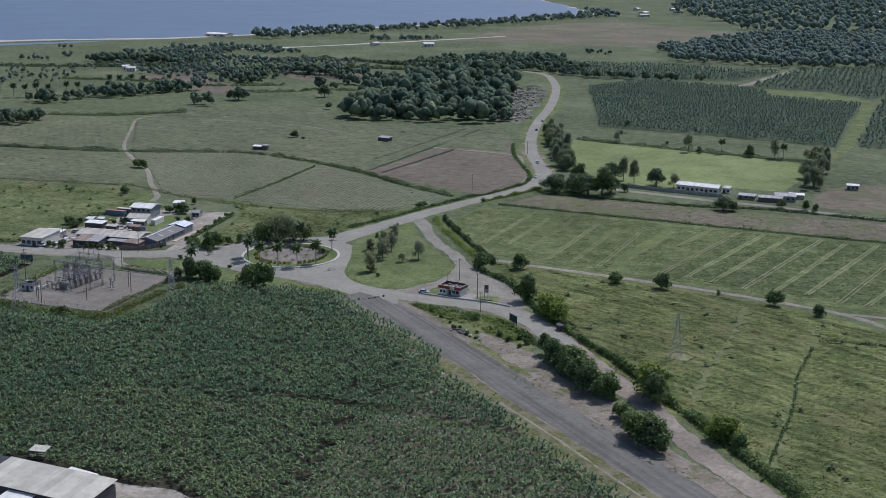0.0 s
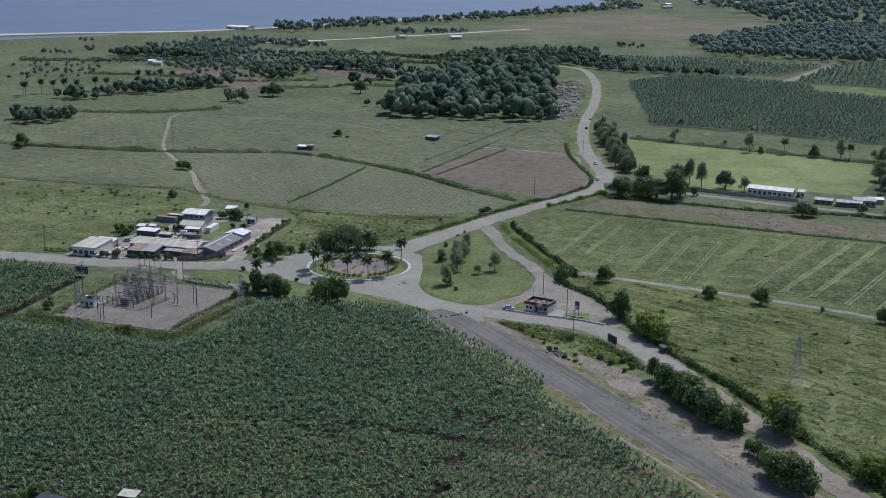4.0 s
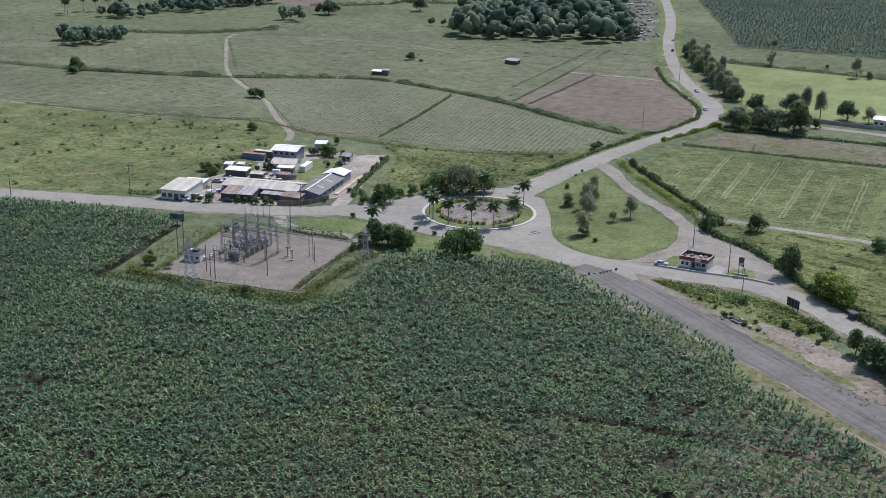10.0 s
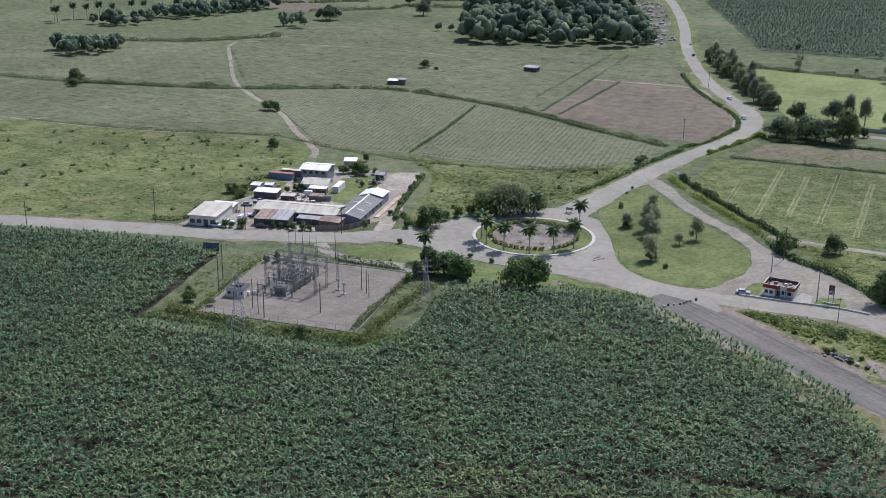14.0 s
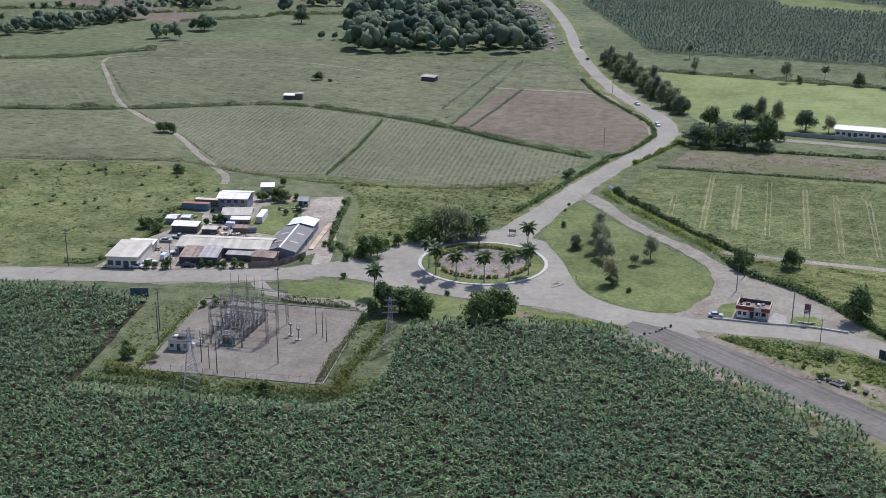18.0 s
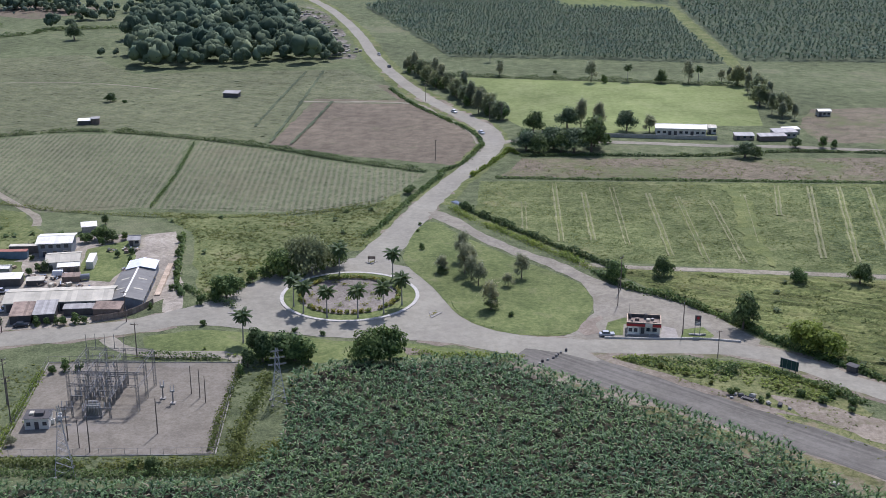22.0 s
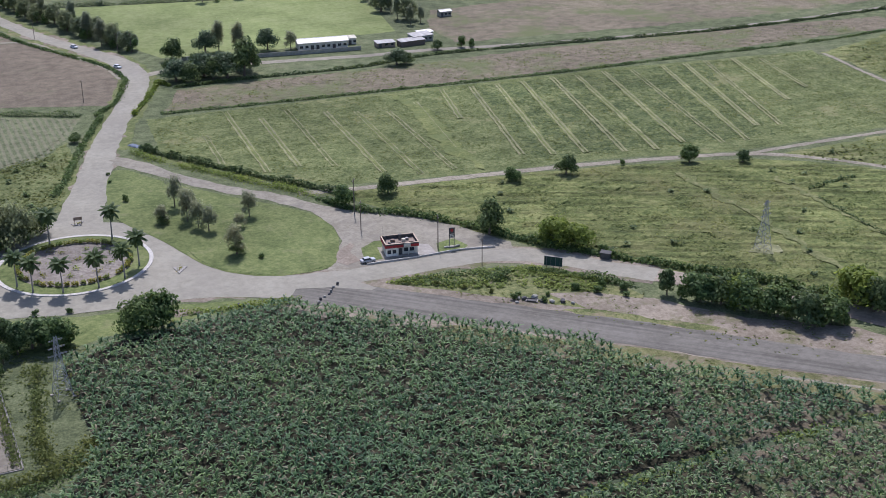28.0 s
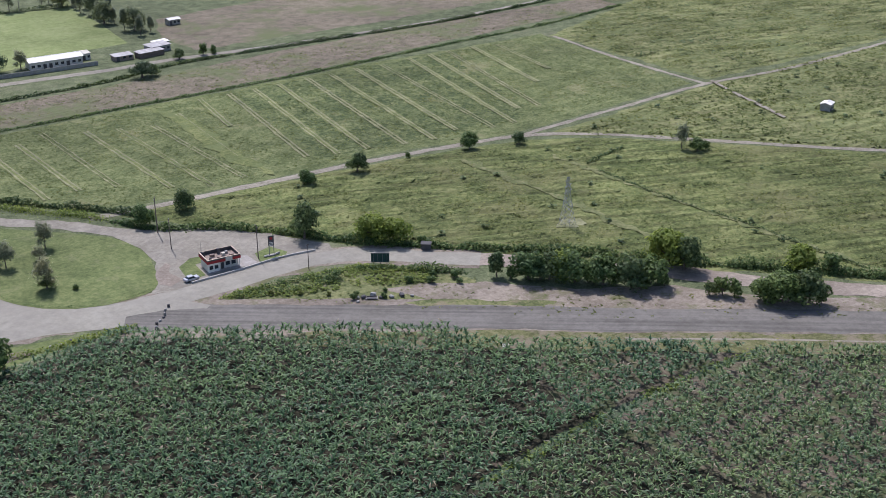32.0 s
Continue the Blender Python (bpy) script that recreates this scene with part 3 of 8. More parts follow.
relief("plot_growth", [(176, 137), (290, 139), (258, 30), (160, 38)], 1.2, 0.42, 0.4, "dark_grass", "darker green grass between mown strips", 0.0, 0, 9, 23)
relief("weed_growth", [(-232, 76), (-160, 88), (-139, 80), (-119, 52), (-126, -32), (-142, -41), (-260, -82), (-400, -122), (-400, 58)], 1.6, 0.4, 0.3, "weedy", "uneven weeds on a rough pasture", 0.0, 0, 9, 4)
relief("weed_growth", [(-86, 84), (-32, 82), (-5, 97), (4, 112), (6, 80), (-4, 50), (-22, 36), (-44, -3), (-58, 36), (-64, 60)], 1.2, 0.45, 0.32, "weedy", "uneven weeds on a pasture corner", 0.0, 0, 9, 5)
relief("pasture_growth", [(354, 130), (352, 30), (480, 28), (600, 104), (600, 220), (434, 163)], 2.2, 0.7, 0.25, "pasture2", "lumpy rough growth beyond a striped field", 0.25, 76, 9.0, 31, (-14, 1.6))
for n, poly in enumerate(CANE["cane"]):
    c0 = np.mean(np.array(poly), 0)
    relief("cane_growth", [tuple(c0 + (np.array(v) - c0) * 0.975) for v in poly], 1.9, 0.55, 0.45, "cane", "knee-high young sugar cane", 0.25, (60, 75, 40, 60)[n], 5.0, 6 + n)
for poly in CANE["cane_rows"]:
    c0 = np.mean(np.array(poly), 0)
    relief("cane_growth", [tuple(c0 + (np.array(v) - c0) * 0.97) for v in poly], 0.75, 0.42, 0.4, "cane_rows", "young sugar cane in clear rows", 0.3, 5, 2.5, 14)
relief("fallow_growth", [(48, 147), (140, 148), (226, 150), (300, 158), (428, 168), (428, 188), (372, 190), (241, 188), (160, 180), (58, 176)], 1.6, 0.35, 0.4, "fallow", "uneven stubble on a fallow strip", 0.0, 0, 9, 15)

# ---- roads and yards ----
LINE_A = [(-77.2, 232.5), (-76.9, 303.2), (-75.7, 384.5)]
LINE_B = [(-63.4, 200.8), (-63.7, 282.3), (-65.2, 387.4)]
LINE_C = [(-53.0, 197.1), (-49.7, 242.8), (-47.1, 295.6)]
ROAD_N = [(3, 20), (5, 40), (10, 63), (18, 104), (28.5, 144), (38, 178), (42, 204), (38.5, 234), (25, 265), (6, 304), (-11.5, 350), (-26.5, 397), (-42, 455), (-60, 533), (-88, 632), (-111, 698), (-143, 770), (-168, 795), (-230, 815)]
ROAD_W = [(-420, -150), (-300, -100), (-200, -66), (-160, -55.5), (-135, -49.8), (-100.5, -42), (-66.6, -31.2), (-50.7, -23), (-35, -22), (-19, -25.5), (2.4, -29), (25, -29.5), (41.5, -32.9), (57.5, -35.3), (81.5, -36), (105.6, -35.2), (122, -39), (134, -48.5), (143, -58), (151.5, -65.5), (172, -88), (188, -105), (203, -124.6), (217, -141), (233, -156.5), (262, -186), (300, -226)]
ROAD_NW = [(-56, -25), (-46, -17), (-37, -8), (-28, 8), (-19, 20), (-8, 28), (4, 34)]
SLIP = [(18, 92), (26, 85), (38, 66), (52, 47.5), (65, 34), (76, 19), (84, 6), (92, -6)]
STRIP = [(54, -41), (70, -50), (92, -67), (111, -81.5), (133, -98.5), (156, -118), (182, -138), (208, -159.5), (240, -184), (300, -231)]
ribbon("verge_north", ROAD_N[3:], 17, 0.035, M["weedy"], "grassy verge beside the road", "verge", 1.2)
ribbon("verge_strip", STRIP, 26, 0.034, M["dust"], "dusty stony verge of an unfinished road", "verge", 2.0)
def beside(pts, off):
    """A line at a distance to the right of the given one."""
    out = []
    for i, (x, y) in enumerate(pts):
        (x0, y0), (x1, y1) = pts[max(i - 1, 0)], pts[min(i + 1, len(pts) - 1)]
        d = math.hypot(x1 - x0, y1 - y0)
        out.append((x + off * (y1 - y0) / d, y - off * (x1 - x0) / d))
    return out


ribbon("verge_weeds", beside(STRIP[2:], 12.4), (9, 11, 12, 12), 0.05, M["verge"], "yellow-green weedy verge before a plantation", "verge", 1.0)
ribbon("verge_track", beside(STRIP[5:], 11.0), 1.9, 0.062, M["lane"], "pale worn track on a weedy verge", "path", 0.4)
ribbon("shoulder_north", ROAD_N[2:], (12.5, 11, 13.5, 10, 9.6, 9.4, 9.4, 9.4), 0.045, M["dust"], "dusty worn shoulder of the road", "verge", 1.3)
ribbon("shoulder_west", ROAD_W[:8], 13.5, 0.044, M["dust"], "dusty worn shoulder of the road", "verge", 1.3)
ribbon("shoulder_west", ROAD_W[11:20], (13.5, 14, 13, 12.5), 0.046, M["dust"], "dusty worn shoulder of the road", "verge", 1.3)
ribbon("road_north", ROAD_N, (15, 10.6, 9.2, 11.8, 8.4, 8.2, 8, 8, 8, 8, 8, 8, 8, 8, 8), 0.1, M["asphalt"], "pale grey worn asphalt road through fields", "road", 0.5)
ribbon("road_west", ROAD_W[:20], (10.5, 10.5, 10.5, 11.5, 11, 10, 9), 0.09, M["asphalt"], "pale grey worn asphalt road past the plantation", "road", 0.4)
ribbon("road_dirt", ROAD_W[18:], (9, 8.5, 8, 8, 9), 0.084, M["dirt_road"], "pale unpaved road between hedges", "road", 0.8)
ribbon("road_link", ROAD_NW, 10.5, 0.08, M["asphalt"], "pale grey asphalt approach to the roundabout", "road", 0.4)
ribbon("road_slip", SLIP, (9, 5.8, 5.8, 6.5, 9), 0.07, M["lane_grey"], "dusty grey slip road beside a hedge", "road", 0.6)
ribbon("road_strip", STRIP, (14.5, 13.5, 13, 13), 0.07, M["strip"], "wide unfinished dark grey road bed with tyre marks", "road", 0.5)
patch("circle_road", [(32.5 * math.cos(a * math.pi / 20), 32.5 * math.sin(a * math.pi / 20)) for a in range(40)], 0.086, M["asphalt"], "pale asphalt carriageway round a roundabout", "road", 0.3)
patch("junction_east", [(20, 26), (30, 8), (38, -14), (50, -27), (60, -31), (60, -38), (20, -33), (14, -24)], 0.087, M["asphalt"], "pale asphalt junction mouth", "road", 0.3)
patch("junction_south", [(28, -30), (70, -36), (76, -46), (66, -52), (52, -44), (36, -37)], 0.088, M["asphalt"], "pale asphalt junction to the unfinished road", "road", 0.3)
patch("junction_west", [(-52, -23), (-46, -15), (-38, -6), (-30, 2), (-24, -14), (-22, -24), (-36, -24)], 0.082, M["asphalt"], "pale asphalt junction mouth", "road", 0.3)
patch("forecourt", [(72, 24), (84, 14), (100, 4), (113, -12), (123, -29), (121, -34), (74, -33), (66, -30), (72, -20), (76, -10), (77, 2)], 0.095, M["lane_grey"], "grey gravel forecourt beside a kiosk", "yard", 1.2)
patch("gravel_spill", [(70, -25.5), (71.5, -22), (74.2, -17), (77.5, -12), (78.5, -16), (76.5, -21), (76.5, -26), (72, -28)], 0.16, M["dirt_road"], "pale gravel worn through the lawn edge", "ground", 1.6, 1.0)
patch("yard", [(-76, -56.5), (-24.5, -53.5), (-19, -105), (-69, -109)], 0.1, M["gravel"], "grey gravel yard of a substation", "yard", 0.2)
patch("compound_yard", [(-124, -40), (-122, -6), (-116, 10), (-120, 24), (-112, 44), (-104, 56), (-84, 58), (-72, 62), (-66, 44), (-57, 12), (-53, -2), (-49.5, -13), (-51.5, -19), (-56, -17), (-58.5, -6), (-62, -14), (-66, -23), (-80, -30)], 0.05, M["yard_dirt"], "dusty grey earth yard between workshop buildings", "yard", 1.5)
patch("compound_grass", [(-127, 12), (-128, 26), (-116, 26), (-108, 8), (-112, 4)], 0.06, M["lawn"], "green grass plot between sheds", "lawn", 1)
patch("compound_grass", [(-92, 10), (-98, 40), (-86, 52), (-78, 30), (-80, 8)], 0.06, M["lawn"], "green grass plot between sheds", "lawn", 1)
patch("verge_grass", [(-56, -36), (-40, -30), (-20, -32), (0, -36), (22, -37), (40, -41), (48, -46), (28, -47), (4, -50), (-10, -56), (-22, -50), (-40, -47), (-52, -46)], 0.03, M["lawn"], "green grass verge before the substation", "lawn", 1.0)
ribbon("path_yard", [(-66, -38), (-58, -46), (-44, -48.5), (-30, -48), (-22, -53)], 4.5, 0.06, M["lane_grey"], "grey gravel drive to the substation", "path", 0.5)
patch("dirt_verge", [(118, -57), (124, -62), (143, -79), (160, -97), (182, -112), (200, -136), (222, -152), (262, -190), (252, -194), (216, -164), (190, -140), (160, -116), (134, -94), (114, -76), (92, -59), (74, -46), (100, -46)], 0.04, M["dust"], "bare dusty ground with weeds between two roads", "ground", 1.5)
patch("weed_wedge", [(78, -43), (104, -43), (122, -48), (138, -64), (142, -76), (132, -84), (116, -72), (96, -56)], 0.045, M["wedge"], "weedy green wedge between two roads", "ground", 1.2)
patch("dust_grass", [(118, -76), (128, -80), (138, -90), (150, -99), (146, -102), (134, -95), (122, -85)], 0.056, M["wedge"], "thin dry grass on dusty ground", "ground", 2.0, 2)
patch("wedge_earth", [(118, -66), (128, -68), (141, -78), (136, -86), (124, -78)], 0.055, M["dust"], "bare pale earth between the weeds", "ground", 1.5, 2)
ribbon("path_west", [(-126, 66), (-131.4, 78.7), (-158, 108), (-185.8, 141), (-221, 171.6), (-249, 200), (-287, 255), (-323, 312), (-318, 330), (-290, 345), (-230, 372)], (3.4, 2.4, 2.2), 0.06, M["lane"], "pale dirt path through cane fields", "path", 0.35)
ribbon("path_north", [(36, 204), (30, 232), (14, 262), (-4, 294), (-58, 296), (-105, 302)], (3, 3, 3, 2.5), 0.06, M["lane"], "pale dirt path along a ploughed field", "path", 0.4)
ribbon("path_north", [(-105, 303), (-196, 341), (-292, 333)], (1.5, 1.2), 0.055, M["lane"], "faint dirt path between cane fields", "path", 0.3)
ribbon("path_far_west", [(-420, 80), (-291, 74), (-230, 78), (-200, 84)], 1.5, 0.055, M["lane"], "faint dirt track", "path", 0.3)
ribbon("path_far_west", [(-291, 74), (-270, 110), (-262, 150)], 1.5, 0.057, M["lane"], "faint dirt track", "path", 0.3)
for pts in (LINE_A, LINE_B, LINE_C):
    ribbon("furrow_line", pts, 1.6, 0.5, M["grove_floor"], "dark grassy furrow across a field", "path", 0.5)
ribbon("lane_east", [(74, 34), (98, 31.5), (136, 29.5), (174, 27), (203, 23), (235, 16.5), (259, 0.5), (286, -30), (326, -76), (400, -150)], (4, 3.2, 3.2, 3), 0.06, M["lane"], "pale dirt lane across pasture", "path", 0.4)
ribbon("lane_fork", [(235, 17), (262, 19), (291, 20.6), (345, 23.8), (400, 19), (520, 24)], 2.6, 0.058, M["lane"], "pale dirt lane across pasture", "path", 0.4)
ribbon("lane_field_end", [(352, 132), (346, 80), (344, 24)], 2.2, 0.057, M["lane"], "pale dirt lane at the field end", "path", 0.4)
ribbon("lane_sports", [(44, 206), (59, 211), (97, 211), (150, 206), (180, 206), (243, 199), (330, 196), (430, 206), (600, 235)], (6, 5, 4, 3, 3), 0.062, M["lane_grey"], "pale lane beside the sports ground", "path", 0.4)
ribbon("lane_grove_end", [(52, 768), (62, 800), (70, 870), (80, 950)], (9, 8), 0.06, M["lane"], "pale dirt track between plantation blocks", "path", 1.0)
ribbon("lane_grove", [(186, 352), (194, 430), (191, 560), (189, 660), (186, 712)], (6, 10, 10, 10), 0.06, M["weedy"], "grass lane between plantation blocks", "path", 1.0)
ribbon("lane_shore", [(-640, 830), (-560, 920), (-470, 1080), (-380, 1260)], 10, 0.06, M["sand"], "pale dirt road near the shore", "road", 2.0, 12)
# place at y = 135, lean, upper and lower end of each mown strip
MOWN = ((56, 0, 108, 72), (69, 0, 136, 58), (80.5, 0, 122, 60), (92.5, 0, 131, 56), (106.5, 0, 122, 44), (118, 0, 118, 38), (130.5, 0, 114, 38), (146, 0.1, 122, 60),
        (161, 0.174, 136, 94), (174.5, 0.176, 136, 44), (186.5, 0.184, 136, 40), (198.5, 0.182, 136, 38), (213, 0.182, 137, 34), (225, 0.178, 137, 32), (238.5, 0.19, 138, 36),
        (252, 0.18, 136, 30), (268, 0.235, 138, 30), (279.5, 0.25, 138, 44), (290.5, 0.262, 139, 42), (305, 0.245, 139, 70), (318, 0.2, 134, 84))
for n, (top, lean, y1, y0) in enumerate(MOWN):
    east = n > 7
    for side in (-0.8, 0.8):
        ys = np.linspace(y1, y0, 5)
        pts = [(top + side - lean * (135 - y), y) for y in ys]
        ribbon("mown_strip", pts, 0.42 + (n * 7 % 5) * 0.07 + 0.22 * east, 0.34 + 0.03 * (n % 3) + 0.08 * east, M["strip_pale"], "pale wheel track mown across a field", "path", 0.2, 2.0)
    if n % 3:
        ribbon("mown_grass", [(top - lean * (135 - y), y) for y in ys], (0.6, 3.2, 3.4, 3.2, 0.6), 0.3 + 0.09 * east, M["strip_green"], "bright short grass along a mown strip", "path", 0.5, 2.0)
ribbon("mown_grass", [(138, 137), (143, 118), (141, 96), (138, 60), (140, 34)], (1.5, 7, 8, 7, 0.6), 0.37, M["strip_green"], "bright yellow-green band of grass across a field", "path", 1.4, 2.0)
ribbon("lane_faint", [(349, 25), (343, 10), (338, -6), (330, -30)], 1.8, 0.62, M["lane"], "faint dirt track across pasture", "path", 0.4)
for pts, wide in ((TRACK_A, 2.2), (TRACK_B, 1.6)):
    ribbon("pasture_track", pts, wide, 0.3, M["pasture_worn"], "faint paler track worn across a pasture", "path", 1.8, 1.5)
# triangular lawn and roundabout island
PARK = [(19, 79), (24, 78), (34, 62), (51.7, 40), (66, 24.4), (74, 12.8), (76.5, -1), (73.4, -17.2), (68, -27.9), (57.8, -29.4), (49.7, -27.9), (41.6, -22.9), (35.8, -15.9), (30.4, -3.5), (24.7, 11.2), (18.1, 24.3), (14, 35.4), (14, 50), (16, 69)]
patch("park_lawn", PARK, 0.14, M["lawn"], "green mown lawn of a triangular traffic island", "lawn", 0.4, 3.0, True)


def ring(name, r0, r1, z0, z1, mat, label, category, parent=None):
    bm = bmesh.new()
    loops = []
    for r, z in ((r1, z0), (r1, z1), (r0, z1), (r0, z0)):
        loops.append([bm.verts.new((r * math.cos(i * math.pi / 48), r * math.sin(i * math.pi / 48), z)) for i in range(96)])
    for a, b in zip(loops, loops[1:]):
        for i in range(96):
            bm.faces.new((a[i], a[(i + 1) % 96], b[(i + 1) % 96], b[i]))
    ob = part(name, bm, mat, parent, label if parent else "")
    return ob if parent else tagged(ob, label, category, "", "structure")


isle = thing("roundabout_island", "round planted island with a pale concrete kerb", "traffic island", kind="structure")
for n in range(48):
    bm = bmesh.new()
    a0, a1 = n * math.pi / 24 + 0.0012, (n + 1) * math.pi / 24 - 0.0012
    pts = [(r * math.cos(a), r * math.sin(a)) for a in (a0, (a0 + a1) / 2, a1) for r in (20.85, 22.0)]
    lo = [bm.verts.new((x, y, 0.0)) for x, y in pts]
    hi = [bm.verts.new((x, y, 0.3)) for x, y in pts]
    for i in (0, 2):
        bm.faces.new((hi[i], hi[i + 1], hi[i + 3], hi[i + 2]))
        bm.faces.new((lo[i + 1], lo[i + 3], hi[i + 3], hi[i + 1]))
        bm.faces.new((lo[i + 2], lo[i], hi[i], hi[i + 2]))
    part("kerb_stone", bm, M["kerb"], isle)
ring("grass_ring", 16.2, 20.8, 0.0, 0.24, M["lawn"], "green grass ring", "lawn", isle)
part("planting_bed", mesh_of("planting_bed", [(0, 0, 0.22)] + [(16.3 * math.cos(i * math.pi / 24), 16.3 * math.sin(i * math.pi / 24), 0.2) for i in range(48)], [(0, i + 1, (i + 1) % 48 + 1) for i in range(48)], M["bed"]), M["bed"], isle, "bare brown earth bed")
patch("pylon_pad", [(184, -61), (189, -65.5), (194, -65), (195, -60.5), (190, -57)], 0.5, M["strip_pale"], "pale worn ground under a tower", "ground", 0.8, 2)
patch("grove_gap", [(88, 742), (102, 702), (182, 686), (190, 700), (184, 718), (140, 764), (94, 764), (66, 772), (60, 764)], 0.06, M["lawn"], "yellow-green grassy gap in a plantation", "ground", 6, 10)

# ---- plants ----
rng = np.random.default_rng(7)


def banana_leaves(rng, at, high, leaves, span):
    """Arching leaf blades in a rosette on each stem: four faces to a blade."""
    n = len(at)
    az = (np.arange(leaves)[None] * 2.4 + rng.random((n, 1)) * 6.28 + rng.normal(size=(n, leaves)) * 0.3)
    rise = rng.uniform(0.7, 1.48, (n, leaves))
    ln = span * rng.uniform(0.75, 1.25, (n, leaves))
    wd = ln * rng.uniform(0.09, 0.13, (n, leaves))
    base = np.repeat(at[:, None], leaves, 1) + np.stack([np.zeros((n, leaves)), np.zeros((n, leaves)), high[:, None] * rng.uniform(0.8, 1.0, (n, leaves))], -1)
    out = np.stack([np.cos(az), np.sin(az), 0 * az], -1)
    side = np.stack([-np.sin(az), np.cos(az), 0 * az], -1)
    up = np.array([0, 0, 1.0])
    mid = base + out * (ln * 0.5 * np.cos(rise))[..., None] + up * (ln * 0.5 * np.sin(rise))[..., None]
    tip = mid + out * (ln * 0.5 * np.cos(rise * 0.95 - 0.95))[..., None] + up * (ln * 0.5 * np.sin(rise * 0.95 - 0.95))[..., None]
    w = side * wd[..., None]
    sag = up * (wd * 0.35)[..., None]
    f = [np.stack([base, base - w * 0.4, mid - w - sag, mid], 2), np.stack([base, mid, mid + w - sag, base + w * 0.4], 2),
         np.stack([mid, mid - w - sag, tip - w * 0.15, tip], 2), np.stack([mid, tip, tip + w * 0.15, mid + w - sag], 2)]
    return np.stack(f, 2).reshape(n * leaves, 4, 4, 3)


def blades_mesh(name, blades, mat):
    """Joins the four faces of each blade into one island."""
    n = len(blades)
    # points: base, left base, left mid, mid, right mid, right base, tip left, tip, tip right
    v = np.stack([blades[:, 0, 0], blades[:, 0, 1], blades[:, 0, 2], blades[:, 0, 3], blades[:, 1, 2], blades[:, 1, 3], blades[:, 2, 2], blades[:, 2, 3], blades[:, 3, 2]], 1)
    quad = np.array([[0, 1, 2, 3], [0, 3, 4, 5], [3, 2, 6, 7], [3, 7, 8, 4]])
    idx = (np.arange(n)[:, None, None] * 9 + quad[None]).reshape(-1)
    me = bpy.data.meshes.new(name)
    me.vertices.add(n * 9)
    me.vertices.foreach_set("co", v.astype(np.float32).ravel())
    me.loops.add(len(idx))
    me.loops.foreach_set("vertex_index", idx.astype(np.int32))
    me.polygons.add(n * 4)
    me.polygons.foreach_set("loop_start", np.arange(0, n * 16, 4, dtype=np.int32))
    me.polygons.foreach_set("loop_total", np.full(n * 4, 4, dtype=np.int32))
    me.update(calc_edges=True)
    me.materials.append(mat)
    return me


def grid_in(poly, apart, jitter, angle=0.0, along=None):
    c, s = math.cos(radians(angle)), math.sin(radians(angle))
    p = np.array(poly)
    q = np.stack([p[:, 0] * c + p[:, 1] * s, -p[:, 0] * s + p[:, 1] * c], 1)
    u, v = np.meshgrid(np.arange(q[:, 0].min(), q[:, 0].max(), apart), np.arange(q[:, 1].min(), q[:, 1].max(), along or apart))
    u, v = u.ravel() + rng.normal(size=u.size) * jitter, v.ravel() + rng.normal(size=v.size) * jitter
    x, y = u * c - v * s, u * s + v * c
    k = inside(list(poly), x, y)
    return x[k], y[k]


DITCH = [(174, -149), (168, -151), (148, -149.5), (124, -151), (107, -151.4), (92, -153.2), (80, -155)]
x, y = grid_in([(px, max(py, -256)) for px, py in BANANA], 1.48, 0.42, 81)
k = ~near_line(DITCH, x, y, 1.35)
k &= ~inside([(20, -262), (24, -232), (48, -222), (83, -221.5), (96, -218.5), (110, -224), (150, -262)], x, y)
gap = np.array([noise.noise(Vector((a * 0.07, b * 0.07, 1))) + 0.7 * noise.noise(Vector((a * 0.23, b * 0.23, 4))) for a, b in zip(x, y)])
k &= rng.random(len(x)) > 0.04 + 0.5 * np.clip((gap - 0.38) * 3, 0, 1)
# clear rows with bare soil between near the road bed
ROWS = [(126, -114), (154, -137), (174, -154), (198, -174), (246, -213), (246, -256), (150, -256), (128, -222), (118, -176), (114, -136)]
open_rows = inside(ROWS, x + 5 * gap, y + 5 * gap)
k &= ~open_rows
x, y = x[k], y[k]
rx, ry = grid_in(ROWS, 3.85, 0.34, -8.9, 0.95)
k = ~near_line(DITCH, rx, ry, 1.5) & (rng.random(len(rx)) > 0.07) & ~inside([(20, -262), (24, -232), (48, -222), (83, -221.5), (96, -218.5), (110, -224), (150, -262)], rx, ry)
k &= inside(BANANA, rx, ry)
# the rows close up again where the plants stand taller
fill = rng.random(len(rx)) < 0.5
fx, fy = rx[k & fill] + 1.9, ry[k & fill] + 0.6
dry = ~near_line(DITCH, fx, fy, 1.4)
x, y = np.concatenate([x, rx[k], fx[dry]]), np.concatenate([y, ry[k], fy[dry]])
ribbon("ditch", DITCH, 2.6, 0.045, M["grove_floor"], "dark grassy ditch through a plantation", "ditch", 0.5)
patch("row_soil", [(128, -116), (152, -137), (172, -154), (196, -174), (244, -213), (244, -256), (150, -256), (130, -222), (120, -176), (116, -136)], 0.03, M["row_soil"], "bare pale brown soil between plant rows", "soil", 3.0, 3.0)
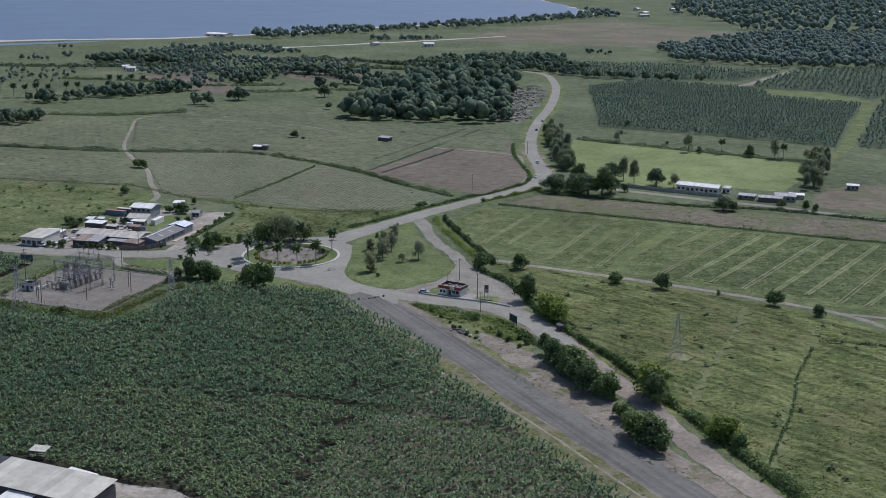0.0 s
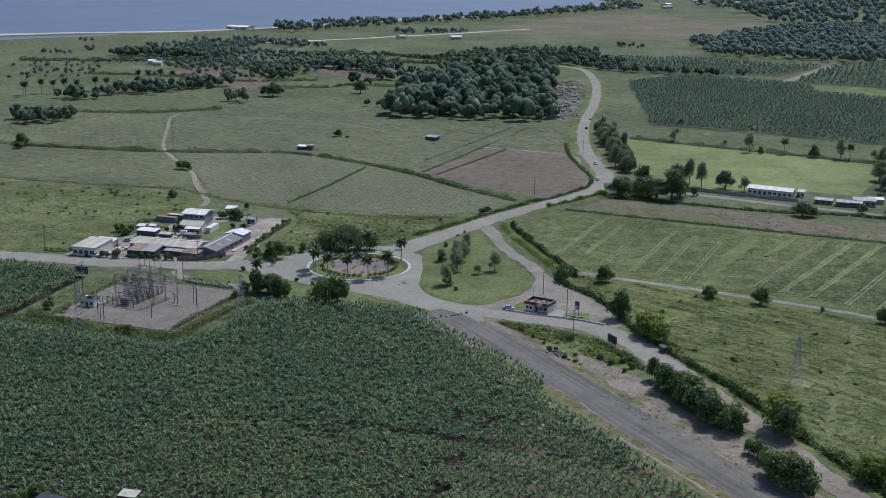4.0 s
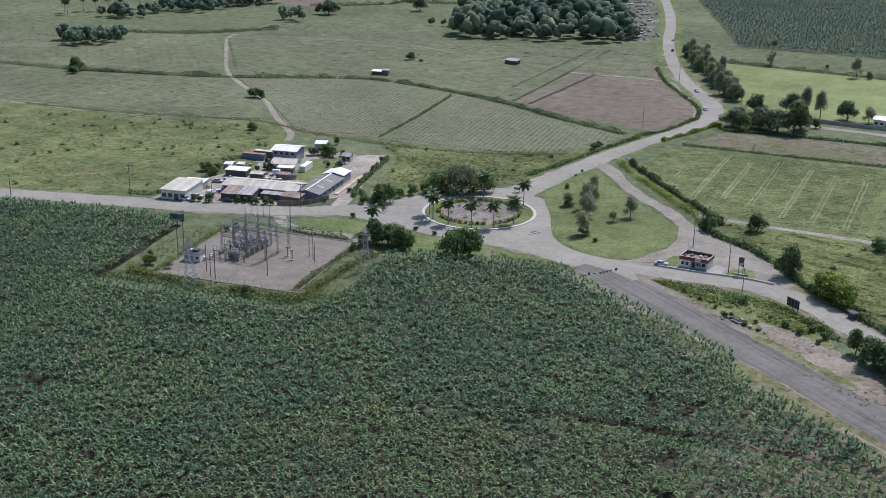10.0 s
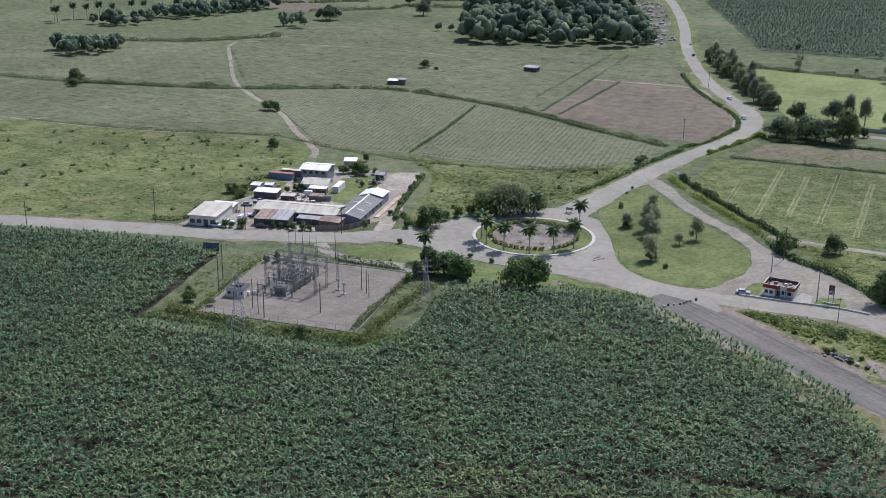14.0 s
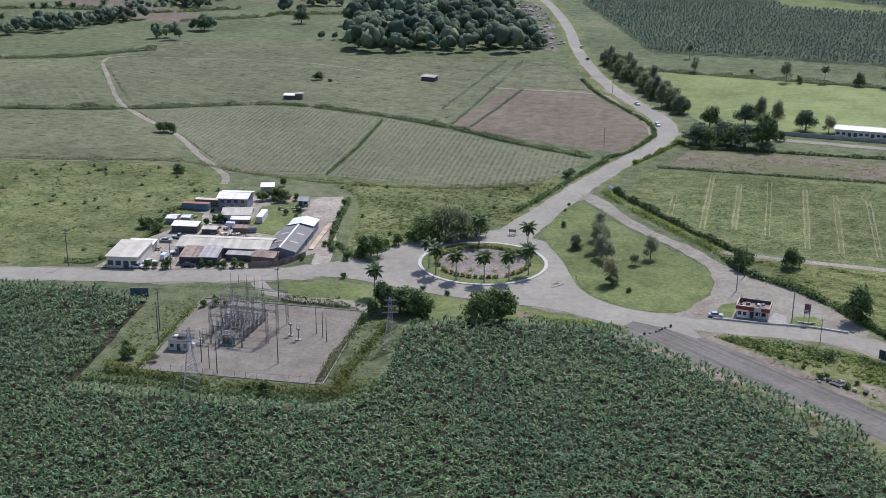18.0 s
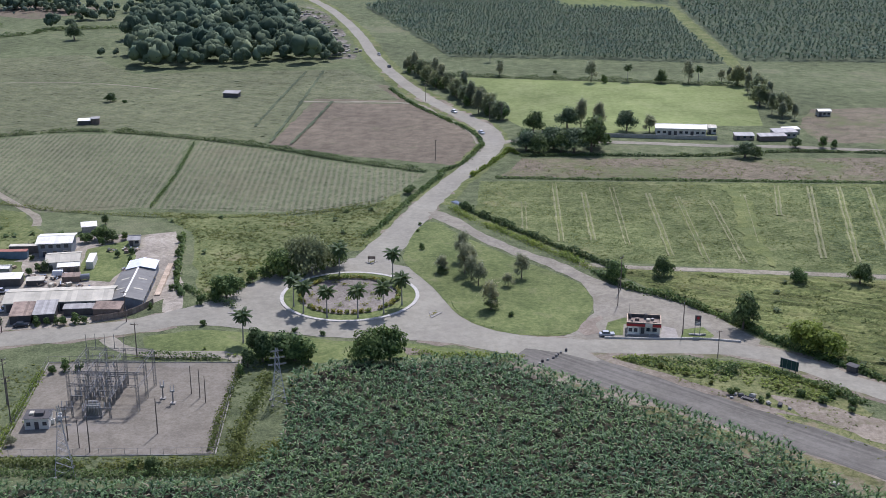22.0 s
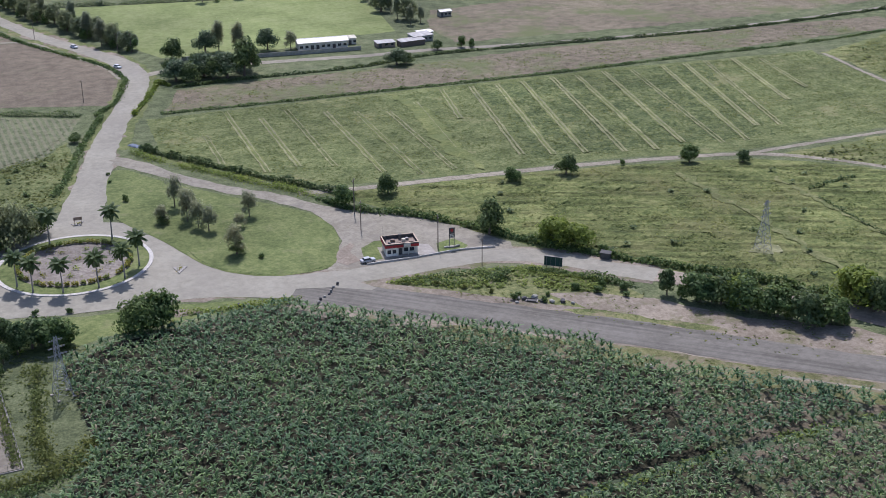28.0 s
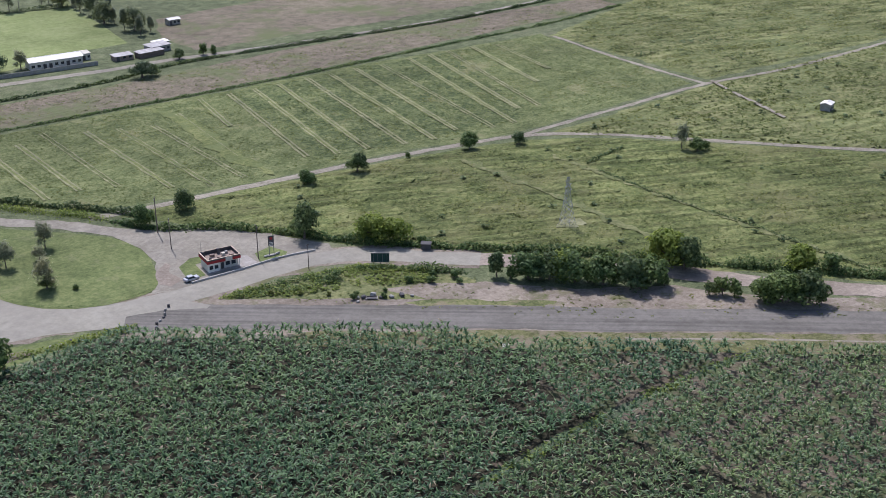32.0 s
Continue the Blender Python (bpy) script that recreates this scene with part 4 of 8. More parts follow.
# plants south of the ditch stand shorter and paler
south = inside([(119, -148.5), (161, -150), (176, -153), (250, -212), (250, -300), (0, -300), (30, -172), (74.7, -156)], x, y)
for name, some, tall, mat, label in (("banana_plants", ~south, 1.0, "banana", "dense dark green banana plants with arching leaves"), ("banana_plants", south, 0.93, "banana_pale", "paler rows of shorter banana plants")):
    at = np.stack([x[some], y[some], 0 * x[some]], 1)
    size = tall * rng.uniform(0.6, 1.35, len(at))
    blades = banana_leaves(rng, at, 1.75 * size, 6, 1.85 * tall)
    tagged(new(name, blades_mesh(name, blades, M[mat])), label, "banana plants", "", "stuff")
for n, poly in enumerate(GROVES):
    gx, gy = grid_in(poly, 3.6 if n == 0 else 5.4 if n == 1 else 6.0, 1.25, 3 if n % 2 else -6)
    at = np.stack([gx, gy, 0 * gx], 1)
    s = rng.uniform(0.8, 1.2, len(at))
    blades = banana_leaves(rng, at, 1.7 * s, 6, 3.1 if n == 0 else 4.2)
    tagged(new("plantation_rows", blades_mesh("plantation_rows", blades, M["grove_leaf"])), "dark plantation plants in straight rows", "plantation", "", "stuff")


# ---- trees ----
def trunk_bm(high, r, limbs, reach, seed):
    rnd = random.Random(seed)
    bm = bmesh.new()
    top = Vector((rnd.uniform(-0.3, 0.3), rnd.uniform(-0.3, 0.3), high))
    midp = Vector((rnd.uniform(-0.15, 0.15), rnd.uniform(-0.15, 0.15), high * 0.5))
    add_tube(bm, (0, 0, -0.2), midp, r, r * 0.75, 7)
    add_tube(bm, midp, top, r * 0.75, r * 0.5, 7)
    for i in range(limbs):
        a = 2 * math.pi * i / limbs + rnd.uniform(-0.4, 0.4)
        base = midp.lerp(top, rnd.uniform(0.3, 1.0))
        tip = base + Vector((math.cos(a), math.sin(a), rnd.uniform(0.5, 1.1))) * reach * rnd.uniform(0.7, 1.0)
        add_tube(bm, base, tip, r * 0.4, r * 0.12, 5)
    return bm


def crown_at(n, centre, radii, blobs, seed, hollow=0.55, skirt=0.0):
    """Places of leaves on many uneven clumps that fill an ellipsoid."""
    g = np.random.default_rng(seed)
    d = g.normal(size=(blobs, 3))
    d /= np.linalg.norm(d, axis=1, keepdims=True)
    d[:, 2] = np.where(d[:, 2] < -0.8, -d[:, 2], d[:, 2])
    c = d * g.uniform(0.2, 0.72, (blobs, 1))
    rad = g.uniform(0.3, 0.46, blobs)
    pick = g.integers(0, blobs, n)
    e = g.normal(size=(n, 3))
    e /= np.linalg.norm(e, axis=1, keepdims=True)
    p = c[pick] + e * (rad[pick] * g.uniform(hollow, 1.05, n))[:, None]
    p[:, :2] *= 1 + skirt * np.clip(-p[:, 2:3], 0, 1) - (skirt > 0.7) * 0.6 * np.clip(p[:, 2:3], 0, 1)
    return np.array(centre) + p * np.array(radii), g, e + c[pick] * 0.5 + (0, 0, 0.15)


TREES = {}


def make_tree(key, label, category, high, trunk_r, trunk_h, radii, leaves, leaf, blobs, mat, seed, hollow=0.55, skirt=0.0):
    t = thing("bush" if category == "bush" else "tree", label, category)
    part("trunk", trunk_bm(trunk_h, trunk_r, 7, min(radii[0], radii[2]) * 0.75, seed), M["bark"], t)
    p, g, out = crown_at(int(leaves * 1.55), (0, 0, high - radii[2]), radii, blobs, seed, hollow, skirt)
    part("crown", quads_mesh("crown", cards(g, p, np.full(len(p), leaf * 0.8), 0.4, out), M[mat]), M[mat], t)
    TREES[key] = t
    return t


make_tree("round", "round dense dark green tree standing in grass", "tree", 6.5, 0.28, 2.2, (3.7, 3.6, 3.3), 1700, 0.72, 26, "leaf", 11, 0.55, 0.5)
make_tree("round2", "full-crowned dark green tree with low branches", "tree", 7.0, 0.3, 2.2, (3.4, 3.8, 3.6), 1700, 0.72, 28, "leaf_dark", 12, 0.55, 0.5)
make_tree("big", "large broad tree with a dense dark crown", "tree", 10.0, 0.5, 3.4, (5.8, 6.0, 4.9), 2800, 0.9, 44, "leaf", 13, 0.55, 0.3)
make_tree("deep", "large broad tree with a deep green crown", "tree", 10.0, 0.5, 3.4, (5.6, 6.0, 4.8), 2800, 0.85, 40, "leaf_deep", 24, 0.55, 0.65)
make_tree("hoary", "large broad grey-green tree with a dense crown", "tree", 11.0, 0.5, 4.0, (5.2, 5.4, 5.4), 2600, 0.9, 44, "leaf_olive", 23, 0.5, 0.3)
make_tree("wide", "wide spreading rain tree with a flat crown", "tree", 8.2, 0.5, 3.2, (9.0, 7.2, 4.3), 4600, 0.8, 80, "leaf_olive", 14, 0.5, 0.5)
make_tree("pale", "bright yellow-green leafy tree", "tree", 6.5, 0.3, 1.8, (4.0, 3.8, 3.3), 1700, 0.75, 28, "leaf_pale", 15, 0.55, 0.45)
make_tree("thin", "sparse grey-green tree with an open crown", "tree", 9.0, 0.16, 4.0, (2.7, 2.6, 4.3), 950, 0.5, 40, "leaf_grey", 16, 0.25, 0.4)
make_tree("feather", "tall feathery grey-green pine-like tree", "tree", 13.0, 0.22, 8.0, (3.2, 3.2, 6.4), 2400, 0.6, 60, "leaf_grey", 17, 0.2, 0.4)
make_tree("slim", "slender dark green conical tree", "tree", 6.0, 0.16, 1.6, (1.9, 1.9, 2.95), 900, 0.55, 20, "leaf_dark", 18)
make_tree("bush", "low rounded green bush", "bush", 2.4, 0.1, 0.8, (1.5, 1.5, 1.35), 420, 0.42, 12, "leaf", 19, 0.55, 0.5)
make_tree("bush_pale", "low pale green bush", "bush", 2.0, 0.1, 0.6, (1.3, 1.4, 1.1), 360, 0.42, 12, "tuft", 20)
USED = {}


def place(store, used, key, m):
    """A copy of a stored thing at the pose m; the stored one itself serves first."""
    if key in used:
        s = store[key].scale.copy()
        return copy_thing(store[key], m @ Matrix.Diagonal((1 / s[0], 1 / s[1], 1 / s[2], 1)))
    used[key] = 1
    store[key].matrix_basis = m
    return store[key]


def plant(key, x, y, size=1.0, tall=1.0, label="", group="", z=0.0):
    """Sets a tree of that sort at a place; the first one of each sort is the one that was built."""
    n = len(bpy.data.objects)
    m = pose(x, y, z, 0, 0, (n * 47) % 360) @ Matrix.Diagonal((size, size, size * tall, 1))
    return tagged(place(TREES, USED, key, m), label, "", group)


EAST = "trees along the dirt lane"
for key, tx, ty, s, tall in (("round", 85.5, 18, 1.0, 1), ("round2", 101.3, 23, 0.95, 1), ("round", 144.7, 20, 0.85, 0.85), ("round2", 164.2, 19.5, 1.0, 0.95), ("round", 210.3, 16, 0.95, 0.95), ("round2", 228, 9.5, 0.75, 0.85), ("bush", 187, 22, 0.8, 1)):
    plant(key, tx, ty, s * 1.15, tall, group=EAST)
LIST = (
    ("round2", 119.3, -21, 1.25, 1.2), ("pale", 134, -36, 1.35, 0.95), ("pale", 139, -40, 1.25, 0.9), ("pale", 136, -33, 1.1, 1.0), ("bush", 144, -47, 1.2, 1.1),
    ("slim", 147.5, -78, 1.0, 1.0), ("round", 153.5, -84.5, 1.0, 0.95), ("round2", 158, -88, 0.9, 0.9), ("round", 162.5, -93.5, 1.05, 0.95), ("pale", 161, -90, 0.9, 1.0), ("round", 167.5, -99.5, 1.05, 0.9),
    ("round2", 172.3, -105.5, 1.05, 0.9), ("round", 177.5, -108, 1.0, 0.9), ("pale", 190.6, -101.5, 1.2, 1.0), ("round2", 192.5, -106, 1.0, 1.0), ("slim", 185.3, -122, 0.75, 0.7), ("bush", 188, -124, 1.4, 1.2), ("bush", 190.5, -126, 1.2, 1.2),
    ("big", 197.5, -137, 0.8, 0.8), ("round2", 202, -141.5, 1.0, 0.95), ("round", 194.5, -133, 0.9, 0.9), ("pale", 218, -126, 0.9, 0.9), ("bush", 224, -132, 1.5, 1.1),
    # before the roundabout
    ("big", 12.5, -51, 1.02, 0.95), ("round", 17.5, -51, 1.25, 1.25), ("round", -9, -50.5, 0.95, 0.85), ("round2", -14, -50, 0.85, 0.8), ("slim", -20, -49, 1.0, 1.0), ("slim", -17.5, -52, 0.9, 1.1), ("slim", -21, -56, 0.7, 0.9), ("bush", -5, -51, 1.3, 1.2), ("bush", -22, -61, 1.0, 1.2),
    ("bush", -40.5, -27, 0.85, 0.9), ("bush", -12.2, -30.5, 0.8, 0.8), ("bush", -4, -32.5, 0.75, 0.8),
    ("wide", -17, 22, 1.1, 1.3), ("big", -25, 18, 0.95, 0.95), ("big", -9, 27, 0.8, 0.95), ("bush", -30, 14, 1.5, 1.2), ("round", -38.5, -4, 1.25, 0.95), ("round2", -41, -3, 0.6, 0.7),
    # triangular lawn
    ("thin", 28.2, 23.5, 0.85, 0.65), ("round2", 28.5, 23, 0.6, 0.6), ("thin", 33.8, 36, 1.0, 1.0), ("thin", 35.6, 22, 1.0, 1.0), ("thin", 38, 16, 0.9, 0.9), ("thin", 40.4, 11.5, 1.0, 0.75), ("thin", 44.8, -9.3, 1.1, 0.8), ("round2", 45, -9, 0.6, 0.85), ("thin", 54.4, 19, 1.0, 0.8), ("thin", 50, 11.5, 0.7, 0.6), ("bush", 19.5, 47, 0.95, 1.0), ("bush", 51, -14.5, 0.85, 0.8), ("bush", 16.8, 67, 0.55, 0.8), ("thin", 37, 27, 0.9, 0.9), ("bush", 17, 75, 0.6, 0.8),
    # by the main road
    ("round", 9, 117, 0.65, 0.7), ("round2", 10, 122, 0.5, 0.7),
    # cane country
    ("round", -193.7, 143.5, 1.0, 0.8), ("bush", -189, 143, 1.7, 1.2), ("round", -151.5, 77, 0.8, 0.75), ("round", -168.4, 288, 0.85, 0.85), ("bush", -160, 286, 1.1, 0.7), ("slim", -101, 70, 0.8, 0.8),
    ("big", -316, 443, 0.95, 1.05), ("big", -262, 500, 1.0, 1.1), ("round2", -330, 160, 1.2, 1.0), ("round", -326, 152, 0.9, 0.8),
    ("round", 274, -36, 0.9, 0.8), ("thin", 271, -31, 0.9, 1.0), ("bush", 277, -37, 1.2, 1.2),
    # beside the yard
    ("round2", -30.9, -113.8, 0.55, 0.85), ("bush", -35.5, -113.5, 1.1, 0.9), ("round", -76, -103.5, 0.62, 0.85), ("slim", -79, -99, 0.7, 0.8), ("bush", -70, -61, 1.2, 1.2), ("bush", -73, -63, 1.0, 1.0), ("bush", -66, -61, 1.0, 1.0), ("thin", -68, -104, 0.5, 0.5),
    # edge of the far pasture
    ("big", 486, 172, 1.5, 1.1), ("big", 497, 166, 1.4, 1.1), ("big", 508, 160, 1.5, 1.0), ("big", 480, 190, 1.3, 1.0), ("round2", 474, 178, 1.4, 1.2), ("big", 520, 170, 1.4, 1.1), ("big", 438, 186, 1.0, 0.9), ("round2", 446, 184, 1.2, 1.0),
    # compound
    ("round", -128, 4, 0.85, 0.75), ("round2", -122, 0, 0.7, 0.7), ("round2", -104, 18, 0.65, 0.75), ("round", -97, 52, 0.95, 0.8), ("round2", -92, 49, 0.8, 0.8), ("round", -101, 48, 0.7, 0.8), ("slim", -85, 33, 0.6, 0.7), ("bush", -82, -29, 1.1, 1.1), ("bush", -100, -34, 1.5, 1.1), ("slim", -86, -26, 0.55, 0.7), ("bush", -106, -36, 1.2, 1.1), ("bush", -79, -27, 1.3, 1.0),
    # sports ground
    ("big", 58, 192, 0.75, 0.75), ("round2", 62, 229, 0.88, 1.05), ("big", 71, 196, 0.8, 0.8), ("big", 80, 190, 0.85, 0.8), ("round", 88, 191, 1.3, 1.1), ("big", 79, 238, 0.66, 1.0), ("feather", 94.5, 235, 0.72, 1.0), ("big", 108, 234, 0.6, 1.05), ("thin", 119, 232, 0.9, 0.7), ("feather", 49, 259, 0.6, 0.95), ("feather", 86, 242, 0.75, 0.95), ("round2", 70, 206, 0.8, 0.9), ("round", 58, 205, 0.75, 0.9), ("round", 90, 201, 0.95, 0.9), ("round2", 64, 188, 0.9, 0.85), ("round2", 74, 190, 0.95, 0.9),
    ("big", 157, 184, 0.95, 0.75), ("round", 162, 185, 0.9, 0.8), ("round", 184, 204, 0.85, 0.8), ("bush", 197, 205, 1.8, 1.3), ("bush", 202, 205, 1.5, 1.1), ("bush", 96, 208, 1.1, 1.2),
    ("thin", 98.5, 361, 1.0, 0.95), ("big", 139.7, 361, 0.6, 0.9), ("thin", 156, 361, 1.3, 1.0), ("thin", 44, 376, 1.0, 0.8), ("round2", 140, 360, 0.9, 1.2), ("thin", 176, 366, 0.9, 0.8), ("bush", 106, 360, 1.2, 1.0), ("slim", 78, 385, 0.5, 0.6),
)
for key, tx, ty, s, tall in LIST:
    grow = 1.5 if 145 < tx < 225 and ty < -75 else 1.75 if 50 < tx < 125 and ty > 185 else 1.35 if key == "thin" else 1.7 if -23 < tx < -6 and -58 < ty < -48 else 1.12
    if ty > 180:
        key = {"big": "deep", "round": "round2"}.get(key, key)
    plant(key, tx, ty, s * grow, tall)
for n in range(32):   # row of feathery trees along the road bend
    f = n / 31
    plant(("feather", "hoary", "feather", "feather", "hoary")[n % 5], -11 + 55 * f + (n * 37 % 9 - 3), 392 - 134 * f + (n * 53 % 11 - 5), 0.72 + (n * 7 % 5) * 0.11, 1.0, "tall grey-green roadside tree in a row", "roadside trees")
for n in range(26):   # undergrowth below them
    f = n / 25
    plant("bush", -9 + 54 * f + (n * 29 % 9 - 3), 388 - 130 * f + (n * 31 % 9 - 4), 1.6 + (n * 3 % 4) * 0.3, 1.2)
for n in range(18):
    f = n / 17
    plant(("feather", "feather", "feather", "hoary")[n % 4], 186 + 7 * f + (n * 37 % 11 - 5), 372 - 112 * f + (n * 53 % 7 - 3), 0.75 + (n * 5 % 4) * 0.14, 1.0, "tall grey tree in a row beside the sports ground", "sports ground trees")


def clumps_mesh(name, centres, radii, fine, g, mat):
    """Uneven rounded clumps of foliage, each an island of its own."""
    bm = bmesh.new()
    bmesh.ops.create_icosphere(bm, subdivisions=fine, radius=1.0)
    ball = np.array([v.co for v in bm.verts])
    tri = np.array([[v.index for v in f.verts] for f in bm.faces])
    bm.free()
    n, k = len(centres), len(ball)
    v = centres[:, None] + ball[None] * radii[:, None] * (1 + 0.2 * g.normal(size=(n, k, 1)))
    idx = (np.arange(n)[:, None, None] * k + tri[None]).reshape(-1)
    me = bpy.data.meshes.new(name)
    me.vertices.add(n * k)
    me.vertices.foreach_set("co", v.astype(np.float32).ravel())
    me.loops.add(len(idx))
    me.loops.foreach_set("vertex_index", idx.astype(np.int32))
    me.polygons.add(n * len(tri))
    me.polygons.foreach_set("loop_start", np.arange(0, len(idx), 3, dtype=np.int32))
    me.polygons.foreach_set("loop_total", np.full(n * len(tri), 3, dtype=np.int32))
    me.polygons.foreach_set("use_smooth", np.ones(n * len(tri), dtype=bool))
    me.update(calc_edges=True)
    me.materials.append(mat)
    return me


def thicket(name, polys, apart, high, leaf, mat, label, per=60, seed=5, grow=(0.6, 1.25), gaps=0.0, lobes=5, fine=1):
    """Woodland too dense to count: at each place a crown of rounded clumps with leaves standing out from them."""
    g = np.random.default_rng(seed)
    out, way, mids, sizes = [], [], [], []
    for poly in polys:
        wx, wy = grid_in(poly, apart, apart * 0.35)
        if gaps:
            keep = np.array([noise.noise(Vector((a * 0.006, b * 0.004, 7))) + 0.5 * noise.noise(Vector((a * 0.02, b * 0.012, 3))) for a, b in zip(wx, wy)]) > -gaps
            wx, wy = wx[keep], wy[keep]
        s = g.uniform(*grow, len(wx)) * high
        base = np.stack([wx, wy, s * 0.45], 1)
        wide = np.stack([s * 0.45, s * 0.45, s * 0.5], 1)
        c = g.normal(size=(len(wx), lobes, 3))
        c /= np.linalg.norm(c, axis=2, keepdims=True)
        c[..., 2] = np.abs(c[..., 2]) - 0.3
        c[:, 0] = (0, 0, 0.5)
        c *= g.uniform(0.45, 0.75, (len(wx), lobes, 1))
        mids.append((base[:, None] + c * wide[:, None]).reshape(-1, 3))
        sizes.append((0.43 * g.uniform(0.8, 1.2, (len(wx), lobes, 1)) * wide[:, None]).reshape(-1, 3))
        c = np.repeat(c, -(-per // lobes), 1)[:, :per]
        d = g.normal(size=(len(wx), per, 3))
        d /= np.linalg.norm(d, axis=2, keepdims=True)
        way.append((d + c * 0.6).reshape(-1, 3))
        lump = 0.85 + 0.25 * g.random((len(wx), per, 1))
        out.append((base[:, None] + (d * lump * 0.48 + c) * wide[:, None]).reshape(-1, 3))
    p = np.concatenate(out)
    stand = tagged(new(name, quads_mesh(name, cards(g, p, np.full(len(p), leaf), 0.1, np.concatenate(way), 0.3), M[mat])), label, "woodland", "", "stuff")
    part("canopy", clumps_mesh("canopy", np.concatenate(mids), np.concatenate(sizes), fine, g, M[mat]), M[mat], stand)
    return stand


thicket("wood", [[(-181, 386), (-224, 505), (-245, 600), (-232, 690), (-215, 760), (-152, 690), (-118, 590), (-102, 520), (-82, 492), (-60, 432), (-50, 414), (-120, 402)]], 12.5, 16, 0.95, "leaf_wood", "dense dark wood beside the main road", 300, 5, (0.5, 1.4), 0, 7, 2)
# the far_wood and far_scrub stands carry their haze in the leaf colour
thicket("far_wood", [[(-120, 1150), (-60, 985), (90, 985), (200, 1060), (560, 1050), (900, 1080), (1000, 1600), (600, 1640), (150, 1640), (-40, 1500)]], 12, 13, 1.6, "leaf_far_hazed", "wide woodland near the coast, haze put into its leaf colour", 12, 6, (0.75, 1.25), 0.55, 4)
thicket("far_wood", [[(-40, 1500), (150, 1640), (600, 1640), (1000, 1600), (1500, 3600), (-300, 3600), (-420, 2500), (-300, 2000)]], 27, 17, 3.0, "leaf_far_hazed", "wide woodland towards the horizon, haze put into its leaf colour", 6, 16, (0.8, 1.5), 0.7, 3)
thicket("far_scrub", [[(-640, 560), (-560, 600), (-470, 560), (-390, 560), (-330, 640), (-290, 720), (-400, 800), (-520, 860), (-600, 840), (-660, 700)]], 12, 5.5, 1.5, "leaf_far_hazed", "low scrub and small trees among far fields", 14, 17, (0.4, 1.5), 0.02)
thicket("far_scrub", [[(-700, 420), (-560, 420), (-480, 520), (-620, 560), (-760, 620), (-860, 560)]], 17, 4.5, 2.0, "leaf_far_hazed", "scattered low scrub in far pasture", 22, 18, (0.4, 1.5), -0.1)
thicket("tree_belt", [[(-160, 866), (-170, 800), (-100, 770), (20, 795), (20, 800), (-110, 785), (-130, 860)], [(-330, 760), (-211, 765), (-150, 830), (-180, 960), (-300, 900)]], 9, 10, 2.0, "leaf_wood", "dark belt of trees at the road bend", 60, 7)
COPSES = [(-432, 408, 22, 9), (-427, 428, 20, 9), (-420, 446, 18, 8), (-411, 466, 20, 8), (-402, 481, 14, 8), (-328, 400, 12, 11), (-316, 446, 9, 10), (-446, 384, 12, 8), (-446, 356, 14, 9), (-462, 354, 10, 9), (-396, 248, 22, 9), (-390, 270, 14, 8), (-392, 568, 22, 8),
          (-630, 658, 26, 7), (-612, 672, 30, 7), (-563, 683, 36, 6), (-391, 609, 22, 8), (-388, 660, 26, 8), (-360, 662, 18, 8), (-326, 647, 16, 8), (-283, 602, 16, 9), (-291, 655, 16, 8), (-294, 559, 10, 9), (-255, 646, 18, 9), (-262, 702, 20, 9), (-253, 740, 20, 9), (-214, 431, 8, 8),
          (-645, 772, 46, 6), (-616, 790, 46, 6), (-605, 840, 40, 6), (-575, 730, 44, 6), (-535, 754, 40, 6), (-489, 742, 34, 6), (-461, 759, 28, 6), (-421, 767, 26, 6), (-793, 773, 16, 11), (-712, 688, 14, 9), (-721, 641, 20, 7), (-499, 596, 34, 6), (-490, 634, 32, 6), (-449, 625, 30, 6), (-425, 549, 20, 6), (-540, 863, 40, 6), (-592, 880, 50, 7), (-640, 830, 50, 7), (-256, 843, 26, 8), (-265, 917, 30, 8), (-241, 932, 30, 8), (-205, 912, 26, 8), (-180, 1057, 22, 8),
          (-728, 1150, 30, 9), (-690, 1215, 30, 9), (-650, 1270, 30, 8), (-508, 1115, 30, 8), (-466, 1141, 34, 8)]
polys = [[(cx + r * math.cos(a) * (1 + 0.3 * math.sin(3 * a + cx)), cy + r * 0.6 * math.sin(a) * (1 + 0.3 * math.cos(2 * a + cy))) for a in np.linspace(0, 6.28, 14)[:-1]] for cx, cy, r, h in COPSES]
thicket("far_copse", polys[:27], 7, 12, 1.6, "leaf_wood", "scattered dark copses among fields", 60, 8, (0.5, 1.2))
# low coastal scrub and shore trees carry haze in their colour too
thicket("far_copse", polys[27:], 10, 7, 2.6, "leaf_far_hazed", "scattered low scrub towards the coast", 40, 9, (0.4, 1.2))
thicket("shore_trees", [[(x + 20, y - 25) for x, y in SHORE[6:12]] + [(x + 75, y - 70) for x, y in SHORE[6:12]][::-1]], 15, 12, 2.2, "leaf_far_hazed", "line of coconut palms along the shore", 24, 10)


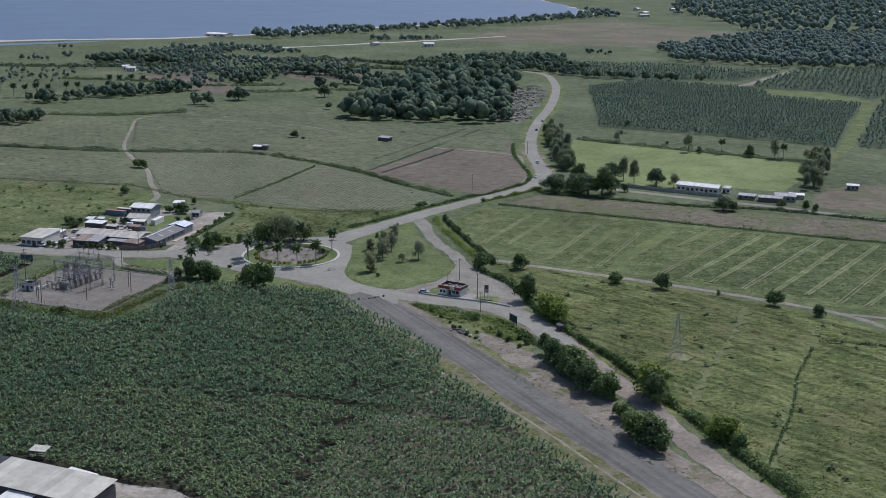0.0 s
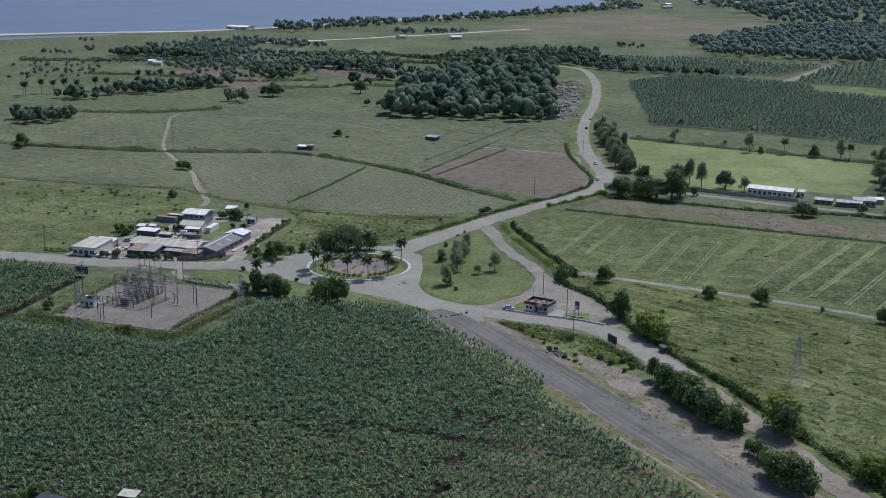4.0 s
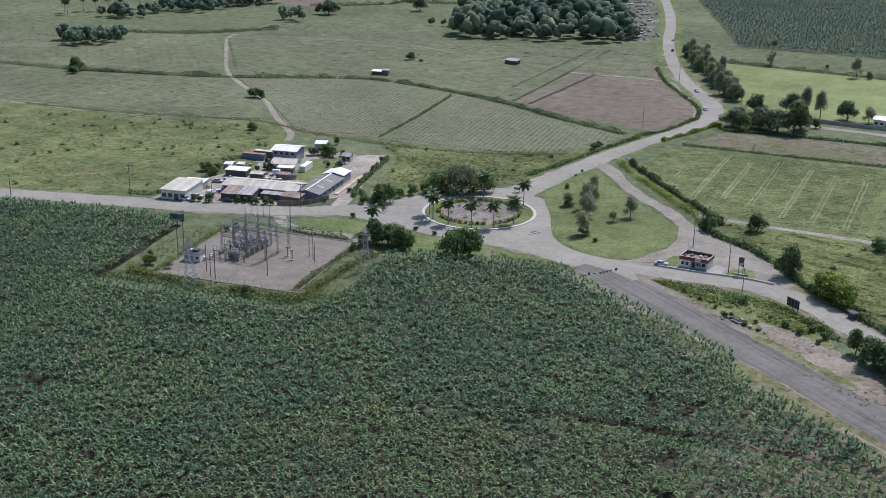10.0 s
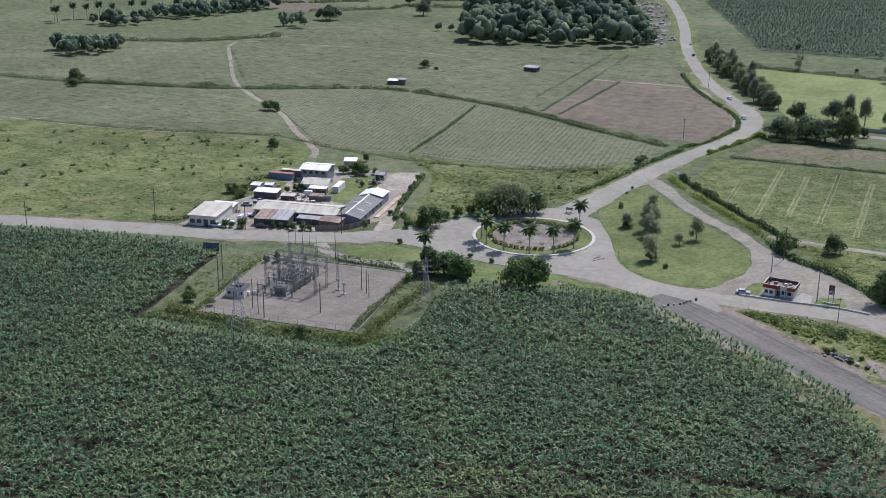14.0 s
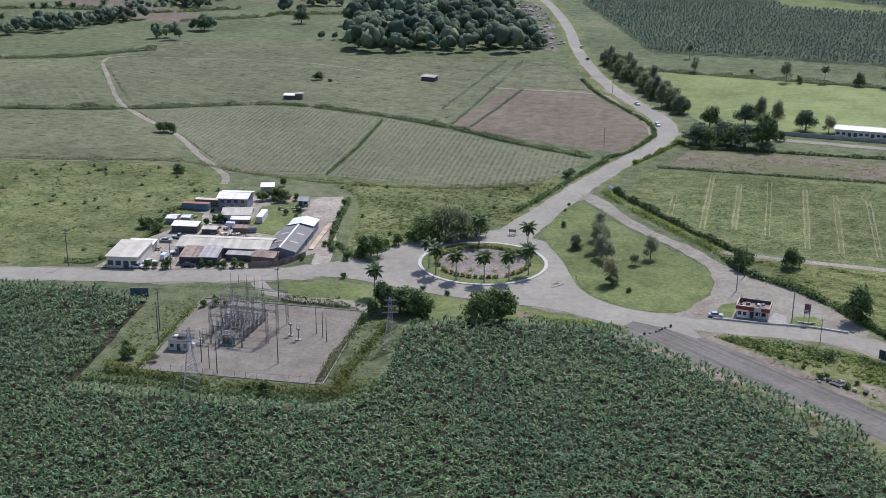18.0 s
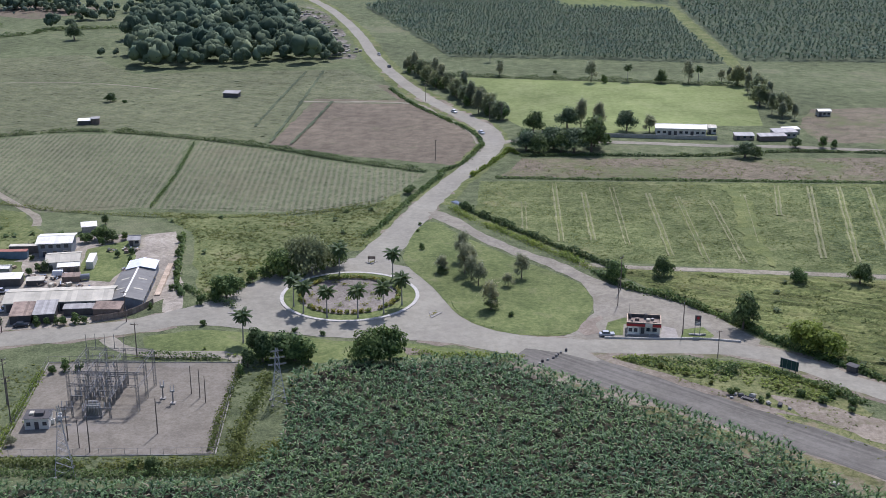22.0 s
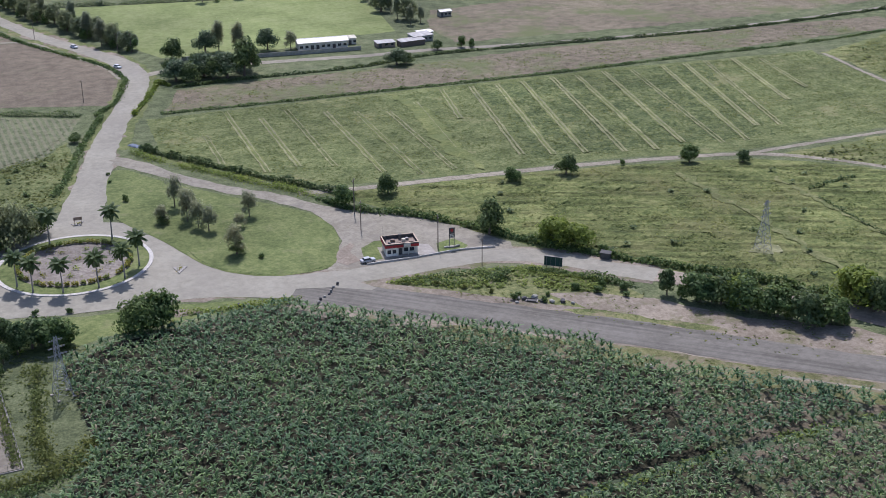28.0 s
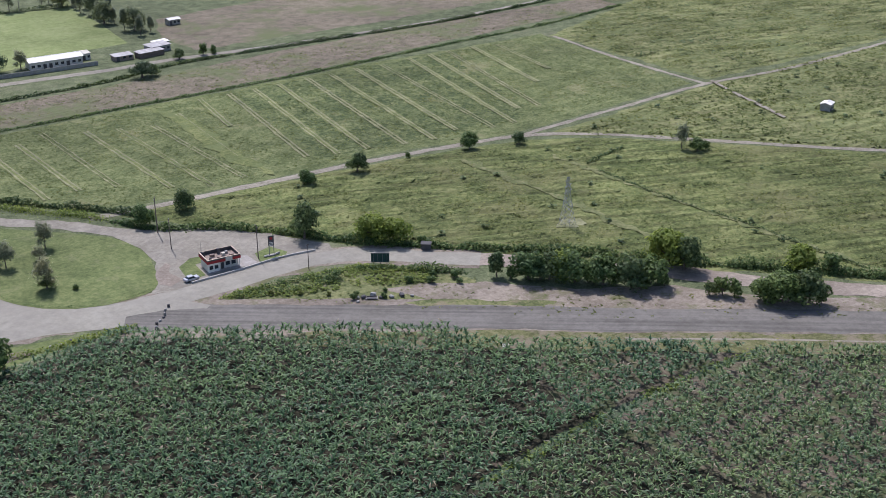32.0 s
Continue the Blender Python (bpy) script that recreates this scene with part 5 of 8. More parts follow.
def hedge(name, pts, wide, high, mat, label, per=8.0, leaf=0.75, seed=3, kind="", category="hedge"):
    """A hedge along a line: leaves on uneven mounds, with gaps."""
    g = np.random.default_rng(seed)
    line = curve_points(pts, 0.8)
    out, way = [], []
    for p in line:
        h = 1.35 * high * (0.5 + 0.95 * (noise.noise(Vector((p.x * 0.12, p.y * 0.12, seed))) + 0.45 + 0.35 * noise.noise(Vector((p.x * 0.5, p.y * 0.5, seed + 4)))))
        if h < high * 0.45:
            continue
        n = int(per * 2.2 * (0.5 + h / high))
        e = g.normal(size=(n, 3)) * (wide * 0.28, wide * 0.28, 0)
        e[:, 2] = g.random(n) * h
        e[:, :2] *= np.sqrt(1.1 - (e[:, 2:3] / (h * 1.15)))
        out.append(np.array([p.x, p.y, 0]) + e)
        way.append(e * (1.6 / wide, 1.6 / wide, 0) + (0, 0, 0.75))
    p = np.concatenate(out)
    p[:, 2] += lie(p[:, 0], p[:, 1]) * 0.9
    return tagged(new(name, quads_mesh(name, cards(g, p, np.full(len(p), leaf * 1.05), 0.2, np.concatenate(way)), M[mat])), label, category, "", kind)


hedge("hedge", [(31, 101), (38.5, 89), (55.6, 67), (69.3, 49.5), (80, 37.5), (88, 26)], 2.4, 1.9, "leaf_dark", "dark overgrown hedge along the slip road", 9, seed=1)
hedge("hedge", [(28, 97), (37, 82), (47.5, 69), (60, 53), (70, 41), (78, 30)], 5.5, 0.9, "leaf_pale", "pale weedy growth before a hedge", 8, 0.5, 2)
hedge("hedge", [(78, 28), (87, 13), (103, 1), (117, -15), (128, -31), (141, -45), (156, -60), (172, -75), (196, -103), (219, -129), (241, -154), (270, -184)], 3.0, 1.5, "leaf", "green overgrown hedge beside the road", 8, seed=4)
hedge("hedge", [(205, -112), (219, -127), (241, -152), (270, -182)], 5.0, 2.2, "leaf", "green scrub along the unpaved road", 9, 0.6, 5)
hedge("hedge", [(45, 143), (90, 143), (140, 143.5), (190, 144), (245, 146), (300, 150), (360, 153), (430, 164)], 2.6, 0.75, "leaf", "low green hedge between two fields", 5, 0.6, seed=6)
hedge("hedge", [(56, 181), (90, 184), (140, 186), (180, 196), (243, 195), (330, 192), (430, 202), (600, 231)], 2.0, 1.0, "leaf_dark", "dark hedge along a lane", 5, seed=7)
hedge("hedge", [(-340, 161), (-274, 175), (-234, 187), (-173, 216), (-142, 217), (-101, 206), (-61, 190), (-27, 170), (14, 151)], 3.2, 1.5, "leaf_dark", "low dark growth along a field ditch", 8, 0.55, 8)
hedge("hedge", [(-99, 196), (-93, 142), (-90, 92)], 1.8, 1.1, "leaf", "low growth along a field ditch", 4, 0.5, 9)
hedge("hedge", [(-291, 74), (-230, 79), (-163, 94), (-120, 84), (-60, 80), (-4, 96)], 2.0, 0.9, "tuft", "low growth along a field edge", 3, 0.5, 10)
hedge("hedge", [(-420, 160), (-340, 162), (-290, 172)], 2.4, 1.4, "leaf", "low growth along a field ditch", 5, 0.5, 12)
hedge("hedge", [(20, 150), (29, 166), (35, 190), (37, 205), (31, 230), (16, 258), (-4, 296), (-19, 335)], 2.8, 0.9, "leaf", "bushy growth along the road edge", 7, seed=13)
hedge("hedge", [(-2, 60), (3, 75), (8, 98), (16, 128), (22, 148)], 3.2, 0.9, "leaf", "bushy growth along the road edge", 6, seed=14)
hedge("hedge", [(34, 145), (44, 172), (50, 190), (54, 184)], 2.2, 1.2, "leaf_pale", "pale weeds along the road edge", 6, seed=15)
hedge("hedge", [(14, 377), (60, 370), (120, 363), (186, 353)], 1.5, 1.6, "leaf_dark", "dark clipped hedge behind the sports ground", 9, 0.5, 16)
hedge("hedge", [(-53, -3), (-58, 10), (-68, 57)], 2.0, 1.6, "leaf", "overgrown fence line beside a drive", 7, seed=17)
hedge("hedge", [(-78, -112), (-50, -113), (-12, -110), (-4, -100), (-14, -104), (-14, -62)], 5.0, 1.4, "tuft", "weedy growth round the substation yard", 8, 0.6, 18)
hedge("hedge", [(-82, -119), (-60, -117.5), (-36, -116.5), (-14, -114), (-7, -106)], 4.5, 1.2, "leaf", "lush weeds between a yard and a plantation", 7, 0.55, 53)
hedge("hedge", [(-20, -104), (-22, -80), (-23, -56)], 3.0, 1.0, "tuft", "weedy growth beside the yard fence", 6, 0.5, 28)
hedge("hedge", [(-76, -62), (-74, -80), (-70, -108)], 2.6, 1.2, "leaf_pale", "weedy growth beside the yard fence", 6, 0.5, 29)
hedge("hedge", [(-52, -51), (-40, -51), (-30, -51)], 2.2, 1.3, "leaf", "low bushes behind the yard fence", 7, 0.5, 30)
hedge("hedge", [(-34, -12), (-46, -4), (-54, 4), (-50, 0)], 2.5, 1.6, "leaf", "bushes beside the road link", 6, 0.5, 31)
hedge("hedge", [(24, -44), (34, -45), (46, -46), (54, -47.5)], 3.0, 1.2, "leaf_pale", "weeds before the plantation", 6, 0.5, 32)
hedge("hedge", [(84, -46), (100, -46), (112, -52), (100, -52), (88, -48)], 3.5, 1.3, "leaf", "tall weeds between two roads", 6, 0.5, 19)
hedge("hedge", [(120, -50), (132, -60), (142, -70)], 3.0, 1.3, "leaf", "tall weeds beside the road", 8, 0.55, 20)
hedge("hedge", [(-136, -38), (-126, -33), (-122, -2), (-128, 24), (-112, 56)], 1.6, 1.2, "leaf", "overgrown fence line round a compound", 6, 0.5, 21)

hedge("hedge", [(-427, 274), (-409, 291), (-358, 312), (-310, 357)], 3.0, 1.8, "leaf", "overgrown far field edge", 5, 0.8, 41)
hedge("hedge", [(-355, 482), (-306, 520), (-294, 541), (-240, 560)], 3.0, 2.0, "leaf", "overgrown far field edge", 5, 0.8, 42)
hedge("hedge", [(-478, 786), (-400, 809), (-335, 795), (-266, 799)], 5.0, 3.0, "leaf_dark", "dark far hedgerow between fields", 4, 1.4, 43)
hedge("hedge", [(-369, 738), (-320, 748), (-276, 758)], 5.0, 3.0, "leaf_dark", "dark far hedgerow between fields", 4, 1.4, 44)
hedge("hedge", [(-560, 500), (-470, 520), (-400, 520), (-340, 560)], 4.0, 2.0, "leaf", "overgrown far field edge", 4, 1.0, 45)
hedge("hedge", [(-560, 640), (-480, 660), (-420, 700), (-330, 700)], 4.0, 2.0, "leaf", "overgrown far field edge", 4, 1.2, 46)
hedge("hedge", [(-700, 560), (-620, 600), (-560, 640), (-520, 700)], 4.0, 2.5, "leaf_dark", "overgrown far field edge", 4, 1.2, 47)
hedge("hedge", [(30, 86), (31.5, 0), (34, -10), (40, -20), (48, -26), (58, -28.6), (68, -27)][1:], 0.6, 0.4, "leaf", "row of tiny shrubs along a lawn edge", 1, 0.35, 48)


def tufts(name, poly, count, size, mat, label, seed, keep_off=(), hole=None, per=4, streak=None):
    g = np.random.default_rng(seed)
    p = np.array(poly)
    tx, ty = g.uniform(p[:, 0].min(), p[:, 0].max(), count), g.uniform(p[:, 1].min(), p[:, 1].max(), count)
    k = inside(list(poly), tx, ty)
    k &= np.array([noise.noise(Vector((a * 0.06, b * 0.06, seed))) + 0.5 * noise.noise(Vector((a * 0.21, b * 0.21, seed))) for a, b in zip(tx, ty)]) > g.uniform(-0.5, 0.5, count)
    for pts, far in keep_off:
        k &= ~near_line(pts, tx, ty, far)
    if hole:
        k &= ~inside(hole, tx, ty)
    tx, ty = tx[k], ty[k]
    at = np.repeat(np.stack([tx, ty, np.full(len(tx), 0.25 * size)], 1), per, 0)
    e = g.normal(size=(len(at), 2)) * size * 0.5
    if streak is not None:
        c, n = math.cos(radians(streak)), math.sin(radians(streak))
        e = np.stack([e[:, 0] * 6 * c - e[:, 1] * n, e[:, 0] * 6 * n + e[:, 1] * c], 1)
    at[:, :2] += e
    at[:, 2] *= g.uniform(0.3, 1.6, len(at)) * (1 + (per > 4) * 2)
    at[:, 2] += lie(at[:, 0], at[:, 1]) * 0.85
    return tagged(new(name, quads_mesh(name, cards(g, at, np.full(len(at), size), 1.1), M[mat])), label, "weeds", "", "stuff")


LANE_E = [(74, 34), (136, 29.5), (203, 23), (259, 0.5), (326, -76)]
tufts("weeds", [(82, 29), (188, 20), (258, -6), (330, -90), (330, -210), (250, -166), (205, -116), (172, -82), (128, -30)], 15000, 0.6, "tuft", "rough tufts of grass and weeds in pasture", 1, ((LANE_E, 3), (TRACK_A, 2), (TRACK_B, 1.6)), None, 5, -22)
tufts("weeds", [(38, 138), (245, 141), (350, 137), (340, 28), (186, 32), (77, 40), (37, 82)], 18000, 0.45, "tuft", "rough tufts of grass in a striped field", 2)
tufts("weeds", [(-232, 78), (-158, 90), (-117, 53), (-124, -34), (-260, -80), (-300, 60)], 8000, 0.6, "tuft", "tufts of weeds in rough pasture", 3)
tufts("bushes", [(-232, 70), (-158, 84), (-119, 53), (-126, -34), (-260, -80), (-300, 60)], 200, 1.0, "leaf", "dark low bushes scattered in rough pasture", 4, (), None, 22)
tufts("weeds", [(-88, 86), (-30, 84), (8, 118), (0, 50), (-46, -6), (-66, 62)], 9000, 0.7, "tuft", "tufts of weeds in a pasture corner", 5)
tufts("weeds", [(76, -45), (124, -46), (145, -76), (190, -122), (222, -160), (196, -150), (134, -98), (100, -62)], 3500, 0.5, "tuft", "low weeds on dusty ground between two roads", 6, ((ROAD_W, 6),))
tufts("weeds", [(60, -57), (97, -80), (117, -94), (154, -134), (246, -210), (252, -204), (156, -128), (120, -97), (66, -60)], 3000, 0.6, "tuft", "weeds between the road bed and the plantation", 7)
tufts("weeds", [(-92, -62), (-60, -50), (-20, -50), (4, -54), (-6, -66), (-4, -100), (-14, -112), (-80, -118)], 3200, 0.6, "tuft", "weeds round the substation yard", 8, (), [(-77, -55.5), (-23.5, -52.5), (-18, -106), (-70, -110)])
tufts("weeds", [(250, 10), (345, 20), (480, 20), (500, -150), (420, -170), (300, -45)], 9000, 0.9, "tuft", "tufts of weeds in far pasture", 9)
tufts("weeds", [(46, 146), (226, 149), (430, 168), (430, 188), (160, 181), (56, 177)], 3500, 0.6, "tuft", "tufts on a fallow strip", 10)
tufts("dark_weeds", [(82, 29), (188, 20), (258, -6), (330, -90), (330, -210), (250, -166), (205, -116), (172, -82), (128, -30)], 3600, 0.55, "weed_dark", "darker streaks of weeds in pasture", 21, ((LANE_E, 3), (TRACK_A, 2.4), (TRACK_B, 2)), None, 6, -22)
tufts("dark_weeds", [(40, 136), (245, 139), (348, 135), (338, 30), (186, 34), (79, 42), (39, 84)], 9000, 0.45, "weed_dark", "darker clumps of grass in a striped field", 22)
tufts("dark_weeds", [(-232, 78), (-158, 90), (-117, 53), (-124, -34), (-260, -80), (-300, 60)], 1500, 0.6, "weed_dark", "darker clumps of weeds in rough pasture", 23)
tufts("dark_weeds", [(-86, 84), (-32, 82), (4, 110), (0, 52), (-44, -4), (-64, 60)], 1500, 0.5, "weed_dark", "darker clumps of weeds in a pasture corner", 24)
tufts("dark_weeds", [(250, 10), (345, 20), (480, 20), (500, -150), (420, -170), (300, -45)], 6000, 0.8, "weed_dark", "darker streaks of weeds in far pasture", 25, (), None, 5, -14)
tufts("bushes", [(84, 28), (188, 19), (256, -8), (320, -90), (320, -205), (250, -164), (207, -116), (174, -80), (130, -28)], 130, 1.0, "leaf_dark", "small dark bushes scattered in pasture", 26, ((LANE_E, 4),), None, 18)
tufts("weeds", [(354, 130), (352, 30), (480, 28), (600, 104), (600, 220), (434, 163)], 9000, 0.9, "tuft", "tufts of weeds beyond a striped field", 34, (), None, 5, -14)
tufts("bushes", [(354, 130), (352, 40), (480, 30), (600, 104), (600, 220), (434, 163)], 420, 1.0, "leaf_dark", "small dark bushes in rough pasture beyond a striped field", 35, (), None, 16, -14)
tufts("bushes", [(-140, 650), (-124, 680), (-98, 636), (-80, 575), (-66, 500), (-54, 440), (-68, 436), (-92, 500), (-112, 520), (-122, 590)], 260, 1.3, "leaf_dark", "scrub growing between rubble", 36, (), None, 14)
tufts("bushes", [(255, 8), (345, 18), (480, 18), (490, -150), (420, -168), (300, -45)], 160, 1.2, "leaf_dark", "small dark bushes scattered in far pasture", 27, (), None, 18)
tufts("bushes", [(-84, 82), (-34, 80), (0, 96), (0, 60), (-20, 40), (-44, 2), (-58, 38)], 36, 1.1, "leaf", "green bushes scattered in a pasture corner", 28, (), None, 22)
tufts("bushes", [(-56, -36), (-22, -49), (4, -50), (40, -43), (48, -46), (28, -48), (4, -52), (-22, -52)], 120, 0.7, "leaf_pale", "pale bushes before the plantation", 29, (), None, 16)
hedge("hedge", [(230.6, -30.7), (230.4, -65.7), (232.7, -91), (233, -122), (233, -150)], 1.4, 0.8, "leaf_dark", "broken line of dark bushes across a pasture", 2, 0.6, 51)
hedge("hedge", [(232.4, -22.8), (243, -20), (254, -17.9)], 1.2, 0.7, "leaf_dark", "dark furrow growth across a pasture", 2.5, 0.6, 52)
for bx, by, s in ((150, -81, 1.5), (156, -86.5, 1.8), (160, -91, 1.7), (165, -96, 1.8), (170, -102.5, 1.7), (175, -107, 1.7), (180, -110.5, 1.5), (195, -135, 1.8), (199.5, -139, 1.8), (204.5, -143.5, 1.5), (154, -83, 1.4), (-12, -49, 2.2), (-17, -51, 2.2), (-7, -51.5, 1.8), (-24, 14, 2.4), (-12, 24, 2.2), (-20, 17, 2.2), (-33, 10, 1.8), (-42, -6, 1.6), (-36, 4, 1.6), (-45, -10, 1.3)):
    plant("bush", bx, by, s, 1.15)
for bx, by, s in ((108, -66, 1.0), (110, -64.5, 0.8), (115, -70, 0.9), (117.5, -67, 0.7), (104, -60, 0.8), (121, -62, 0.9), (126, -66, 1.1), (131, -70, 1.2), (134, -66, 1.2), (138, -71, 1.3), (98, -55, 0.8), (92, -50, 0.9), (137, -75, 0.9)):
    plant("bush" if by < -63 else "bush_pale", bx, by, s, 0.8)
tufts("weeds", [(170, -149), (148, -148), (124, -149), (90, -152), (80, -154), (80, -156), (90, -155), (124, -152.5), (148, -151), (170, -153)], 900, 0.6, "leaf_pale", "bright weeds along a plantation ditch", 37, (), None, 5)
tufts("weeds", [(78, -43), (104, -43), (122, -48), (138, -64), (132, -70), (112, -60), (96, -54)], 3600, 0.65, "leaf_pale", "lush green weeds in a wedge between two roads", 33, (), None, 6)

# ---- palms ----
def frond_mesh(length, seed):
    rnd = random.Random(seed)
    bm = bmesh.new()
    n = 7
    for side in (-1, 1):
        prev = None
        for i in range(n + 1):
            f = i / n
            x = length * (f - 0.12 * f * f)
            z = length * (0.3 * f - 0.62 * f * f)
            w = 0.62 * math.sin(math.pi * min(1, 0.12 + 0.86 * f)) ** 0.6 * rnd.uniform(0.75, 1.15)
            a, b = bm.verts.new((x, 0.02 * side, z)), bm.verts.new((x + 0.1, side * w, z - w * 0.75))
            if prev:
                bm.faces.new((prev[0], a, b, prev[1]) if side > 0 else (prev[0], prev[1], b, a))
            prev = (a, b)
    me = bpy.data.meshes.new("frond")
    bm.to_mesh(me)
    bm.free()
    me.materials.append(M["palm_leaf"])
    return me


def make_palm(label):
    t = thing("palm_tree", label, "palm tree")
    bm = bmesh.new()
    prof = [(0, 0.24), (1.0, 0.17), (4, 0.14), (6.4, 0.12)]
    for (z0, r0), (z1, r1) in zip(prof, prof[1:]):
        add_tube(bm, (0.02 * z0, 0, z0 - 0.1 * (z0 == 0)), (0.02 * z1, 0, z1), r0, r1, 8, z1 > 6)
    part("trunk", bm, M["palm_bark"], t)
    part("crownshaft", tube((0.13, 0, 6.35), (0.15, 0, 7.3), 0.17, 0.11, 8), M["leaf"], t, "smooth green crownshaft")
    fr = [frond_mesh(2.9, 1), frond_mesh(2.6, 2), frond_mesh(3.1, 3)]
    for i in range(26):
        ob = part("frond", fr[i % 3], M["palm_leaf"], t)
        ob.matrix_basis = pose(0.15, 0, 7.2, 0, 38 - i / 25 * 92, i * 137.5)
    return t


PALM = {"royal": make_palm("tall royal palm with a green feathery crown")}
PALM_USED = {}
for n, (px, py, s) in enumerate(((-12.2, -16, 1.0), (-16.1, -10.6, 0.98), (-4.5, -19, 0.95), (4.9, -19, 1.02), (12.3, -15.3, 0.98), (17.2, -7.5, 1.0), (-5.8, 18.4, 1.05), (12.1, 16, 1.0))):
    tagged(place(PALM, PALM_USED, "royal", pose(px, py, 0.2, 0, 0, n * 51) @ Matrix.Scale(s * 1.24, 4)), "", "", "palms on the roundabout")
place(PALM, PALM_USED, "royal", pose(-25.8, -39.3, 0, 0, 0, 20) @ Matrix.Scale(1.2, 4))
for px, py, s in ((37.4, 427, 1.1), (120.4, 364, 1.25), (161.5, 361, 1.25), (44, 384, 1.0), (-467, 472, 1.4), (-458, 478, 1.5), (-449, 484, 1.3), (-475, 468, 1.4), (-498, 366, 1.5), (-490, 372, 1.4), (-481, 376, 1.6), (-474, 383, 1.4), (-470, 402, 1.5), (-463, 408, 1.4), (-497, 346, 1.5), (-434, 505, 1.3), (-505, 352, 1.3)):
    tagged(place(PALM, PALM_USED, "royal", pose(px, py, 0, 0, 0, px * 7 % 360) @ Matrix.Scale(s, 4)), "coconut palm with a ragged crown beside fields")

# clipped hedges and shrubs on the roundabout
for n in range(44):
    a = radians(n * 360 / 44 + 4)
    if n % 11 in (4,):
        continue
    g = np.random.default_rng(100 + n)
    low = n * 8 > 180 and n % 2
    p = g.uniform(-1, 1, (110, 3)) * (0.62, 1.0 if not low else 0.7, 0.5) + (0, 0, 0.7)
    r = 15.7 - 0.3 * (n % 2)
    shrub = new("hedge_block", quads_mesh("hedge_block", cards(g, p, np.full(110, 0.5), 0.6), M["hedge_yellow" if n % 3 else "leaf_pale"]))
    shrub.matrix_basis = pose(r * math.cos(a), r * math.sin(a), 0.2, 0, 0, math.degrees(a))
    tagged(shrub, "clipped yellow-green hedge block on a roundabout", "hedge", "hedge blocks round the island")
for n, (bx, by) in enumerate(((-6, 2), (1, 2.5), (7, 1.5), (-10, 4), (11, 4), (-3, 9), (4, 9.5), (-9, -6), (-2, -9), (6, -8), (10, -3), (-12, -1), (0, -4), (-6, 11), (9, 9))):
    g = np.random.default_rng(200 + n)
    p = g.normal(size=(40, 3)) * (0.8, 0.45, 0.22) + (0, 0, 0.45)
    shrub = new("shrub", quads_mesh("shrub", cards(g, p, np.full(40, 0.45), 0.3), M["hedge_yellow" if n % 2 else "leaf_pale"]))
    shrub.matrix_basis = pose(bx, by, 0.2, 0, 0, n * 40)
    tagged(shrub, "small yellow-green shrub in an earth bed", "shrub", "shrubs in the island bed")


# ---- buildings ----
M["roof_white"] = plain("roof_white", (0.8, 0.77, 0.665), 0.55, 0.3, 0.22, 0.35, each=0.06)
M["roof_pale"] = plain("roof_pale", (0.53, 0.492, 0.38), 0.65, 0.25, 0.22, 0.3, each=0.12)
M["roof_tar"] = plain("roof_tar", (0.075, 0.075, 0.08), 0.8, 0.2, 0.3, 0.4, each=0.1)
M["roof_sky"] = plain("roof_sky", (0.72, 0.74, 0.74), 0.5, 0.35, 0.2, 0.4)
M["roof_blue"] = plain("roof_blue", (0.205, 0.2, 0.178), 0.75, 0.2, 0.2, 0.4, each=0.06)
M["roof_rust"] = plain("roof_rust", (0.29, 0.222, 0.17), 0.8, 0.2, 0.45, 0.5, each=0.25)
M["roof_grey"] = plain("roof_grey", (0.36, 0.345, 0.31), 0.6, 0.3, 0.3, 0.5, each=0.15)
M["wall_white"] = plain("wall_white", (0.62, 0.595, 0.51), 0.85, 0.2, 0.22, 0.6)
M["container_blue"] = plain("container_blue", (0.13, 0.185, 0.235), 0.65, 0.3, 0.25, 0.7)
M["container_red"] = plain("container_red", (0.36, 0.16, 0.115), 0.75, 0.25, 0.35, 0.7)
M["wall_grey"] = plain("wall_grey", (0.36, 0.345, 0.295), 0.85, 0.2, 0.3, 0.6)
M["wall_blue"] = plain("wall_blue", (0.21, 0.225, 0.24), 0.75, 0.25, 0.25, 0.6)
M["wall_dark"] = plain("wall_dark", (0.1, 0.095, 0.09), 0.8, 0.2, 0.3, 0.6)
M["wall_brown"] = plain("wall_brown", (0.24, 0.19, 0.15), 0.85, 0.2, 0.35, 0.8, each=0.2)
M["red"] = plain("red", (0.34, 0.035, 0.035), 0.6, 0.3, 0.35, 0.8)
M["glass"] = plain("glass", (0.03, 0.04, 0.05), 0.12, 0.6, 0.1, 0.5)
M["steel"] = plain("steel", (0.23, 0.222, 0.205), 0.65, 0.35, 0.25, 1.0, 0.2)
M["insulator"] = plain("insulator", (0.5, 0.48, 0.46), 0.3, 0.5, 0.15, 1.0)
M["wood_pole"] = plain("wood_pole", (0.17, 0.14, 0.115), 0.9, 0.1, 0.3, 2.0)
M["timber"] = plain("timber", (0.5, 0.4, 0.29), 0.85, 0.1, 0.3, 0.8, each=0.2)
M["tyre"] = plain("tyre", (0.02, 0.02, 0.02), 0.9, 0.2, 0.2, 2.0)
M["rim"] = plain("rim", (0.4, 0.4, 0.41), 0.35, 0.5, 0.1, 2.0, 0.7)
M["board_green"] = plain("board_green", (0.035, 0.075, 0.06), 0.6, 0.3, 0.3, 0.5)
M["board_blue"] = plain("board_blue", (0.09, 0.12, 0.15), 0.6, 0.3, 0.3, 0.5)


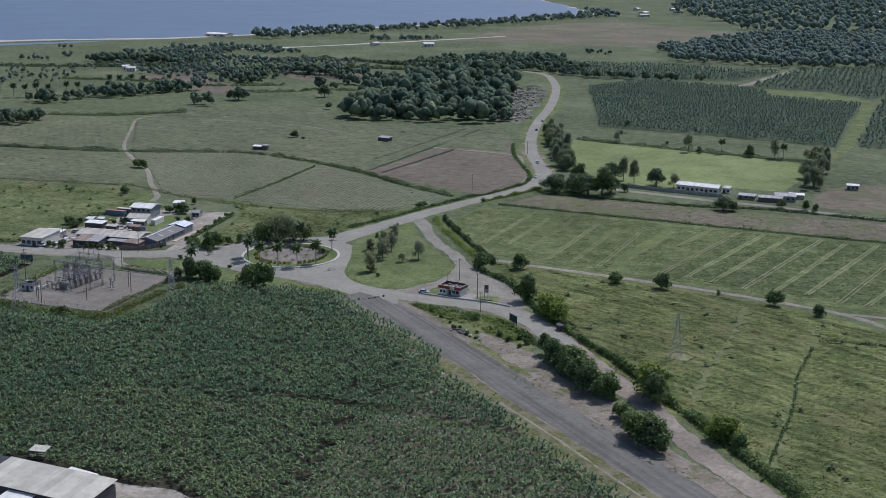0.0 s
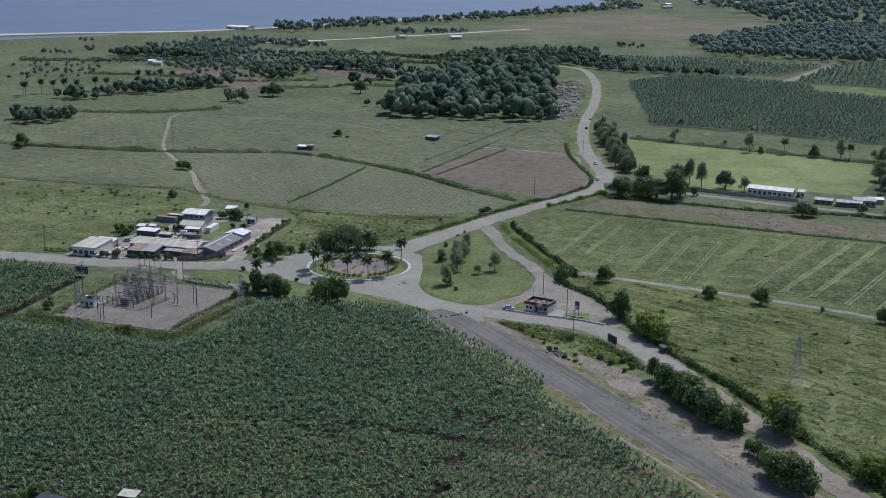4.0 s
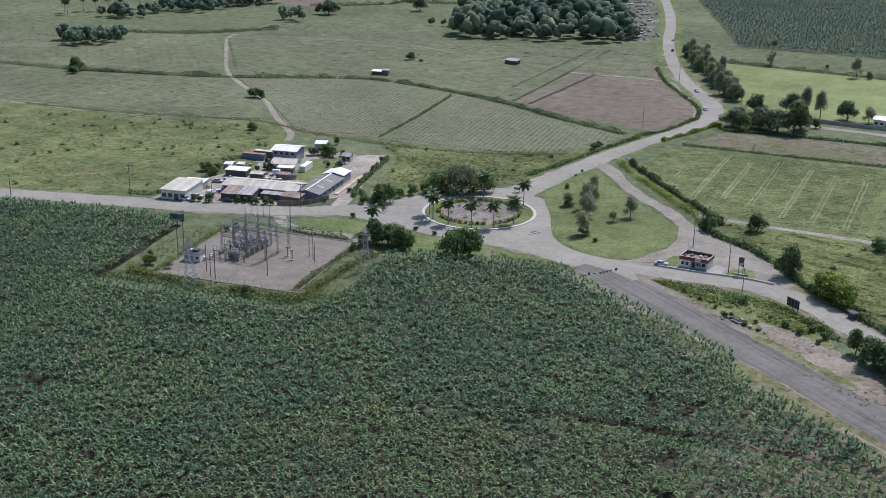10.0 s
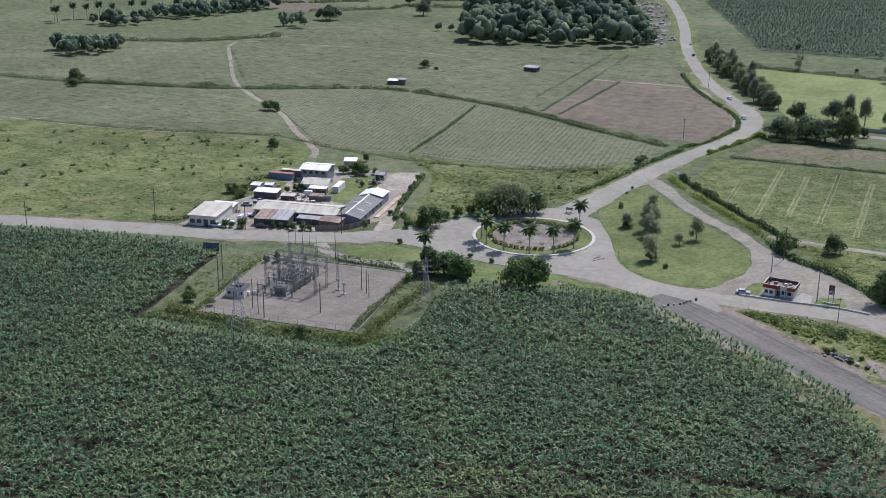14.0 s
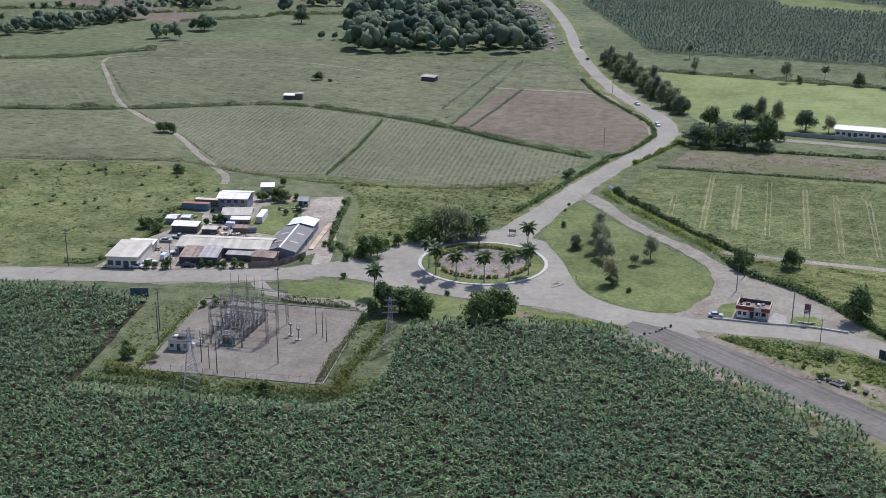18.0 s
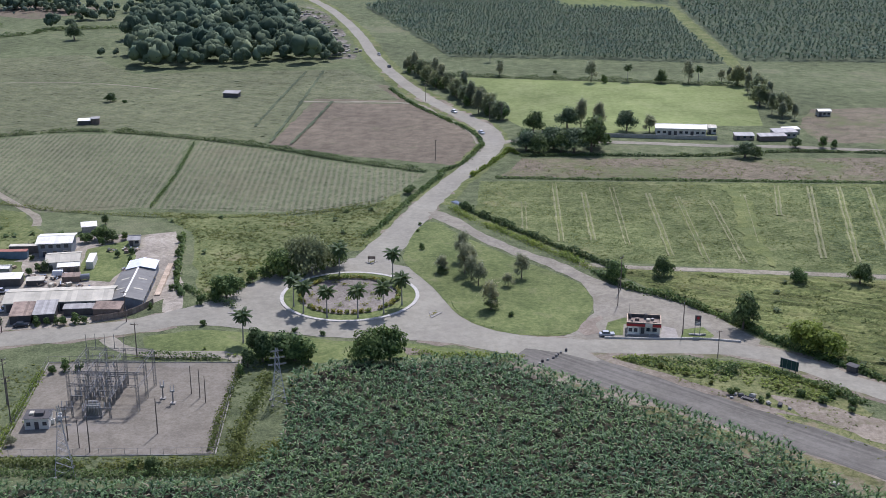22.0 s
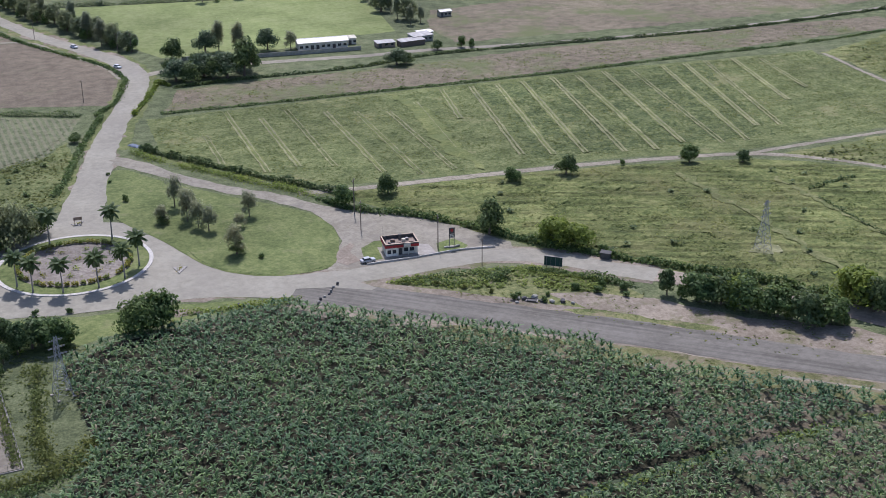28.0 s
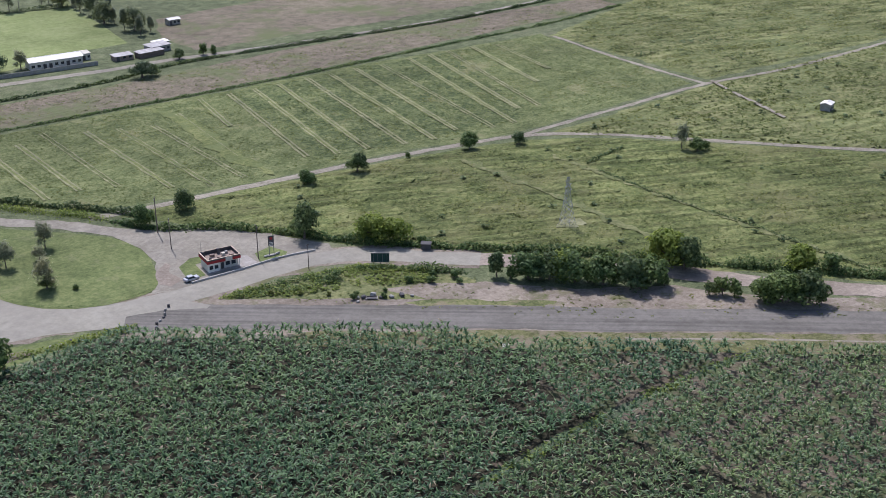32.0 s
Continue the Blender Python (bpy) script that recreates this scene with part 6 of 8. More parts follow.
def building(name, label, x, y, turn, w, d, h, rise, roof, wall, over=0.4, front=(), back=(), ridge="x", category="building", z=0.0, sheet=1.6, storeys=1):
    """A house with walls, a roof of single sheets (gable along x, or a single slope to the front if ridge is 'mono', or flat), doors and windows."""
    t = thing(name, label, category, (x, y, z), turn)
    bm = bmesh.new()
    add_box(bm, -w / 2, w / 2, -d / 2, d / 2, -0.1, h)
    if rise and ridge == "x":
        for s in (-1, 1):
            a = [bm.verts.new((s * (w / 2 - 0.01), q, zz)) for q, zz in ((-d / 2, h), (d / 2, h), (0, h + rise))]
            bm.faces.new(a if s > 0 else a[::-1])
    part("wall", bm, M[wall], t)
    n = max(2, round((w + 2 * over) / sheet))
    sw = (w + 2 * over) / n
    slopes = [(-1, rise), (1, rise)] if ridge == "x" and rise else [(0, rise)]
    for side, rr in slopes:
        run = d / 2 + over if side else d + 2 * over
        k = rr / (d / 2) if side else (rr / d if rr else 0)
        bm = bmesh.new()
        drop = k * (run if side else 0)
        if side:
            pts = [(-sw / 2 + 0.01, side * run, h + rr - k * run), (sw / 2 - 0.01, side * run, h + rr - k * run), (sw / 2 - 0.01, 0, h + rr), (-sw / 2 + 0.01, 0, h + rr)]
        else:
            pts = [(-sw / 2 + 0.01, -run / 2, h - k * over), (sw / 2 - 0.01, -run / 2, h - k * over), (sw / 2 - 0.01, run / 2, h + rr + k * over), (-sw / 2 + 0.01, run / 2, h + rr + k * over)]
        lo = [bm.verts.new((a, b, c + 0.05)) for a, b, c in pts]
        hi = [bm.verts.new((a, b, c + 0.13)) for a, b, c in pts]
        bm.faces.new(hi if side <= 0 else hi[::-1])
        bm.faces.new(lo[::-1] if side <= 0 else lo)
        for i in range(4):
            j = (i + 1) % 4
            q = (lo[i], lo[j], hi[j], hi[i])
            bm.faces.new(q if side <= 0 else q[::-1])
        me = bpy.data.meshes.new("roof_sheet")
        bm.to_mesh(me)
        bm.free()
        me.materials.append(M[roof])
        for i in range(n):
            part("roof_sheet", me, M[roof], t).location = (-w / 2 - over + (i + 0.5) * sw, 0, 0.004 * (i % 2))
    if rise and ridge == "x":
        part("ridge_cap", box(-w / 2 - over, w / 2 + over, -0.22, 0.22, h + rise + 0.1, h + rise + 0.19), M[roof], t)
    for row, sgn in ((front, -1), (back, 1)):
        for kind_of, at, wide, low, high in row:
            yy = sgn * (d / 2 + 0.03)
            bm = box(at - wide / 2, at + wide / 2, yy - 0.04, yy + 0.04, low, high)
            if kind_of == "window":
                win = part("window", bm, M["glass"], t, "dark window pane")
                part("window_frame", box(at - wide / 2 - 0.08, at + wide / 2 + 0.08, yy - 0.06, yy + 0.06, high, high + 0.1), M["wall_white"], win)
            else:
                part("door", bm, M["wall_dark"], t, "dark door opening")
    return t


def openings(w, n, low=1.0, high=2.1, wide=1.3, doors=(0,)):
    return [("door" if i in doors else "window", -w / 2 + (i + 0.5) * w / n, wide, 0.0 if i in doors else low, high) for i in range(n)]


building("office_building", "low white office building with a pale flat roof", -116, -30, 10, 10.5, 16, 4.0, 0.35, "roof_pale", "wall_white", 0.5, openings(10.5, 4, 1.0, 2.6, 1.8, (2,)), (), "mono", sheet=2.2)
building("workshop_shed", "low annex with pale roof sheets", -117, -19.5, 10, 9, 5, 3.0, 0.3, "roof_white", "wall_grey", 0.3, (), (), "mono")
building("workshop_hall", "long workshop hall with a weathered pale sheet roof", -88.5, -12, 9, 32, 12, 3.2, 1.3, "roof_pale", "wall_grey", 0.5, openings(32, 10, 0.0, 2.6, 1.8, (0, 2, 4, 5, 7, 9)))
building("warehouse", "large warehouse with a blue-grey gable roof", -69.2, -2, 97, 26, 10.6, 2.8, 1.35, "roof_blue", "wall_blue", 0.5, openings(26, 6, 1.2, 2.6, 1.4, (3,)), openings(26, 6, 1.2, 2.6, 1.4, ()))
building("warehouse_annex", "warehouse annex with a bright white gable roof", -70.8, 15.5, 97, 8, 9.0, 3.6, 1.0, "roof_sky", "wall_blue", 0.4)
building("house", "two-storey house with white roof and blue walls", -107.2, 36.7, 10, 11, 10, 5.2, 0.9, "roof_white", "wall_blue", 0.8, openings(10.5, 4, 3.3, 4.6, 1.4, ()) + openings(10.5, 3, 0.0, 2.2, 1.2, (1,)))
building("house", "single-storey house with a weathered grey roof", -100, 23, 14, 10.5, 9.5, 3.2, 1.2, "roof_pale", "wall_white", 0.5, openings(10.5, 4))
building("shed", "lean-to shed with a white sheet roof", -96.3, 17, 14, 6.8, 3.4, 2.5, 0.4, "roof_white", "wall_brown", 0.3, openings(6.8, 3, 0.9, 1.9, 1.2, (1,)), (), "mono")
building("shipping_container", "blue shipping container with a rusty red roof", -120.8, 30.2, 6, 10.6, 2.6, 2.6, 0.0, "container_red", "container_blue", 0.02, (), (), "mono", "container", sheet=3)
building("shipping_container", "brown shipping container behind a blue one", -118.5, 36.2, 6, 10.6, 2.6, 2.6, 0.0, "roof_pale", "wall_brown", 0.02, (), (), "mono", "container", sheet=3)
building("shed", "low open shed with a white sheet roof", -112.2, 4.2, 9, 9.4, 4.6, 2.7, 0.4, "roof_white", "wall_dark", 0.3, (), (), "mono")
building("greenhouse", "small pale greenhouse with sheet roof", -122, 13, 8, 4, 5, 2.1, 0.5, "roof_white", "wall_grey", 0.15, category="shed", sheet=0.9)
building("greenhouse", "small pale greenhouse with sheet roof", -117.2, 15, 8, 3.5, 3.8, 2.1, 0.5, "roof_white", "wall_grey", 0.15, category="shed", sheet=0.9)
building("shed", "street-side shed with a rusty brown sheet roof", -96, -24, 12, 6, 10, 2.7, 0.6, "roof_rust", "wall_dark", 0.3, (), (), "mono", sheet=0.8)
building("shed", "street-side shed with a grey sheet roof", -89.4, -22.6, 12, 6, 10, 2.8, 0.6, "roof_grey", "wall_dark", 0.3, (), (), "mono", sheet=0.8)
building("shed", "small shed with a rusty pale roof", -71.2, -19.5, 3, 8, 5.2, 2.7, 0.4, "roof_rust", "wall_brown", 0.3, (), (), "mono", sheet=0.9)
building("hut", "small square hut with a grey gable roof", -83, 47, 10, 3.8, 4.2, 2.4, 0.9, "roof_grey", "wall_grey", 0.4, openings(3.8, 2))
building("hut", "small hut with a white roof behind trees", -104, 60.5, 20, 5.2, 4.2, 2.6, 0.5, "roof_white", "wall_grey", 0.3, (), (), "mono")
building("trailer", "long white trailer beside a path", -91.2, 24.8, 100, 9.5, 2.4, 2.5, 0.0, "roof_white", "wall_white", 0.02, (), (), "mono", "trailer", sheet=2.5)
building("shed", "low pale shelter among scrap", -103, 4.8, 12, 5.5, 3, 1.8, 0.3, "roof_pale", "wall_dark", 0.2, (), (), "mono", sheet=0.8)
building("shed", "low rusty shelter in a workshop yard", -92.5, 8.5, 12, 5.5, 3, 2.0, 0.3, "roof_rust", "wall_brown", 0.2, (), (), "mono", sheet=0.8)
building("shed", "dark open shelter under a workshop eave", -80.2, -19.6, 9, 9, 3.2, 2.3, 0.3, "roof_grey", "wall_dark", 0.2, (), (), "mono", sheet=0.9)

for q in (-5, 4):
    for side in (-1, 1):
        sky_light = thing("skylight", "pale translucent roof light on a warehouse roof", "skylight", (-69.2 - q * 0.122, -2 + q * 0.9925, 0), 97, "roof lights of the warehouse")
        bm = box(-0.4, 0.4, 0, 2.8, 0, 0.05)
        part("pane", bm, M["roof_pale"], sky_light).matrix_basis = pose(0, 1.4 if side > 0 else -4.2, 4.15 - 0.2547 * (1.4 if side > 0 else 4.2) + 0.16, -14.3 * side, 0, 0)
sheet = thing("tarpaulin", "faded blue tarpaulin lying in roadside weeds", "tarpaulin", (29.5, 105, 0.0), -50)
bm = bmesh.new()
bmesh.ops.create_grid(bm, x_segments=14, y_segments=8, size=1.0)
for v in bm.verts:
    edge = max(abs(v.co.x), abs(v.co.y)) ** 3
    wave = noise.noise_vector(v.co * 3.1)
    v.co = (v.co.x * 2.6 + 0.3 * wave.x, v.co.y * 1.3 + 0.25 * wave.y, 0.12 + (1 - edge) * (0.45 + 0.3 * wave.z))
bmesh.ops.solidify(bm, geom=bm.faces[:], thickness=0.02)
part("sheet", bm, plain("tarp_blue", (0.19, 0.225, 0.28), 0.7, 0.2, 0.2, 0.8), sheet)
cap = thing("ridge_flashing", "white ridge flashing along a grey roof", "roof trim", (-69.2, -2, 0), 97)
part("strip", box(-13.5, 13.5, -0.3, 0.3, 4.34, 4.4), M["roof_white"], cap)


tank = thing("water_tank", "pale blue round water tank lying on cradles", "tank", (-88.5, 9.5, 0), 20)
part("barrel", tube((-1.6, 0, 1.3), (1.6, 0, 1.3), 0.95, 0.95, 14), M["wall_blue"], tank)
for q in (-1, 1):
    part("cradle", box(q - 0.15, q + 0.15, -0.8, 0.8, 0, 0.7), M["concrete"], tank)

stack = thing("timber_stack", "long row of pale sawn boards on the ground", "timber", (-62.7, 11.3, 0.0), 96.8)
board = box(-1.45, 1.45, -0.9, 0.9, 0.0, 0.5, 0.02)
bme = bpy.data.meshes.new("board")
board.to_mesh(bme)
board.free()
bme.materials.append(M["timber"])
for n in range(10):
    part("board", bme, M["timber"], stack).location = (-13.5 + n * 3.0, (n % 3 - 1) * 0.06, 0.03)

wall_run = [(-74.5, -26), (-70, -24), (-65.8, -21.8), (-62.4, -16.5), (-60, -10.6)]
fence = thing("fence", "brown weathered panel fence round a yard corner", "fence")
for (x0, y0), (x1, y1) in zip(wall_run, wall_run[1:]):
    ln, ang = math.hypot(x1 - x0, y1 - y0), math.degrees(math.atan2(y1 - y0, x1 - x0))
    k = max(1, round(ln / 1.5))
    for i in range(k):
        p = part("panel", box(-ln / k / 2 + 0.03, ln / k / 2 - 0.03, -0.05, 0.05, 0, 1.9 + 0.08 * (i % 2)), M["wall_brown"], fence)
        p.matrix_basis = pose(x0 + (x1 - x0) * (i + 0.5) / k, y0 + (y1 - y0) * (i + 0.5) / k, 0, 0, 0, ang)


def wire_fence(name, label, pts, high, apart, kerb=0.0):
    t = thing(name, label, "fence")
    me = bpy.data.meshes.new("post")
    bm = box(-0.035, 0.035, -0.035, 0.035, 0, high)
    bm.to_mesh(me)
    bm.free()
    me.materials.append(M["steel"])
    for (x0, y0), (x1, y1) in zip(pts, pts[1:]):
        ln, ang = math.hypot(x1 - x0, y1 - y0), math.degrees(math.atan2(y1 - y0, x1 - x0))
        k = max(1, round(ln / apart))
        for i in range(k):
            part("post", me, M["steel"], t).matrix_basis = pose(x0 + (x1 - x0) * i / k, y0 + (y1 - y0) * i / k, 0, 0, 0, ang)
        for zz in (high - 0.06, 0.3):
            part("rail", box(0, ln, -0.018, 0.018, zz - 0.018, zz + 0.018), M["steel"], t).matrix_basis = pose(x0, y0, 0, 0, 0, ang)
        if kerb:
            part("plinth", box(-0.1, ln + 0.1, -0.14, 0.14, 0, kerb), M["concrete"], t, "low concrete plinth").matrix_basis = pose(x0, y0, 0, 0, 0, ang)
    return t


wire_fence("yard_fence", "grey wire fence on a low concrete plinth", [(-76.5, -56), (-24, -53), (-18.5, -105.5), (-69.5, -109.5), (-76.5, -56)], 2.0, 3.0, 0.22)
wire_fence("compound_fence", "thin wire fence round a workshop compound", [(-124, -6), (-129, 24), (-118, 46), (-100, 54)], 1.8, 4.0)

# ---- substation ----
def lattice(bm, a, b, half, bays, thick=0.05):
    """Four rails and zigzag bracing between two points."""
    a, b = Vector(a), Vector(b)
    d = (b - a).normalized()
    u = d.orthogonal().normalized() if abs(d.z) < 0.9 else Vector((1, 0, 0))
    v = d.cross(u)
    cs = [(u + v) * half, (u - v) * half, (-u - v) * half, (-u + v) * half]
    for c in cs:
        add_tube(bm, a + c, b + c, thick, thick, 4, False)
    for i in range(bays):
        p, q = a.lerp(b, i / bays), a.lerp(b, (i + 1) / bays)
        for j in range(4):
            c0, c1 = cs[j], cs[(j + 1) % 4]
            add_tube(bm, p + (c0 if i % 2 else c1), q + (c1 if i % 2 else c0), thick * 0.7, thick * 0.7, 3, False)
    return bm


def insulator(bm, x, y, z0, z1, r=0.14):
    n = max(2, int((z1 - z0) / 0.22))
    rings = []
    for i in range(2 * n + 1):
        rr, zz = (r if i % 2 else r * 0.5), z0 + (z1 - z0) * i / (2 * n)
        rings.append([bm.verts.new((x + rr * math.cos(k * math.pi / 3), y + rr * math.sin(k * math.pi / 3), zz)) for k in range(6)])
    for a, b in zip(rings, rings[1:]):
        for k in range(6):
            bm.faces.new((a[k], a[(k + 1) % 6], b[(k + 1) % 6], b[k]))
    bm.faces.new(rings[-1])
    return bm


gantry = thing("switchyard_gantry", "grey lattice steel gantry of a substation", "steel gantry")
GX, GY = (-60.5, -55.5, -50.5, -43.0), (-84.0, -76.5, -69.0)
for gx in GX:
    for gy in GY:
        part("column", lattice(bmesh.new(), (gx, gy, 0), (gx, gy, 10.6), 0.3, 9, 0.045), M["steel"], gantry)
for gy in GY:
    for zz in (10.3, 6.9):
        if zz > 8 or gy < -70:
            part("beam", lattice(bmesh.new(), (GX[0], gy, zz), (GX[-1], gy, zz), 0.27, 18, 0.038), M["steel"], gantry)
for gx in GX:
    for zz in (10.3, 6.0):
        part("beam", lattice(bmesh.new(), (gx, GY[0], zz), (gx, GY[-1], zz), 0.27, 14, 0.038), M["steel"], gantry)
for gx, gy in ((-60.5, -69), (-55.5, -69), (-58, -69), (-53, -69), (-50.5, -69)):
    part("mast", tube((gx, gy, 10.4), (gx, gy, 14.6), 0.1, 0.05, 6), M["steel"], gantry)
for n in range(18):
    gx, gy = -60 + (n % 6) * 1.8, -82 + (n // 6) * 5.4
    part("insulator_string", insulator(bmesh.new(), gx, gy, 8.7, 10.0, 0.14), M["insulator"], gantry, "pale porcelain insulator")
for n in range(5):
    gy = -83 + n * 3.4
    part("busbar", tube((-60.5, gy, 8.6), (-43, gy, 8.6), 0.06, 0.06, 5), M["steel"], gantry)
    part("busbar", tube((-60 + n * 2.2, -84, 5.4), (-60 + n * 2.2, -69, 5.4), 0.06, 0.06, 5), M["steel"], gantry)


def switch_stand(x, y, label="steel stand with three tall pale insulators"):
    t = thing("switch_stand", label, "switchgear", (x, y, 0.1))
    for q in (-1.2, 1.2):
        part("leg", lattice(bmesh.new(), (q, 0, 0), (q, 0, 2.6), 0.18, 4, 0.05), M["steel"], t)
    part("crossbeam", box(-1.7, 1.7, -0.12, 0.12, 2.6, 2.85), M["steel"], t)
    for q in (-1.3, 0, 1.3):
        part("insulator", insulator(bmesh.new(), q, 0, 2.85, 4.4), M["insulator"], t, "pale ribbed insulator")
    part("contact_arm", tube((-1.5, 0, 4.45), (1.5, 0, 4.45), 0.05, 0.05, 5), M["steel"], t)
    return t


STAND = {"switch": switch_stand(0, 0)}
STAND_USED = {}
for n, (sx, sy) in enumerate([(-59.5 + (n % 4) * 3.0, -82 + (n // 4) * 3.1) for n in range(20)] + [(-59.6, -88.5), (-55, -89), (-50, -88.5)]):
    tagged(place(STAND, STAND_USED, "switch", pose(sx, sy, 0.1, 0, 0, 90 * (n % 2))), "", "", "switch stands in the yard")
for bx, by in ((-38.8, -76.7), (-35.5, -79.2)):
    t = thing("breaker", "slender circuit breaker post with pale bushings", "switchgear", (bx, by, 0.1))
    part("plinth", box(-0.7, 0.7, -0.7, 0.7, 0, 0.3), M["concrete"], t)
    part("post", tube((0, 0, 0.3), (0, 0, 3.2), 0.2, 0.16, 8), M["steel"], t)
    part("tank", box(-0.6, 0.6, -0.3, 0.3, 3.2, 3.7, 0.05), M["wall_grey"], t)
    for q in (-0.45, 0.45):
        part("bushing", insulator(bmesh.new(), q, 0, 3.7, 5.1), M["insulator"], t)
for tx, ty, turn in ((-53.5, -86.8, 5),):
    t = thing("transformer", "grey power transformer with cooling fins and bushings", "transformer", (tx, ty, 0.1), turn)
    part("plinth", box(-2.4, 2.4, -1.7, 1.7, 0, 0.35), M["concrete"], t)
    part("tank", box(-1.6, 1.6, -0.9, 0.9, 0.35, 2.9, 0.06), M["wall_grey"], t)
    for q in range(8):
        part("fin", box(-1.4 + q * 0.38, -1.3 + q * 0.38, -1.5, -0.9, 0.6, 2.6), M["wall_grey"], t)
        part("fin", box(-1.4 + q * 0.38, -1.3 + q * 0.38, 0.9, 1.5, 0.6, 2.6), M["wall_grey"], t)
    part("conservator", tube((-1.2, 0.3, 3.5), (1.2, 0.3, 3.5), 0.35, 0.35, 10), M["wall_grey"], t)
    for q in (-1, 0, 1):
        part("bushing", insulator(bmesh.new(), q, -0.4, 2.9, 4.3), M["insulator"], t)
hut = building("control_hut", "small pale control hut with a dark flat roof", -65.3, -92.9, 8, 5.8, 4.8, 3.0, 0.0, "wall_dark", "wall_white", 0.3, openings(5.8, 3, 1.1, 2.1, 1.0, (1,)), (), "mono", "hut")
part("roof_unit", box(-0.6, 1.6, -1.2, 0.8, 3.13, 3.9, 0.05), M["wall_dark"], hut, "dark rooftop unit")
part("roof_unit", box(-2.0, -0.9, -0.6, 0.9, 3.13, 3.6, 0.05), M["roof_pale"], hut, "pale rooftop unit")
for bx, by in ((-61.5, -88.5), (-61, -90.2), (-62.2, -92)):
    c = thing("switch_cabinet", "small white equipment cabinet on a plinth", "cabinet", (bx, by, 0.1), 8)
    part("body", box(-0.5, 0.5, -0.35, 0.35, 0.1, 1.2, 0.03), M["roof_white"], c)
    part("plinth", box(-0.6, 0.6, -0.45, 0.45, 0, 0.1), M["concrete"], c)


def make_pole(high, arms, label):
    t = thing("utility_pole", label, "utility pole")
    part("shaft", tube((0, 0, -0.3), (0, 0, high), 0.17, 0.11, 8), M["wood_pole"], t)
    for i in range(arms):
        zz = high - 0.5 - i * 1.1
        part("crossarm", box(-1.1, 1.1, -0.06, 0.06, zz - 0.07, zz + 0.07), M["wood_pole"], t)
        for q in (-1.0, 0.0, 1.0):
            part("insulator", insulator(bmesh.new(), q, 0, zz + 0.07, zz + 0.4, 0.07), M["insulator"], t)
    return t


POLE = {"bare": make_pole(9.5, 0, "bare dark wooden pole in a gravel yard"), "line": make_pole(10.5, 1, "wooden power pole with a crossarm"), "tall": make_pole(13.0, 2, "tall wooden power pole with two crossarms")}
POLE_USED = {}
for key, px, py, s, turn in (("bare", -34.9, -95.8, 1.0, 0), ("bare", -27.3, -78.3, 0.8, 0), ("bare", -29.4, -75.7, 0.85, 0), ("bare", -32.2, -73.5, 0.85, 0), ("bare", -55.3, -100.8, 1.0, 0), ("bare", -51.4, -104.1, 0.8, 0), ("bare", -48.2, -106.1, 1.0, 0), ("tall", -77.5, -82.5, 1.0, 60), ("tall", -72.5, -92.7, 1.0, 60), ("line", -53.2, -51, 1.0, 10),
                             ("line", 108.7, -41.5, 0.75, 20), ("line", 101, -26, 1.0, 80), ("tall", -133, -41, 1.0, 15), ("line", -123, -37, 0.4, 0), ("line", -64, -25.5, 0.95, 20), ("line", -98, -35.5, 0.95, 15), ("line", 86, 10, 1.1, 60), ("line", 84, -4, 0.9, 60), ("line", 17, 172, 0.9, 30), ("line", 40, 255, 0.9, 30), ("line", -170, -67, 1.0, 15), ("line", -215, -84, 1.0, 15), ("line", 46, 252, 0.9, 30), ("line", 4, 300, 0.9, 30)):
    place(POLE, POLE_USED, key, pose(px, py, 0, 0, 0, turn) @ Matrix.Scale(s, 4))


def make_pylon(high, foot):
    t = thing("pylon", "pale lattice steel transmission tower", "pylon")
    lv = [(0, foot), (high * 0.35, foot * 0.62), (high * 0.62, foot * 0.34), (high, foot * 0.14)]
    for (z0, r0), (z1, r1) in zip(lv, lv[1:]):
        bm = bmesh.new()
        for k in range(4):
            s0, s1 = [(1, 1), (1, -1), (-1, -1), (-1, 1)][k], [(1, 1), (1, -1), (-1, -1), (-1, 1)][(k + 1) % 4]
            add_tube(bm, (s0[0] * r0, s0[1] * r0, z0), (s0[0] * r1, s0[1] * r1, z1), 0.07, 0.055, 4, False)
            m = 3
            for i in range(m):
                za, zb = z0 + (z1 - z0) * i / m, z0 + (z1 - z0) * (i + 1) / m
                ra, rb = r0 + (r1 - r0) * i / m, r0 + (r1 - r0) * (i + 1) / m
                add_tube(bm, (s0[0] * ra, s0[1] * ra, za), (s1[0] * rb, s1[1] * rb, zb), 0.05, 0.05, 3, False)
                add_tube(bm, (s1[0] * ra, s1[1] * ra, za), (s0[0] * rb, s0[1] * rb, zb), 0.05, 0.05, 3, False)
        part("tower_stage", bm, M["steel_pale"], t)
    for i in range(3):
        zz = high * (0.7 + 0.12 * i)
        part("crossarm", lattice(bmesh.new(), (-2.6 + 0.4 * i, 0, zz), (2.6 - 0.4 * i, 0, zz), 0.14, 7, 0.025), M["steel_pale"], t)
    for k in ((foot, foot), (foot, -foot), (-foot, foot), (-foot, -foot)):
        part("footing", box(k[0] - 0.35, k[0] + 0.35, k[1] - 0.35, k[1] + 0.35, 0, 0.35), M["concrete"], t)
    return t


PYLON = {"lattice": make_pylon(17.0, 2.1)}
PYLON_USED = {}
for px, py, s in ((-50.7, -116, 1.0), (-8.6, -77, 0.9), (189, -60.7, 0.92)):
    place(PYLON, PYLON_USED, "lattice", pose(px, py, 0, 0, 0, 20) @ Matrix.Scale(s, 4))

